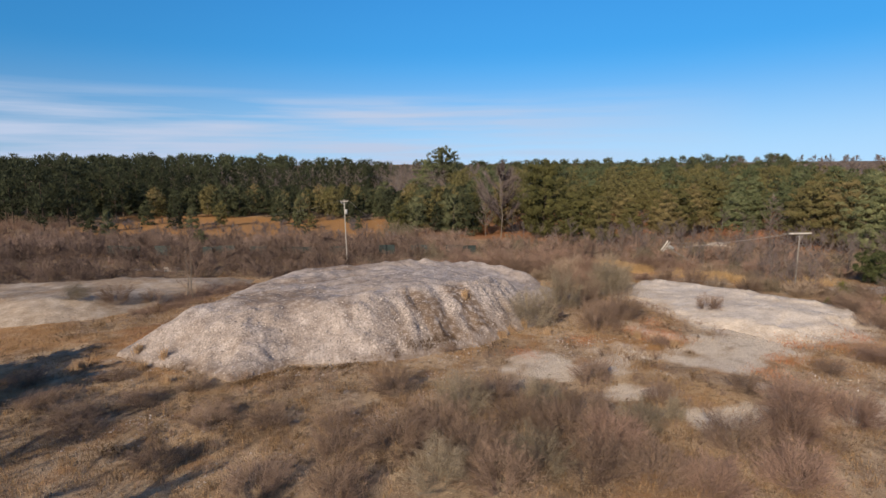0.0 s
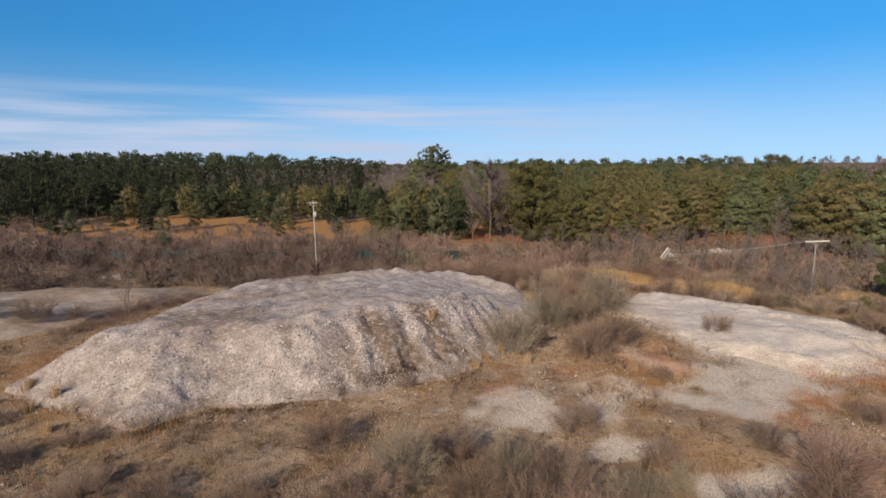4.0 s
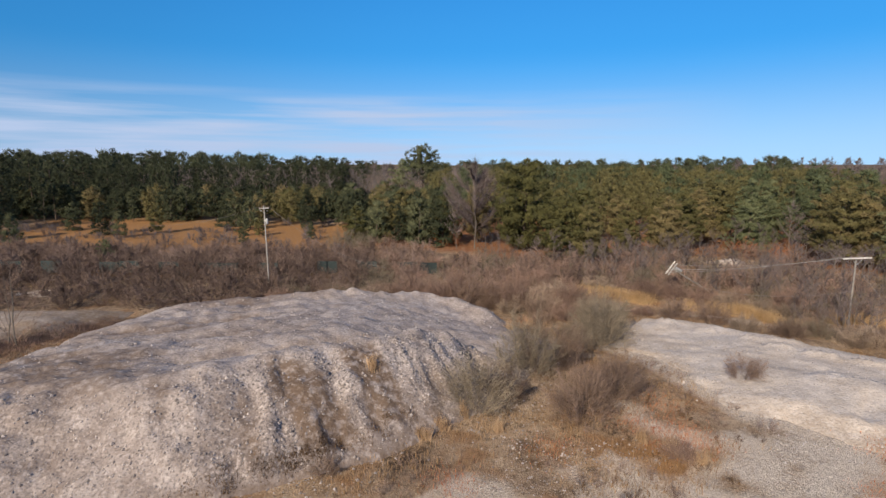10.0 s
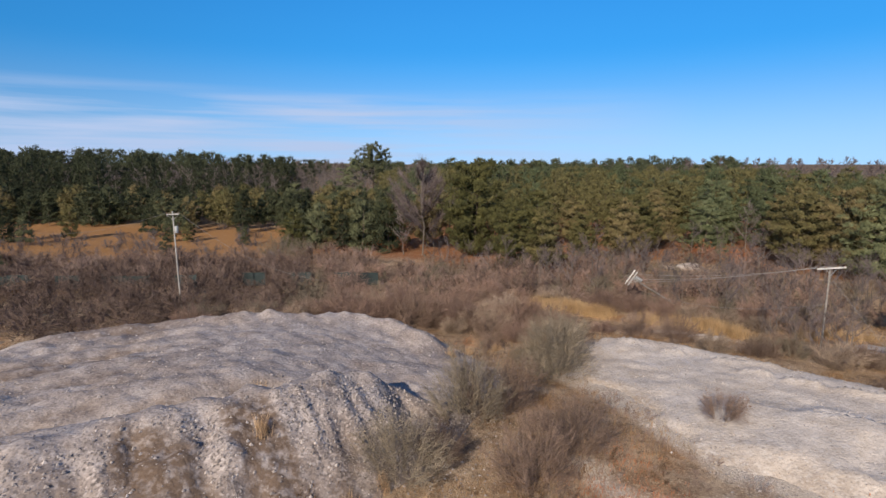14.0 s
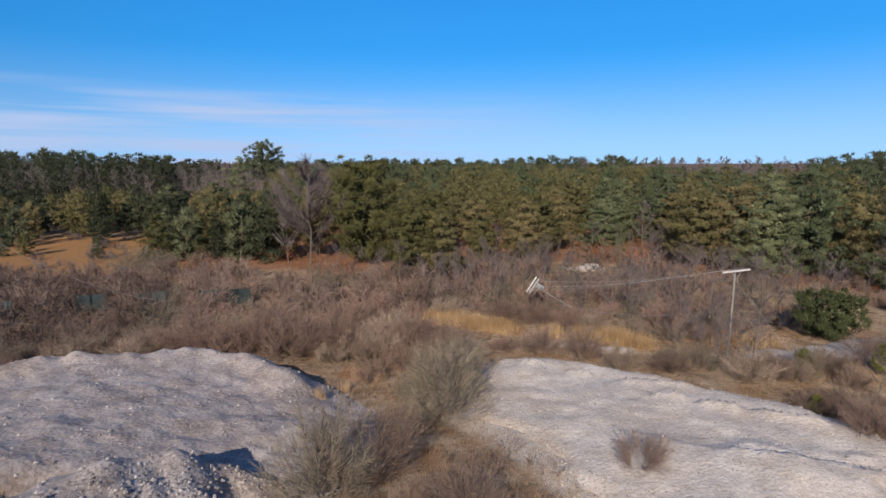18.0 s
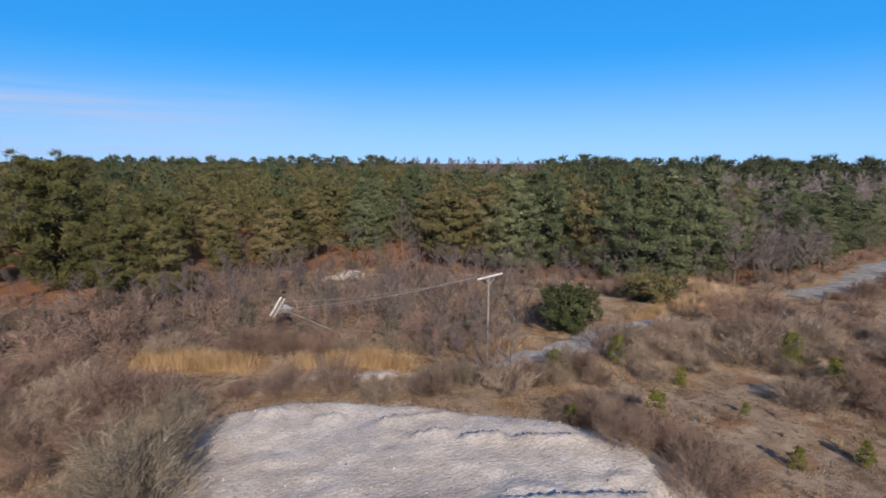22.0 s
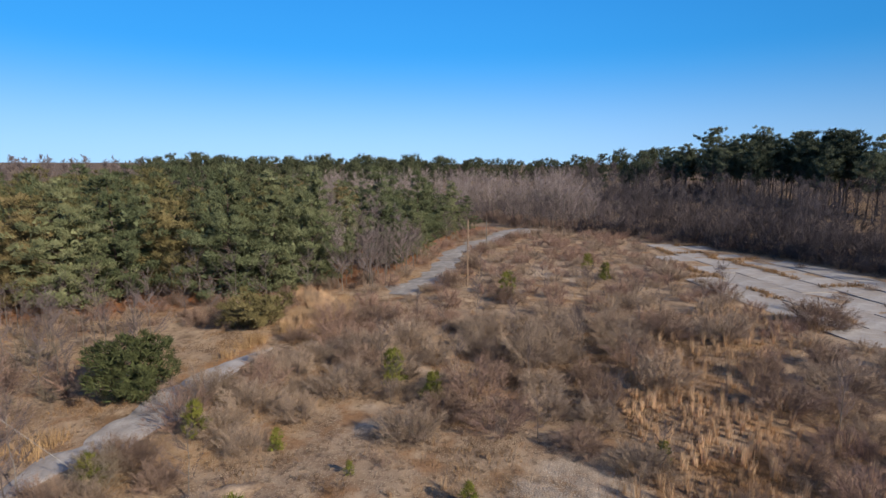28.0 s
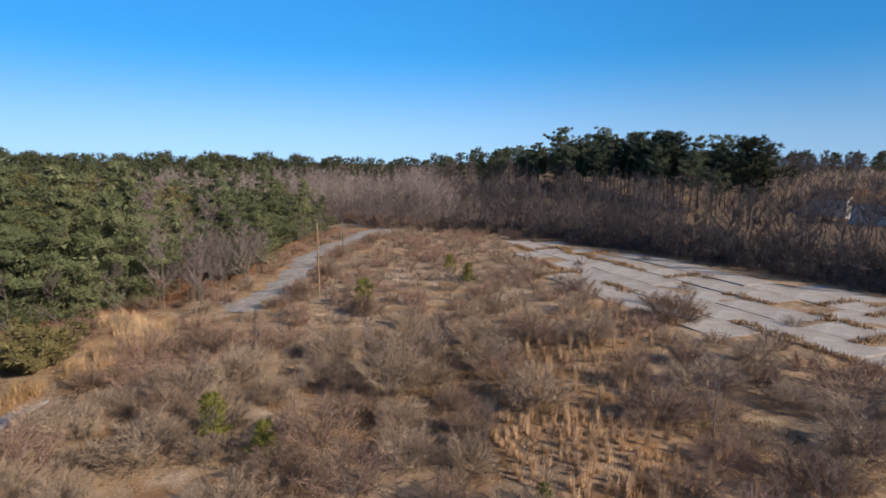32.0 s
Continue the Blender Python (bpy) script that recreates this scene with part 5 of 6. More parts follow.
for x, y in spread_points(36, (54, 24, 104, 56), lambda x, y: field_ok(x, y), 5.0, RNG):
    plant("sapling", SAPLINGS[RNG.integers(3)], x, y, RNG.uniform(0.45, 0.85), "slender leafless sapling on the open field", "tree", "saplings on the open field", BARE_PARTS)

# grey saplings behind the utility poles
sap = spread_points(120, (26, 74, 70, 108), lambda x, y: (inside(x, y, WOODS) < 0.5) & (line_distance(x, y, REED_LINE) > 2.5) & (y > 118 - 0.95 * x + 0 * y) & (y > 74) & (inside(x, y, [(44, 95), (52, 92), (60, 104), (58, 112), (48, 110)]) < 0) & (line_distance(x, y, [(30, 76), (37, 89)]) > 3.5), 1.5, RNG)
for x, y in sap:
    plant("sapling", SAPLINGS[RNG.integers(3)], x, y, RNG.uniform(0.7, 1.2), "slender leafless grey sapling", "tree", "thicket behind the utility poles", BARE_PARTS)

# ---- pines ----
def wood_ok(x, y):
    return inside(x, y, WOODS) > 0.5


KIND_OF = {"blue": (PINES_BLUE, 15.0, "tall blue-green white pine with layered boughs"), "olive": (PINES_OLIVE, 12.0, "olive-green pitch pine with dense rounded crown"), "deep": (PINES_DEEP, 12.0, "deep olive-green pitch pine with dense rounded crown")}
HEROES = [("deep", 22.1, 118.5, 16.8), ("deep", 26.0, 106.8, 10.2), ("olive", 30.4, 106.0, 9.5), ("deep", 39.1, 112.9, 7.6), ("olive", 46.1, 113, 10.4), ("olive", 58, 124, 11.1), ("olive", 75.9, 108.4, 10.6), ("olive", 88.7, 109.7, 12.1), ("olive", 69.9, 103.5, 11.2), ("olive", 74.6, 99.8, 12.3),
    ("blue", 80, 92.2, 15.3), ("olive", 84.7, 87.7, 11.5), ("blue", 85, 80.8, 16.0), ("blue", 94.4, 74.2, 15.6), ("blue", 90, 77.4, 15.2), ("blue", 132.7, 70, 14.5), ("blue", 149, 67.7, 11.9), ("blue", 122, 74.6, 15.6), ("olive", 51.8, 119, 10.3), ("blue", 75.5, 94.5, 14.6)]
front = spread_points(100, (-12, 60, 165, 132), lambda x, y: wood_ok(x, y) & (inside(x, y, WOODS) < 25), 7.2, RNG)
for x, y in front:
    d = float(inside(np.array([x]), np.array([y]), WOODS)[0])
    if any(math.hypot(x - hx, y - hy) < 6.4 for _, hx, hy, _ in HEROES):
        continue
    kind = "blue" if RNG.uniform() < (0.7 if x > 63 else 0.15) else ("deep" if RNG.uniform() < (0.2 if x > 63 else 0.6) else "olive")
    if RNG.uniform() < 0.13:
        plant("bare_tree", BARE_TREES[RNG.integers(4)], x, y, RNG.uniform(0.6, 0.95), "leafless grey deciduous tree among pines", "tree", "pine woods", BARE_PARTS)
        continue
    kinds, tall, label = KIND_OF[kind]
    top = RNG.uniform(6.8, 11.0) + min(d, 20) * 0.09 + (1.6 if kind == "blue" else 0)
    plant("pine_tree", kinds[RNG.integers(len(kinds))], x, y, top / tall, label, "tree", "pine woods", PINE_PARTS, tall=RNG.uniform(0.95, 1.08))
for kind, x, y, top in HEROES:
    kinds, tall, label = KIND_OF[kind]
    slim = 1.08 if top > 14 and kind != "blue" else 1.0
    plant("pine_tree", kinds[RNG.integers(len(kinds))], x, y, (top + 0.3) / tall / slim, label, "tree", "pine woods", PINE_PARTS, tall=slim)
for x, y, s in ((98, 73.5, 0.9), (101, 75, 1.0), (104, 71.5, 0.85), (107, 70.5, 0.95), (95, 77, 0.8), (110, 69, 0.8), (103, 77, 1.05), (92, 77.5, 0.6), (99, 71, 0.6)):
    plant("bare_tree", BARE_TREES[RNG.integers(4)], x, y, s, "leafless purple-grey tree beside the pines", "tree", "bare trees at the end of the pines", BARE_PARTS)
for x, y in spread_points(22, (90, 63.5, 114, 72), lambda x, y: (inside(x, y, WOODS) < 1.5) & (line_distance(x, y, TRACK_LINE) > 4), 1.7, RNG):
    plant("bare_tree", BARE_TREES[RNG.integers(4)], x, y, RNG.uniform(0.4, 0.72), "leafless purple-grey tree beside the pines", "tree", "bare trees at the end of the pines", BARE_PARTS)
for x, y in spread_points(46, (58, 66, 100, 92), lambda x, y: (inside(x, y, WOODS) < 1) & (inside(x, y, WOODS) > -10) & (line_distance(x, y, TRACK_LINE) > 3.5) & (line_distance(x, y, REED_LINE) > 1.8) & road_clear(x, y, 2.5) & (np.hypot(x - 58.2, y - 70.6) > 4.2) & (np.hypot(x - 74.5, y - 71) > 3.5), 1.9, RNG):
    bush(("field brown", "field pink", "red")[RNG.integers(3)], x, y, RNG.uniform(0.5, 1.05), RNG.uniform(0.8, 1.3), "brush between reeds and pines")
fringe = spread_points(60, (10, 60, 150, 116), lambda x, y: (inside(x, y, WOODS) < 0.5) & (inside(x, y, WOODS) > -5) & (line_distance(x, y, TRACK_LINE) > 3.5) & (line_distance(x, y, REED_LINE) > 2.0) & (np.hypot(x - 53, y - 104) > 5), 2.0, RNG)
for x, y in fringe:
    plant("sapling", SAPLINGS[RNG.integers(3)], x, y, RNG.uniform(0.7, 1.5), "slender leafless sapling at the edge of woods", "tree", "thicket at the edge of the pines", BARE_PARTS)
RUST = [shrub_meshes(185 + i, 2.2, 3.0, 20, 900, LEAF_RUST, TWIG_RED, fine=0.09, reach=(0.1, 0.3)) for i in range(2)]
for x, y, s in ((7.0, 130, 2.1), (9.0, 125, 1.4), (60, 112, 1.9), (64, 109, 1.4), (20, 92, 0.8), (76, 90, 0.9)):
    plant("oak_shrub", RUST[PLANT.integers(2)], x, y, s, "bush that still holds rust-red dry leaves", "bush", "", BUSH_PARTS)

LIGHT_PINES = [pine_meshes(NEEDLE_OLIVE, seed=240 + i, height=15.0, radius=4.8, puffs=54, blades=30, size=1.45, wide=0.22, form="cone" if i % 2 else "round", bare=0.25, flat=0.7) for i in range(4)]
LIGHT_BLUE = [pine_meshes(NEEDLE_BLUE, seed=246 + i, height=16.0, radius=5.0, puffs=54, blades=30, size=1.45, wide=0.22, form="cone", bare=0.2, flat=0.5) for i in range(3)]
LIGHT_DARK = [pine_meshes(NEEDLE_DARK, seed=250 + i, height=16.0, radius=4.4, puffs=44, blades=24, size=1.4, wide=0.25, form="round" if i % 2 else "cone", bare=0.15, flat=0.7) for i in range(4)]
LIGHT_BARE = [tree_meshes(255 + i, 12.5, 4.0, TWIG_FOREST, BARK, 900, 0.028, first=0.3) for i in range(4)]
back = spread_points(360, (-15, 95, 172, 255), lambda x, y: inside(x, y, WOODS) > 22, 6.0, RNG)
half = RNG.uniform(size=len(back)) < 0.6
joined("pine_woods", LIGHT_PINES, spots_of(back[half], 0.66, 0.98, RNG), [PINE_BARK, NEEDLE_OLIVE], "dense olive-green pine woods", "woods", 6)
joined("pine_woods", LIGHT_BLUE, spots_of(back[~half], 0.66, 0.98, RNG), [PINE_BARK, NEEDLE_BLUE], "dense blue-green pine woods", "woods", 7)

# young pines at the edge of the golden field, dark woods behind
young = spread_points(170, (-130, 124, 8, 198), lambda x, y: (y > 160 - 0.3 * np.clip(x + 45, -60, 0) + 8 * fractal(x, y, 14, 2, 95)) | ((x > -9) & (y > 126 - 0.3 * x)), 3.6, RNG)
for x, y in young:
    plant("young_pine", PINES_YOUNG[RNG.integers(4)], x, y, RNG.uniform(0.9, 1.5), "young dark green pine with boughs to the ground", "tree", "young pines by the golden field", PINE_PARTS)
for x, y, s in ((-38, 141, 0.7), (-40, 152, 1.2), (-45, 150, 1.1), (-60, 146, 1.0), (-64, 138, 0.9), (-70, 141, 1.1), (-78, 126, 1.0), (-48, 106, 0.6), (-34, 140, 0.6), (-21, 134, 0.55), (-26, 152, 0.9), (-82, 150, 1.0), (-14, 150, 1.0), (-31, 122, 0.5), (-88, 134, 1.1), (-12, 142, 1.1), (-10, 134, 1.0)):
    plant("young_pine", PINES_YOUNG[RNG.integers(4)], x, y, s, "lone young pine on golden grass", "tree", "young pines by the golden field", PINE_PARTS)
dark = spread_points(230, (-260, 176, -30, 300), lambda x, y: y > 190 - 0.12 * (x + 30) + 40 * smooth(-62, -34, x), 5.5, RNG)
joined("pine_woods", LIGHT_DARK, spots_of(dark, 0.55, 1.12, RNG), [PINE_BARK, NEEDLE_DARK], "dark green pine woods at the far edge", "woods", 8)
west = spread_points(120, (-260, 110, -100, 190), lambda x, y: y > 60 - 0.75 * x, 6.0, RNG)
joined("pine_woods", LIGHT_DARK, spots_of(west, 0.65, 1.2, RNG), [PINE_BARK, NEEDLE_DARK], "dark green pine woods at the far edge", "woods", 9)
grey = spread_points(170, (-120, 205, 20, 300), lambda x, y: y > 215, 4.5, RNG)
joined("bare_woods", LIGHT_BARE, spots_of(grey, 0.8, 1.15, RNG), [PALE_BARK, TWIG_FOREST], "leafless grey-brown woods with pale trunks", "woods", 10)

# the tall pine that stands over the woods, the pale tree beside it
plant("pine_tree", TALL_PINE, 0.9, 237, 1.12, "very tall old white pine above the woods", "tree", "", PINE_PARTS)
plant("pine_tree", PINES_BLUE[1], -8, 225, 1.15, "tall white pine with ragged crown", "tree", "pine woods", PINE_PARTS)
plant("bare_tree", PALE_TREE, 13.2, 122, 1.28, "large leafless brown tree with dense fine branches", "tree", "", BARE_PARTS)

# ---- bare woods in the east ----
EDGE = [(172, 60), (156, 50), (152, 27), (143, 17), (132, 8), (119, -0.5), (107, -8), (98, -14), (84, -32), (60, -62)]


def east_ok(x, y):
    outline = EDGE + [(200, -150), (420, -100), (420, 160), (200, 150)]
    return inside(x, y, outline) > 0


# southern trees: shade is put into the twig colour
SHADED_TREES = [tree_meshes(300 + i, 11.0, 4.4, TWIG_DARK_SHADE, TWIG_DARK_SHADE, 3600, 0.016, first=0.12) for i in range(3)]
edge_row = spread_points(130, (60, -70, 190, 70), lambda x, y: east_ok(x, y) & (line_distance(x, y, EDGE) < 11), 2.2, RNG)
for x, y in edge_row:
    kinds = SHADED_TREES if y < 26 + 0.12 * (x - 140) else BARE_TREES
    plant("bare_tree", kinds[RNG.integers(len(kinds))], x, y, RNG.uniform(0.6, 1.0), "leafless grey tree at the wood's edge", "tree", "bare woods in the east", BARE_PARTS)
deep = spread_points(600, (60, -120, 270, 140), lambda x, y: east_ok(x, y) & (line_distance(x, y, EDGE) > 8), 3.2, RNG)
# the southern half takes the twig tone darkened for shade
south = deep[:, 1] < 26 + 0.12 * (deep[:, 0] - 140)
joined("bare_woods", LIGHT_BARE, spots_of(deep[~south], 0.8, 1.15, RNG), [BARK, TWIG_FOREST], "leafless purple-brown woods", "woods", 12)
joined("bare_woods", LIGHT_BARE, spots_of(deep[south], 0.8, 1.1, RNG), [TWIG_DARK_SHADE, TWIG_DARK_SHADE], "leafless brown woods with shade darkened into the twigs", "woods", 17)
under = spread_points(240, (60, -70, 200, 70), lambda x, y: east_ok(x, y) & (line_distance(x, y, EDGE) < 14), 1.8, RNG)
joined("brush", LIGHT_BUSH, spots_of(under, 0.8, 1.5, RNG), [TWIG_BROWN, TWIG_BROWN], "undergrowth along the edge of bare woods", "brush", 13)
inner = spread_points(260, (120, -20, 250, 110), lambda x, y: east_ok(x, y) & (line_distance(x, y, EDGE) > 10), 4.0, RNG)
joined("brush", LIGHT_BUSH, spots_of(inner, 1.5, 2.6, RNG), [TWIG_PURPLE, TWIG_PURPLE], "purple-grey undergrowth deep in the bare woods", "brush", 23)
# undergrowth coloured dark for the shade beneath the southern trees
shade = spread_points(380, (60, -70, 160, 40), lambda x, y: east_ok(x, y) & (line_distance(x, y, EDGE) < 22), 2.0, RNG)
joined("brush", LIGHT_DARK_BUSH, spots_of(shade, 1.0, 2.2, RNG), [TWIG_DARK_SHADE, TWIG_DARK_SHADE], "thicket under the bare woods with shade in its colour", "brush", 16)

# dark pines on the rise
ridge = [(240, 20), (236, 8), (231, -6), (224, -14), (218, -22), (212, -31), (206, -38), (200, -46)]
for n, (x, y) in enumerate(ridge):
    for k in range(11):
        px, py = x + RNG.uniform(-8, 16), y + RNG.uniform(-9, 9)
        plant("pine_tree", PINES_HILL[RNG.integers(4)], px, py, RNG.uniform(0.66, 1.08) * min(1.1, 0.64 + 0.13 * n), "tall dark pine with flat-topped ragged crown", "tree", "pines on the rise", PINE_PARTS)
plant("pine_tree", PINES_HILL[0], 231.3, -5.9, 1.16, "tallest dark pine with open flat crown", "tree", "pines on the rise", PINE_PARTS)

plant("pine_tree", TALL_PINE, 163.0, -36.2, 1.09, "lone large dark pine above the bare woods", "tree", "pines on the rise", PINE_PARTS)

# far woods to the horizon; a leafless ridge shows to the north-east
ring, bare_side = [], []
for a in np.arange(-60, 150, 1.0):
    for r in (295, 350, 440):
        q = r + RNG.uniform(-22, 22)
        if r == 440:
            ring.append((20 + (q + 15) * math.sin(radians(a + 0.35)), 40 + (q + 15) * math.cos(radians(a + 0.35))))
            bare_side.append(33 < a < 50)
        ring.append((20 + q * math.sin(radians(a)), 40 + q * math.cos(radians(a))))
        bare_side.append(33 < a < 50 or (-22 < a < -4 and r < 400) or (a > 75 and r < 400) or RNG.uniform() < 0.2)
ring, bare_side = np.array(ring), np.array(bare_side)
FAR_BARE = [tree_meshes(290 + i, 11.5, 4.6, TWIG_FOREST, BARK, 460, 0.2, first=0.2) for i in range(3)]
FAR_TREES = [pine_meshes(NEEDLE_DARK, seed=270 + i, height=13.0, radius=5.0, puffs=22, blades=18, size=2.2, wide=0.42, form="round", bare=0.15) for i in range(3)]
turn_of = np.degrees(np.arctan2(ring[:, 0] - 20, ring[:, 1] - 40))
grow = 1 + 0.22 * ((turn_of > 50) & (turn_of < 100)) + 0.16 * ((turn_of > 64) & (turn_of < 84)) + 0.12 * (turn_of < -10)
for kinds, pick, mat, bark, label, seed in ((FAR_TREES, ~bare_side, NEEDLE_DARK, PINE_BARK, "far dark pine woods on the horizon", 14), (FAR_BARE, bare_side, TWIG_PURPLE, BARK, "far leafless woods on the horizon", 15)):
    z = base_height(ring[pick, 0], ring[pick, 1])
    spots = [(x + RNG.normal(0, 3), y + RNG.normal(0, 6), q, (RNG.uniform(0.8, 1.1) if mat is TWIG_PURPLE else RNG.uniform(0.72, 1.05) * g)) for (x, y), q, g in zip(ring[pick], z, grow[pick])]
    joined("far_woods", kinds, spots, [bark, mat], label, "woods", seed)

# ---- small pines, reeds, poles ----
for x, y, s in ((46.2, 54.7, 1.25), (42.3, 57.8, 0.7), (63.6, 53.2, 1.6), (61.8, 49.8, 1.25), (50.6, 45.3, 0.8), (47.6, 47.5, 0.75), (57.2, 35.8, 0.7), (54.0, 62.3, 1.3), (48.4, 64.0, 1.1), (52.1, 51.8, 0.45), (53.6, 56.7, 0.8), (92, 48, 1.9), (104, 36, 1.5), (112, 38, 1.4)):
    plant("small_pine", PINES_TINY[RNG.integers(3)], x, y, s, "small bright green pine seedling in dry grass", "tree", "pine seedlings on the field", PINE_PARTS)
ROUND = pine_meshes(NEEDLE_JUNIPER, seed=280, height=4.6, radius=3.4, puffs=110, blades=80, size=0.75, wide=0.09, form="round", bare=0.02, flat=0.8, lobes=0.12)
LOW_PINE = pine_meshes(NEEDLE_OLIVE, seed=281, height=3.0, radius=3.8, puffs=70, blades=70, size=0.8, wide=0.1, form="round", bare=0.02, flat=0.5, lobes=0.3)
plant("evergreen_bush", ROUND, 57.7, 69.6, 0.92, "large rounded dark green evergreen bush", "bush", "", PINE_PARTS)
plant("evergreen_bush", LOW_PINE, 74.5, 71.0, 1.0, "low spreading green pine beside the reeds", "bush", "", PINE_PARTS)
BANK_TREE = tree_meshes(139, 7.6, 3.0, TWIG_BROWN, BARK, 520, 0.022, first=0.08)
BANK_STEM = tree_meshes(140, 6.6, 2.6, TWIG_BROWN, BARK, 380, 0.022, first=0.12)
plant("bare_tree", BANK_STEM, -30.85, 63.7, 1.0, "slim leafless tree beside another on the gravel bank", "tree", "", BARE_PARTS)
plant("bare_tree", BANK_TREE, -30.1, 63.6, 1.0, "small lone leafless tree on the gravel bank", "tree", "", BARE_PARTS)
plant("bare_tree", SAPLINGS[1], 97.9, 22.8, 0.95, "small lone leafless tree on the concrete yard", "tree", "", BARE_PARTS)
plant("bare_tree", SAPLINGS[2], 47.2, 67.1, 1.0, "thin pale leafless sapling by the road", "tree", "", BARE_PARTS)
plant("bare_tree", SAPLINGS[2], 48.6, 58.6, 0.8, "thin pale leafless sapling on the field", "tree", "", BARE_PARTS)
for x, y in ((44.4, 70.3), (43.0, 71.6), (46.9, 70.8), (43.6, 73.6), (47.8, 72.4), (49.2, 71.0), (42.2, 70.0), (45.6, 74.2), (44.6, 66.8), (45.9, 66.4), (44.0, 67.8), (43.4, 66.6), (45.2, 65.6), (42.8, 68.4)):
    plant("sapling", SAPLINGS[RNG.integers(3)], x, y, RNG.uniform(0.7, 0.95), "slender leafless grey sapling", "tree", "thicket behind the utility poles", BARE_PARTS)
for x, y, s in ((-33.8, 26.9, 0.6), (-36.8, 21.4, 0.7), (-43, 24, 0.7), (-37, 31, 0.6)):
    plant("pine_tree", PINES_OLIVE[RNG.integers(4)], x, y, s, "pine that throws long shadows over the grass", "tree", "", PINE_PARTS, tall=1.1)
for x, y, s in ((-28.2, 15.8, 1.0), (-21.2, 10.7, 0.9), (-17.4, 5.9, 0.95), (-23, 6, 1.0), (-26, 11, 0.9), (-31, 19, 0.9), (-35, 26, 0.7), (-19.6, 2.6, 1.0), (-30, 12, 1.0)):
    plant("bare_tree", BARE_TREES[RNG.integers(4)], x, y, s, "leafless tree that throws long shadows over grass", "tree", "", BARE_PARTS)


def reed_bed(name, pts, count, low, high, mat, label, seed, wide=0.03, loose=0.35):
    rng = np.random.default_rng(seed)
    s = Soup()
    pick = pts[rng.integers(len(pts), size=count)] + rng.normal(0, loose, (count, 2))
    z = surface_z(pick[:, 0], pick[:, 1]) - 0.05
    base = np.c_[pick, z]
    h = rng.uniform(low, high, count)
    tip = base + np.c_[rng.normal(0, 0.2, (count, 2)) * h[:, None], h]
    s.blades(base, tip, rng.uniform(0.6, 1.5, count) * wide, rng)
    return stuff(name, s.mesh(name, mat), label, "grass")


line = np.array(REED_LINE)
seg = np.r_[0, np.cumsum(np.hypot(*np.diff(line, axis=0).T))]
q = RNG.uniform(0, seg[-1], 900)
reed = np.c_[np.interp(q, seg, line[:, 0]), np.interp(q, seg, line[:, 1])] + RNG.normal(0, 0.45, (900, 2))
reed = reed[road_clear(reed[:, 0], reed[:, 1], 2.0) & (fractal(reed[:, 0], reed[:, 1], 3.2, 3, 94) > np.where(reed[:, 0] < 41.5, 0.0, 0.1))]
reed_bed("reeds", reed, 20000, 0.35, 1.55, STRAW, "band of tall golden dry reeds beside the road", 31, 0.032)


def grass_tufts(name, pts, blades, low, high, mat, label, seed, wide=0.028):
    """Upright plumes of dry grass, each from one foot."""
    rng = np.random.default_rng(seed)
    n = len(pts)
    foot = np.repeat(np.c_[pts, surface_z(pts[:, 0], pts[:, 1]) - 0.05], blades, 0)
    tall = np.repeat(rng.uniform(low, high, n), blades) * rng.uniform(0.55, 1.0, n * blades)
    lean = np.repeat(rng.normal(0, 0.06, (n, 2)), blades, 0) + rng.normal(0, 0.1, (n * blades, 2))
    base = foot + np.c_[rng.normal(0, 0.07, (n * blades, 2)), np.zeros(n * blades)]
    soup = Soup()
    soup.blades(base, base + np.c_[lean * tall[:, None], tall], rng.uniform(0.6, 1.4, n * blades) * wide, rng)
    return stuff(name, soup.mesh(name, mat), label, "grass")


clump = spread_points(280, (44, 14, 104, 54), lambda x, y: (line_distance(x, y, [(52, 31), (60, 30), (68, 31), (76, 28), (86, 22)]) < 7.5 * (0.55 + fractal(x, y, 6, 2, 97))) | (np.hypot(x - 76, y - 47) < 2.5), 0.75, RNG)
grass_tufts("tall_grass", clump, 46, 0.8, 1.7, STRAW_TAN, "scattered upright plumes of tall tan dry grass", 32, 0.034)
plume = spread_points(95, (57, 28, 67, 39), lambda x, y: np.hypot((x - 61.6) / 4.6, (y - 33.6) / 3.8) < 1 + 0.8 * fractal(x, y, 3, 2, 91), 0.4, RNG)
grass_tufts("tall_grass", plume, 40, 0.6, 1.3, STRAW_TAN, "close stand of bright tan dry grass plumes", 45, 0.036)
tuft = spread_points(70, (73, 59, 90, 74), lambda x, y: line_distance(x, y, [(88, 72.5), (83.2, 67.2), (80, 64.5), (75.5, 67)]) < 1.6, 0.4, RNG)
reed_bed("reeds", tuft, 4500, 0.5, 1.6, STRAW_TAN, "clumps of tall pale golden reeds before the pines", 46, 0.036, 0.3)
stray = spread_points(110, (42, 30, 110, 62), lambda x, y: field_ok(x, y) | (x < 70), 2.0, RNG)
grass_tufts("tall_grass", stray, 30, 0.5, 1.2, STRAW_TAN, "single plumes of tan dry grass on the field", 44)
open_ok = lambda x, y: (inside(x, y, MAIN_MOUND) < -0.3) & (inside(x, y, WHITE_MOUND) < -0.3) & (inside(x, y, LEFT_MOUND) < 0) & road_clear(x, y, 2.0) & (fractal(x, y, 6, 3, 98) > -0.12) & ~on_gravel(x, y)
near_grass = spread_points(3600, (-40, 20, 80, 74), open_ok, 0.35, RNG, 3)
reed_bed("dry_grass", near_grass, 90000, 0.12, 0.42, STRAW_DULL, "low dry tan grass over the open ground", 33, 0.035)

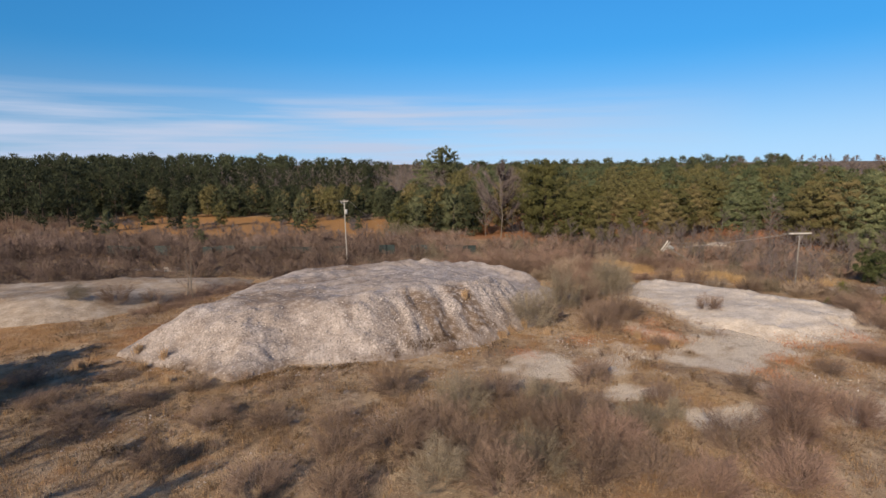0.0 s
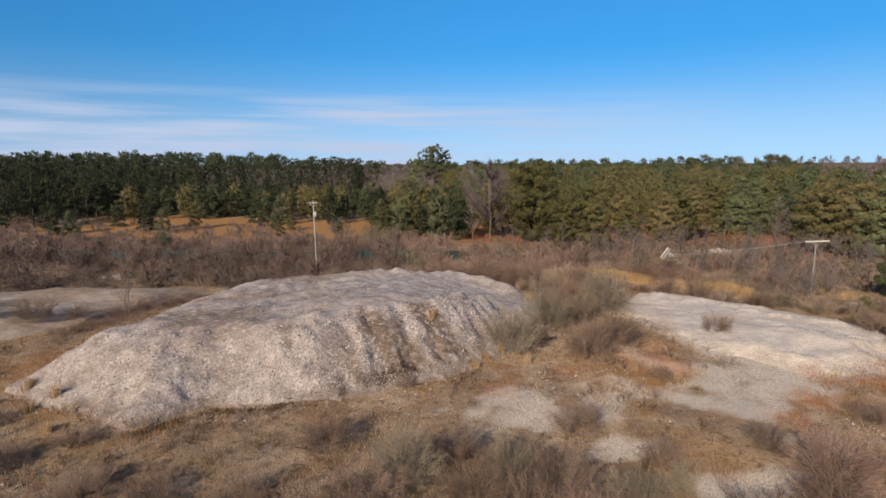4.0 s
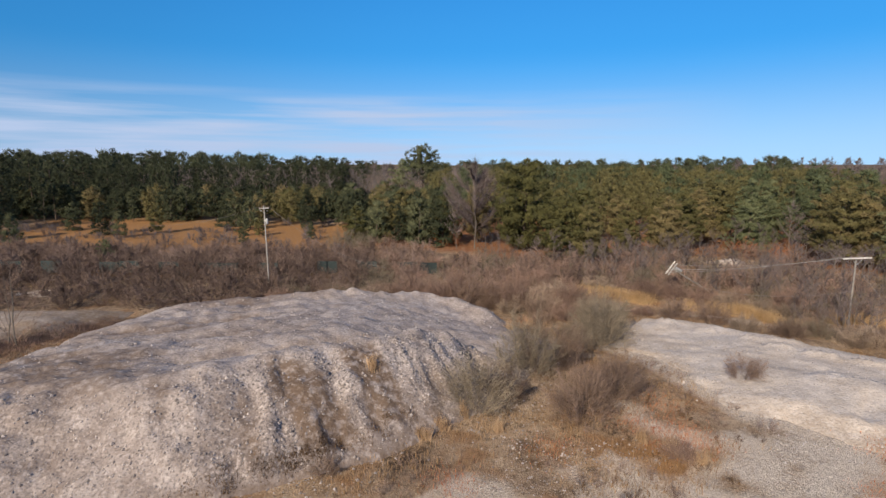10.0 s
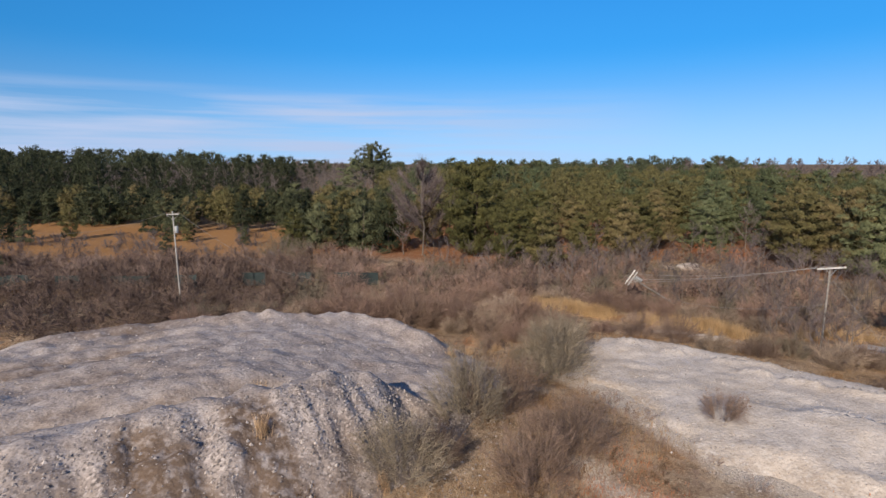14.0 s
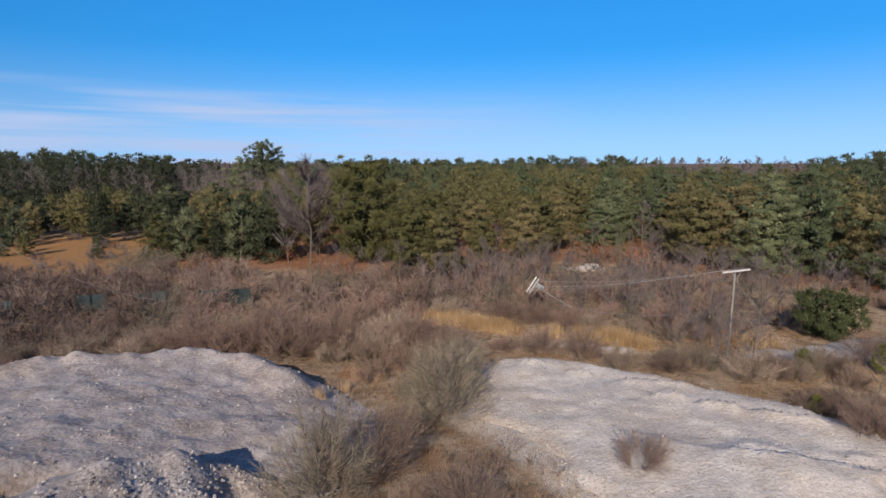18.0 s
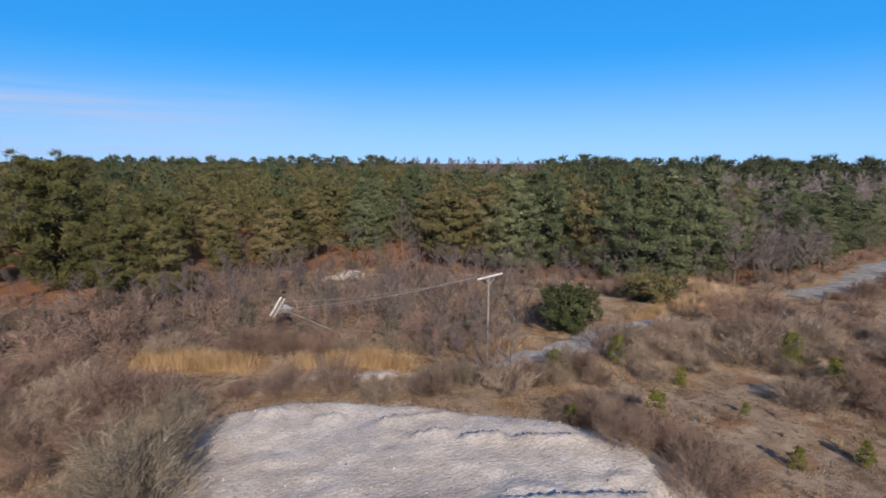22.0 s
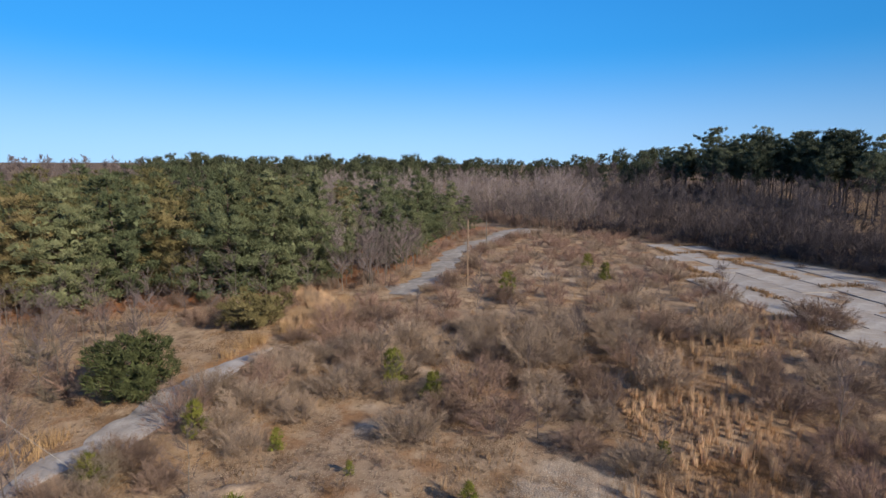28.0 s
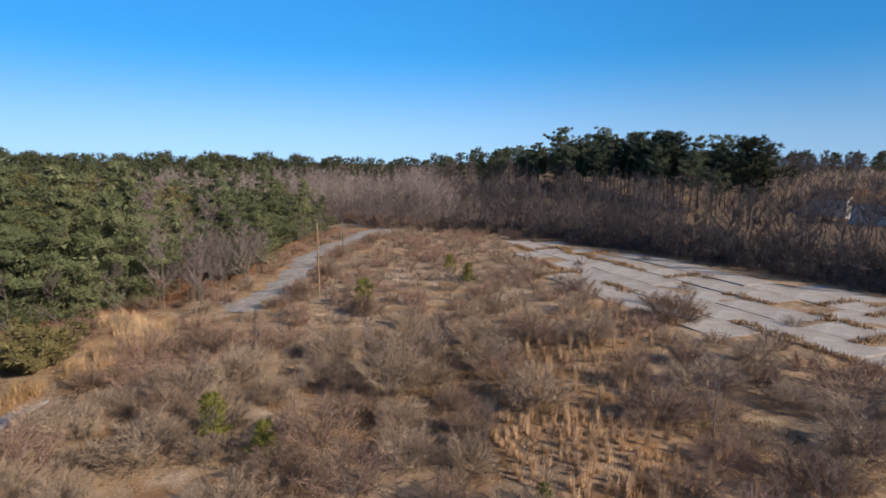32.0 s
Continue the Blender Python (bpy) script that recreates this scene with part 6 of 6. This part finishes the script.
dead = spread_points(1500, (-40, 20, 84, 74), lambda x, y: (inside(x, y, MAIN_MOUND) < -0.3) & (inside(x, y, WHITE_MOUND) < -0.5) & (inside(x, y, LEFT_MOUND) < 0) & road_clear(x, y, 2.0) & (fractal(x, y, 4, 3, 96) > 0.12) & ~on_gravel(x, y), 0.3, RNG, 4)
reed_bed("dead_weeds", dead, 60000, 0.08, 0.34, WEED_DARK, "low dark brown dead weeds in patches", 36, 0.03)

SCRUB = [shrub_meshes(330 + i, 1.5, 2.6, 5, 300, TWIG_BROWN, TWIG_BROWN, fine=0.03, reach=(0.3, 0.6)) for i in range(4)]
low_scrub = spread_points(950, (-38, 21, 90, 62), lambda x, y: (inside(x, y, MAIN_MOUND) < 0) & (inside(x, y, WHITE_MOUND) < -0.5) & (inside(x, y, LEFT_MOUND) < 0) & road_clear(x, y, 2.0) & (fractal(x, y, 7, 3, 92) > 0.06) & ~on_gravel(x, y), 0.7, RNG)
joined("low_scrub", SCRUB, spots_of(low_scrub[0::2], 0.18, 0.6, RNG), [WEED_DARK, WEED_DARK], "low dark brown scrub over the open ground", "scrub", 21)
joined("low_scrub", SCRUB, spots_of(low_scrub[1::2], 0.18, 0.65, RNG), [TWIG_BROWN, TWIG_BROWN], "low grey-brown scrub over the open ground", "scrub", 22)

rusty = np.array([(20, 50.6), (19.9, 47.4), (20.4, 45.8), (17.4, 48.0), (18.6, 46.2), (27, 41), (33, 43.6), (30, 44.6), (15.5, 73), (-25, 57), (-25.6, 61), (-24.4, 53), (24, 38), (36, 45.4), (6.6, 42.4), (12, 45.5)])
reed_bed("rusty_weeds", rusty, 9000, 0.06, 0.3, LEAF_RUST, "low patches of rust-coloured dead weeds", 37, 0.035, 0.85)

dip = np.array([(-32.2, 56.5), (-31.2, 58.6), (-30.6, 61), (-29.9, 63.5), (-28.9, 66.5), (-27.9, 70), (-26.6, 72.6)])
q = RNG.uniform(0, 6, 260)
dip = np.c_[np.interp(q, range(7), dip[:, 0]), np.interp(q, range(7), dip[:, 1])] + RNG.normal(0, 0.7, (260, 2))
reed_bed("brown_weeds", dip, 16000, 0.1, 0.4, TWIG_RED, "dense low reddish-brown weeds in the dip", 38, 0.04, 0.4)
foot = np.array([(-14.6, 36.6), (-12, 39.2), (-8.8, 39.8), (-3, 42.8), (1, 45.3), (5.8, 48.8)])
q = RNG.uniform(0, 5, 160)
foot = np.c_[np.interp(q, range(6), foot[:, 0]), np.interp(q, range(6), foot[:, 1]) - np.abs(RNG.normal(0, 0.5, 160))]
reed_bed("dark_weeds", foot, 9000, 0.06, 0.25, WEED_DARK, "dark dead weeds along the foot of the mound", 39, 0.035, 0.2)


def stones(name, outline, keep, count, label, seed, lo=0.04, hi=0.16):
    rng = np.random.default_rng(seed)
    pts = np.array(outline)
    box = (*pts.min(0), *pts.max(0))
    p = np.c_[rng.uniform(box[0], box[2], count * 3), rng.uniform(box[1], box[3], count * 3)]
    p = p[(inside(p[:, 0], p[:, 1], outline) > -2.6)][:count]
    p = p[rng.uniform(0, 1, len(p)) < keep(p[:, 0], p[:, 1])]
    z = surface_z(p[:, 0], p[:, 1])
    s = Soup()
    oct_v = np.array([(1, 0, 0), (-1, 0, 0), (0, 1, 0), (0, -1, 0), (0, 0, 1), (0, 0, -1)], float)
    oct_f = np.array([(0, 2, 4), (2, 1, 4), (1, 3, 4), (3, 0, 4), (2, 0, 5), (1, 2, 5), (3, 1, 5), (0, 3, 5)])
    r = lo + (hi - lo) * rng.uniform(0, 1, len(p)) ** 3
    v = oct_v[None] * rng.uniform(0.6, 1.2, (len(p), 6, 1)) * r[:, None, None]
    v += np.c_[p, z][:, None]
    f = oct_f[None] + 6 * np.arange(len(p))[:, None, None]
    s.add(v.reshape(-1, 3), f.reshape(-1, 3))
    stuff(name, s.mesh(name, STONE), label, "stones")


stones("stones", MAIN_MOUND, lambda x, y: np.maximum(0.07 + 0.78 * front_face(x, y) * (1 - 0.5 * smooth(-5, -9, x)), 0.55 * smooth(-2.6, 0.4, inside(x, y, MAIN_MOUND) + fractal(x, y, 3, 3, 47)) * smooth(1.5, 0.4, inside(x, y, MAIN_MOUND))) * (1 - 0.85 * main_masks(x, y)[1]), 64000, "loose pale stones over the gravel mound", 41, 0.03, 0.12)
stones("stones", WHITE_MOUND, lambda x, y: (0.2 + 0.8 * smooth(2.5, 0, inside(x, y, WHITE_MOUND))) * smooth(-2.6, 0, inside(x, y, WHITE_MOUND)), 5000, "loose white stones over the low mound", 42, 0.03, 0.1)

FOREGROUND = [(-28, 24), (40, 24), (44, 44), (38, 46), (29, 44), (24, 49), (21, 60), (15, 60), (5, 49), (-3, 43), (-15, 36)]
stones("pebbles", FOREGROUND, lambda x, y: smooth(-0.05, 0.3, fractal(x, y, 5, 3, 99) + 0.15 * smooth(-3, 0, inside(x, y, WHITE_MOUND))), 26000, "scattered pale pebbles on bare ground", 43, 0.025, 0.09)


def tube_mesh(name, pts, radii, mat, sides=8):
    s = Soup()
    s.tube(pts, radii, sides)
    return s.mesh(name, mat, soft=True)


def beam_mesh(name, size, mat, bevel=0.012):
    bm = bmesh.new()
    bmesh.ops.create_cube(bm, size=1.0)
    bmesh.ops.scale(bm, vec=size, verts=bm.verts)
    bmesh.ops.bevel(bm, geom=bm.edges, offset=bevel, segments=1, affect="EDGES")
    me = bpy.data.meshes.new(name)
    bm.to_mesh(me)
    bm.free()
    me.materials.append(mat)
    return me


WOOD_ARM = material("grey_arm_wood", (0.36, 0.335, 0.305), (0.54, 0.51, 0.47), scale=2, bump=0.4, fine=12)


def utility_pole(x, y, top, mat, label, arms=(), lean=(0, 0), heading=0, extra=True):
    """Round pole with cross-arms, braces and insulators; returns the pole and its wire points."""
    z = ground_z(x, y)
    ob = thing("utility_pole", label, "utility pole", "old utility line")
    ob.matrix_basis = pose(x, y, z, lean[0], lean[1], 0)
    h = top - z
    part("pole", tube_mesh("pole", [(0, 0, -0.3), (0, 0, h * 0.5), (0, 0, h)], [0.1, 0.085, 0.07], mat), ob)
    c, s = math.cos(radians(heading)), math.sin(radians(heading))
    ends = []
    for drop, length in arms:
        arm = part("crossarm", beam_mesh("crossarm", (length, 0.11, 0.14), WOOD_ARM), ob)
        arm.matrix_basis = pose(0.13 * s, -0.13 * c, h - drop, 0, 0, heading)
        for sign in (-1, 1):
            brace = part("brace", tube_mesh("brace", [(0.0, 0, -0.65), (sign * 0.6, 0, -0.05)], [0.018, 0.018], METAL_GREY, 5), ob)
            brace.matrix_basis = pose(0.13 * s, -0.13 * c, h - drop, 0, 0, heading)
        for u in (-0.46, -0.2, 0.2, 0.46):
            k = u * length
            ins = part("insulator", tube_mesh("insulator", [(0, 0, 0.06), (0, 0, 0.12), (0, 0, 0.16), (0, 0, 0.22)], [0.025, 0.06, 0.035, 0.05], PORCELAIN, 8), arm)
            ins.matrix_basis = pose(k, 0, 0)
            ends.append(ob.matrix_basis @ Vector((k * c + 0.13 * s, k * s - 0.13 * c, h - drop + 0.2)))
    return ob, ends


_, wires_t = utility_pole(45.4, 68.3, 6.9, WOOD_POLE, "weathered grey pole with one wooden crossarm", ((0.1, 3.1),), heading=9)
p_l, wires_l = utility_pole(40.3, 83.0, ground_z(40.3, 83.0) + 7.3, WOOD_POLE, "half-fallen leaning pole with two crossarms and a transformer", ((0.3, 1.85), (0.65, 1.85)), lean=(0, -59), heading=-8)
part("transformer", tube_mesh("transformer", [(0.28, 0, 5.5), (0.28, 0, 5.55), (0.28, 0, 6.3), (0.28, 0, 6.37)], [0.16, 0.2, 0.2, 0.1], METAL_GREY, 12), p_l)
p_1, wires_1 = utility_pole(-15.6, 86.8, 10.4, WOOD_PALE, "tall pale utility pole with small top crossarm", ((0.3, 1.2),), lean=(0, -0.8), heading=15)
part("transformer", tube_mesh("transformer", [(0.26, 0, 8.6), (0.26, 0, 8.65), (0.26, 0, 9.3), (0.26, 0, 9.36)], [0.12, 0.18, 0.18, 0.08], METAL_GREY, 12), p_1)
utility_pole(95.2, 53.5, 8.6, WOOD_TAN, "plain tan wooden utility pole", ())
utility_pole(124.8, 55.4, 5.6, BARK, "plain dark leaning wooden utility pole", (), lean=(0, -3))


def wire(a, b, sag, label):
    s = np.linspace(0, 1, 24)[:, None]
    pts = np.array(a) * (1 - s) + np.array(b) * s - np.array([[0, 0, 1.0]]) * (4 * sag * s * (1 - s))
    me = tube_mesh("cable", pts, np.full(24, 0.014), WIRE, 4)
    tagged(new("cable", me), label, "cable", "old utility line")


for n in range(3):
    wire(wires_t[n], wires_l[n], 0.35 + 0.1 * n, "slack overhead wire between two old poles")
wire((45.5, 68.3, 3.6), (37, 84, 0.9), 1.0, "slack overhead wire between two old poles")
wire((45.5, 68.3, 6.0), (48.5, 64.5, 0.0), 0.0, "taut guy wire from pole to ground")
wire(wires_1[0], (-38, 100, 6.5), 0.8, "thin overhead wire behind the gravel bank")
wire(wires_1[3], (-1, 92, 1.4), 1.4, "fallen slack wire from the tall pole")


def yard_slabs():
    """Old concrete yard in long slabs with overgrown joints."""
    ux, uy = np.array([-0.94, -0.34]), np.array([0.34, -0.94])
    o = np.array([140.0, 26.0])
    base = tagged(new("yard"), "cracked grey concrete yard with weeds in joints", "yard", kind="structure")
    weeds = []
    for i in range(12):
        for j in range(-7, 9):
            for half in (0, 1):
                c = o + ux * ((i + 0.25 + 0.5 * half) * 10.0 + 2.5 * (j % 2)) + uy * (j + 0.5) * 5.2
                if float(inside(np.array([c[0]]), np.array([c[1]]), YARD)[0]) < 0.2 or RNG.uniform() < 0.03 + 0.12 * (float(inside(np.array([c[0]]), np.array([c[1]]), YARD)[0]) < 3.0):
                    continue
                bm = bmesh.new()
                g = RNG.uniform(0.0, 0.03, 8)
                a, d = 2.5, 2.6 - (0.08 if j % 2 else 0.01)
                rim = [ux * (-a + g[0]) + uy * (-d + g[1]), uy * (-d + g[2] * 2), ux * (a - g[3]) + uy * (-d + g[4]), ux * (a - g[5]) + uy * (d - g[6]), uy * (d - g[7] * 2), ux * (-a + g[1]) + uy * (d - g[0])]
                top = [bm.verts.new((q[0], q[1], 0.06)) for q in rim]
                low = [bm.verts.new((q[0], q[1], -0.4)) for q in rim]
                bm.faces.new(top)
                for k in range(6):
                    bm.faces.new((top[k], low[k], low[(k + 1) % 6], top[(k + 1) % 6]))
                bmesh.ops.recalc_face_normals(bm, faces=bm.faces)
                me = bpy.data.meshes.new("slab")
                bm.to_mesh(me)
                bm.free()
                me.materials.append(CONCRETE)
                ob = part("slab", me, base)
                ob.matrix_basis = pose(c[0], c[1], ground_z(c[0], c[1]) + RNG.uniform(0, 0.02), RNG.uniform(-0.25, 0.25), RNG.uniform(-0.25, 0.25), 0)
                if RNG.uniform() < (0.5 if j % 2 else 0.08):
                    for q in np.linspace(-2.5, 2.5, 6):
                        weeds.append(c + ux * q + uy * (-2.6 + RNG.normal(0, 0.4)))
                if RNG.uniform() < 0.12:
                    for q in np.linspace(-2.6, 2.6, 5):
                        weeds.append(c - ux * 2.5 + uy * q)
    return np.array(weeds)


weeds = yard_slabs()
# low brush along the far track
for k, q in enumerate(np.linspace(0.3, len(TRACK_LINE) - 2.2, 13)):
    i = int(q)
    (ax, ay), (bx, by) = TRACK_LINE[i], TRACK_LINE[i + 1]
    bush(("field pink", "red", "field brown")[k % 3], ax + (bx - ax) * (q - i) + 0.8 * math.sin(5 * k), ay + (by - ay) * (q - i) - 3.0 - 0.8 * (k % 3), 0.75 + 0.2 * (k % 3), 1.0, "brush along the far track")


POST_GREEN = material("green_post_paint", (0.04, 0.06, 0.058), (0.09, 0.11, 0.105), rough=0.6, scale=4)


def green_fence():
    """Long low fence with green mesh panels behind the brush."""
    ob = thing("mesh_fence", "long low fence with teal-green mesh panels", "fence")
    a, c = np.array([-62.0, 99.0]), np.array([6.0, 97.0])
    n = 23
    for k in range(n):
        p, q = a + (c - a) * k / n, a + (c - a) * (k + 1) / n
        z0, z1 = ground_z(*p), ground_z(*q)
        post = part("post", tube_mesh("post", [(0, 0, -0.2), (0, 0, 1.9)], [0.03, 0.03], POST_GREEN, 6), ob)
        post.matrix_basis = pose(p[0], p[1], z0)
        if RNG.uniform() < 0.6:
            h = RNG.uniform(1.5, 1.95)
            panel = part("panel", beam_mesh("panel", (float(np.hypot(*(q - p))) - 0.12, 0.03, h), GREEN_MESH, 0.004), ob)
            m = (p + q) / 2
            panel.matrix_basis = pose(m[0], m[1], (z0 + z1) / 2 + h / 2 + 0.1, 0, 0, math.degrees(math.atan2(q[1] - p[1], q[0] - p[0])))


green_fence()


def far_house(x, y, size, heading, wall, roof, label):
    ob = thing("house", label, "house")
    ob.matrix_basis = pose(x, y, ground_z(x, y), 0, 0, heading)
    w, d, h = size
    bm = bmesh.new()
    v = [bm.verts.new(p) for p in ((-w, -d, -1), (w, -d, -1), (w, d, -1), (-w, d, -1), (-w, -d, h), (w, -d, h), (w, d, h), (-w, d, h), (-w, 0, h + d * 0.7), (w, 0, h + d * 0.7))]
    for f in ((0, 1, 5, 4), (2, 3, 7, 6), (1, 2, 6, 9, 5), (3, 0, 4, 8, 7), (0, 3, 2, 1)):
        bm.faces.new([v[i] for i in f])
    bmesh.ops.recalc_face_normals(bm, faces=bm.faces)
    me = bpy.data.meshes.new("wall")
    bm.to_mesh(me)
    bm.free()
    me.materials.append(wall)
    part("wall", me, ob)
    run = math.hypot(d + 0.4, (d + 0.4) * 0.7)
    for s in (-1, 1):
        slab = part("roof", beam_mesh("roof", (2 * w + 0.8, run, 0.15), roof), ob)
        slab.matrix_basis = pose(0, s * (d + 0.4) / 2, h + d * 0.7 - (d + 0.4) * 0.35 + 0.1, -s * 35, 0, 0)
    for k in (-0.5, 0.0, 0.5):
        for s in (-1, 1):
            win = part("window", beam_mesh("window", (1.0, 0.08, 1.3), DARK_GLASS), ob)
            win.matrix_basis = pose(k * w * 1.2, s * (d + 0.03), h * 0.55)
            frame_top = part("window_frame", beam_mesh("window_frame", (1.3, 0.06, 0.15), PAINT_WHITE), win)
            frame_top.matrix_basis = pose(0, s * 0.02, 0.74)


far_house(172, -78, (7, 4.5, 5.5), 40, PAINT_WHITE, ROOF_ORANGE, "white house with rust-brown roof behind bare trees")
far_house(196, -82, (6, 4, 5), 20, PAINT_WHITE, ROOF_ORANGE, "white house with rust-brown roof behind bare trees")

reed_bed("joint_weeds", weeds, 16000, 0.1, 0.7, STRAW_DULL, "brown weeds in the joints of old concrete", 34, 0.09)
yard_brush = [(88, 22.5, 1.0), (94, 23.5, 0.7), (86, 18, 1.1), (91, 14, 0.9), (93, 16, 1.2), (100, 9, 0.8), (106, 3, 0.7), (110, 20, 0.8), (116, 18, 0.6), (84, 6, 0.8), (120, 6, 0.7)]
for x, y, s in yard_brush:
    bush("brown", x, y, s, 0.8, "brush on the concrete yard")

tufts = np.concatenate([np.array([[x, y]]) + RNG.normal(0, 0.12, (6, 2)) for x, y in ((0.9, 54.1), (6.3, 47.6), (5.3, 46.5), (2.2, 49.5), (7.5, 49.0), (18.5, 45.5), (17.2, 46.2), (19.5, 44.0), (9.5, 47.5), (-22, 41), (-23.5, 40), (-25, 42.5), (-28, 40), (-20, 37), (12.5, 66.5), (14.5, 69.5), (17, 70.5), (15.5, 72))])
reed_bed("grass_tufts", tufts, 3600, 0.3, 0.95, STRAW_TAN, "small tufts of orange dry grass on gravel", 35, 0.03, 0.12)
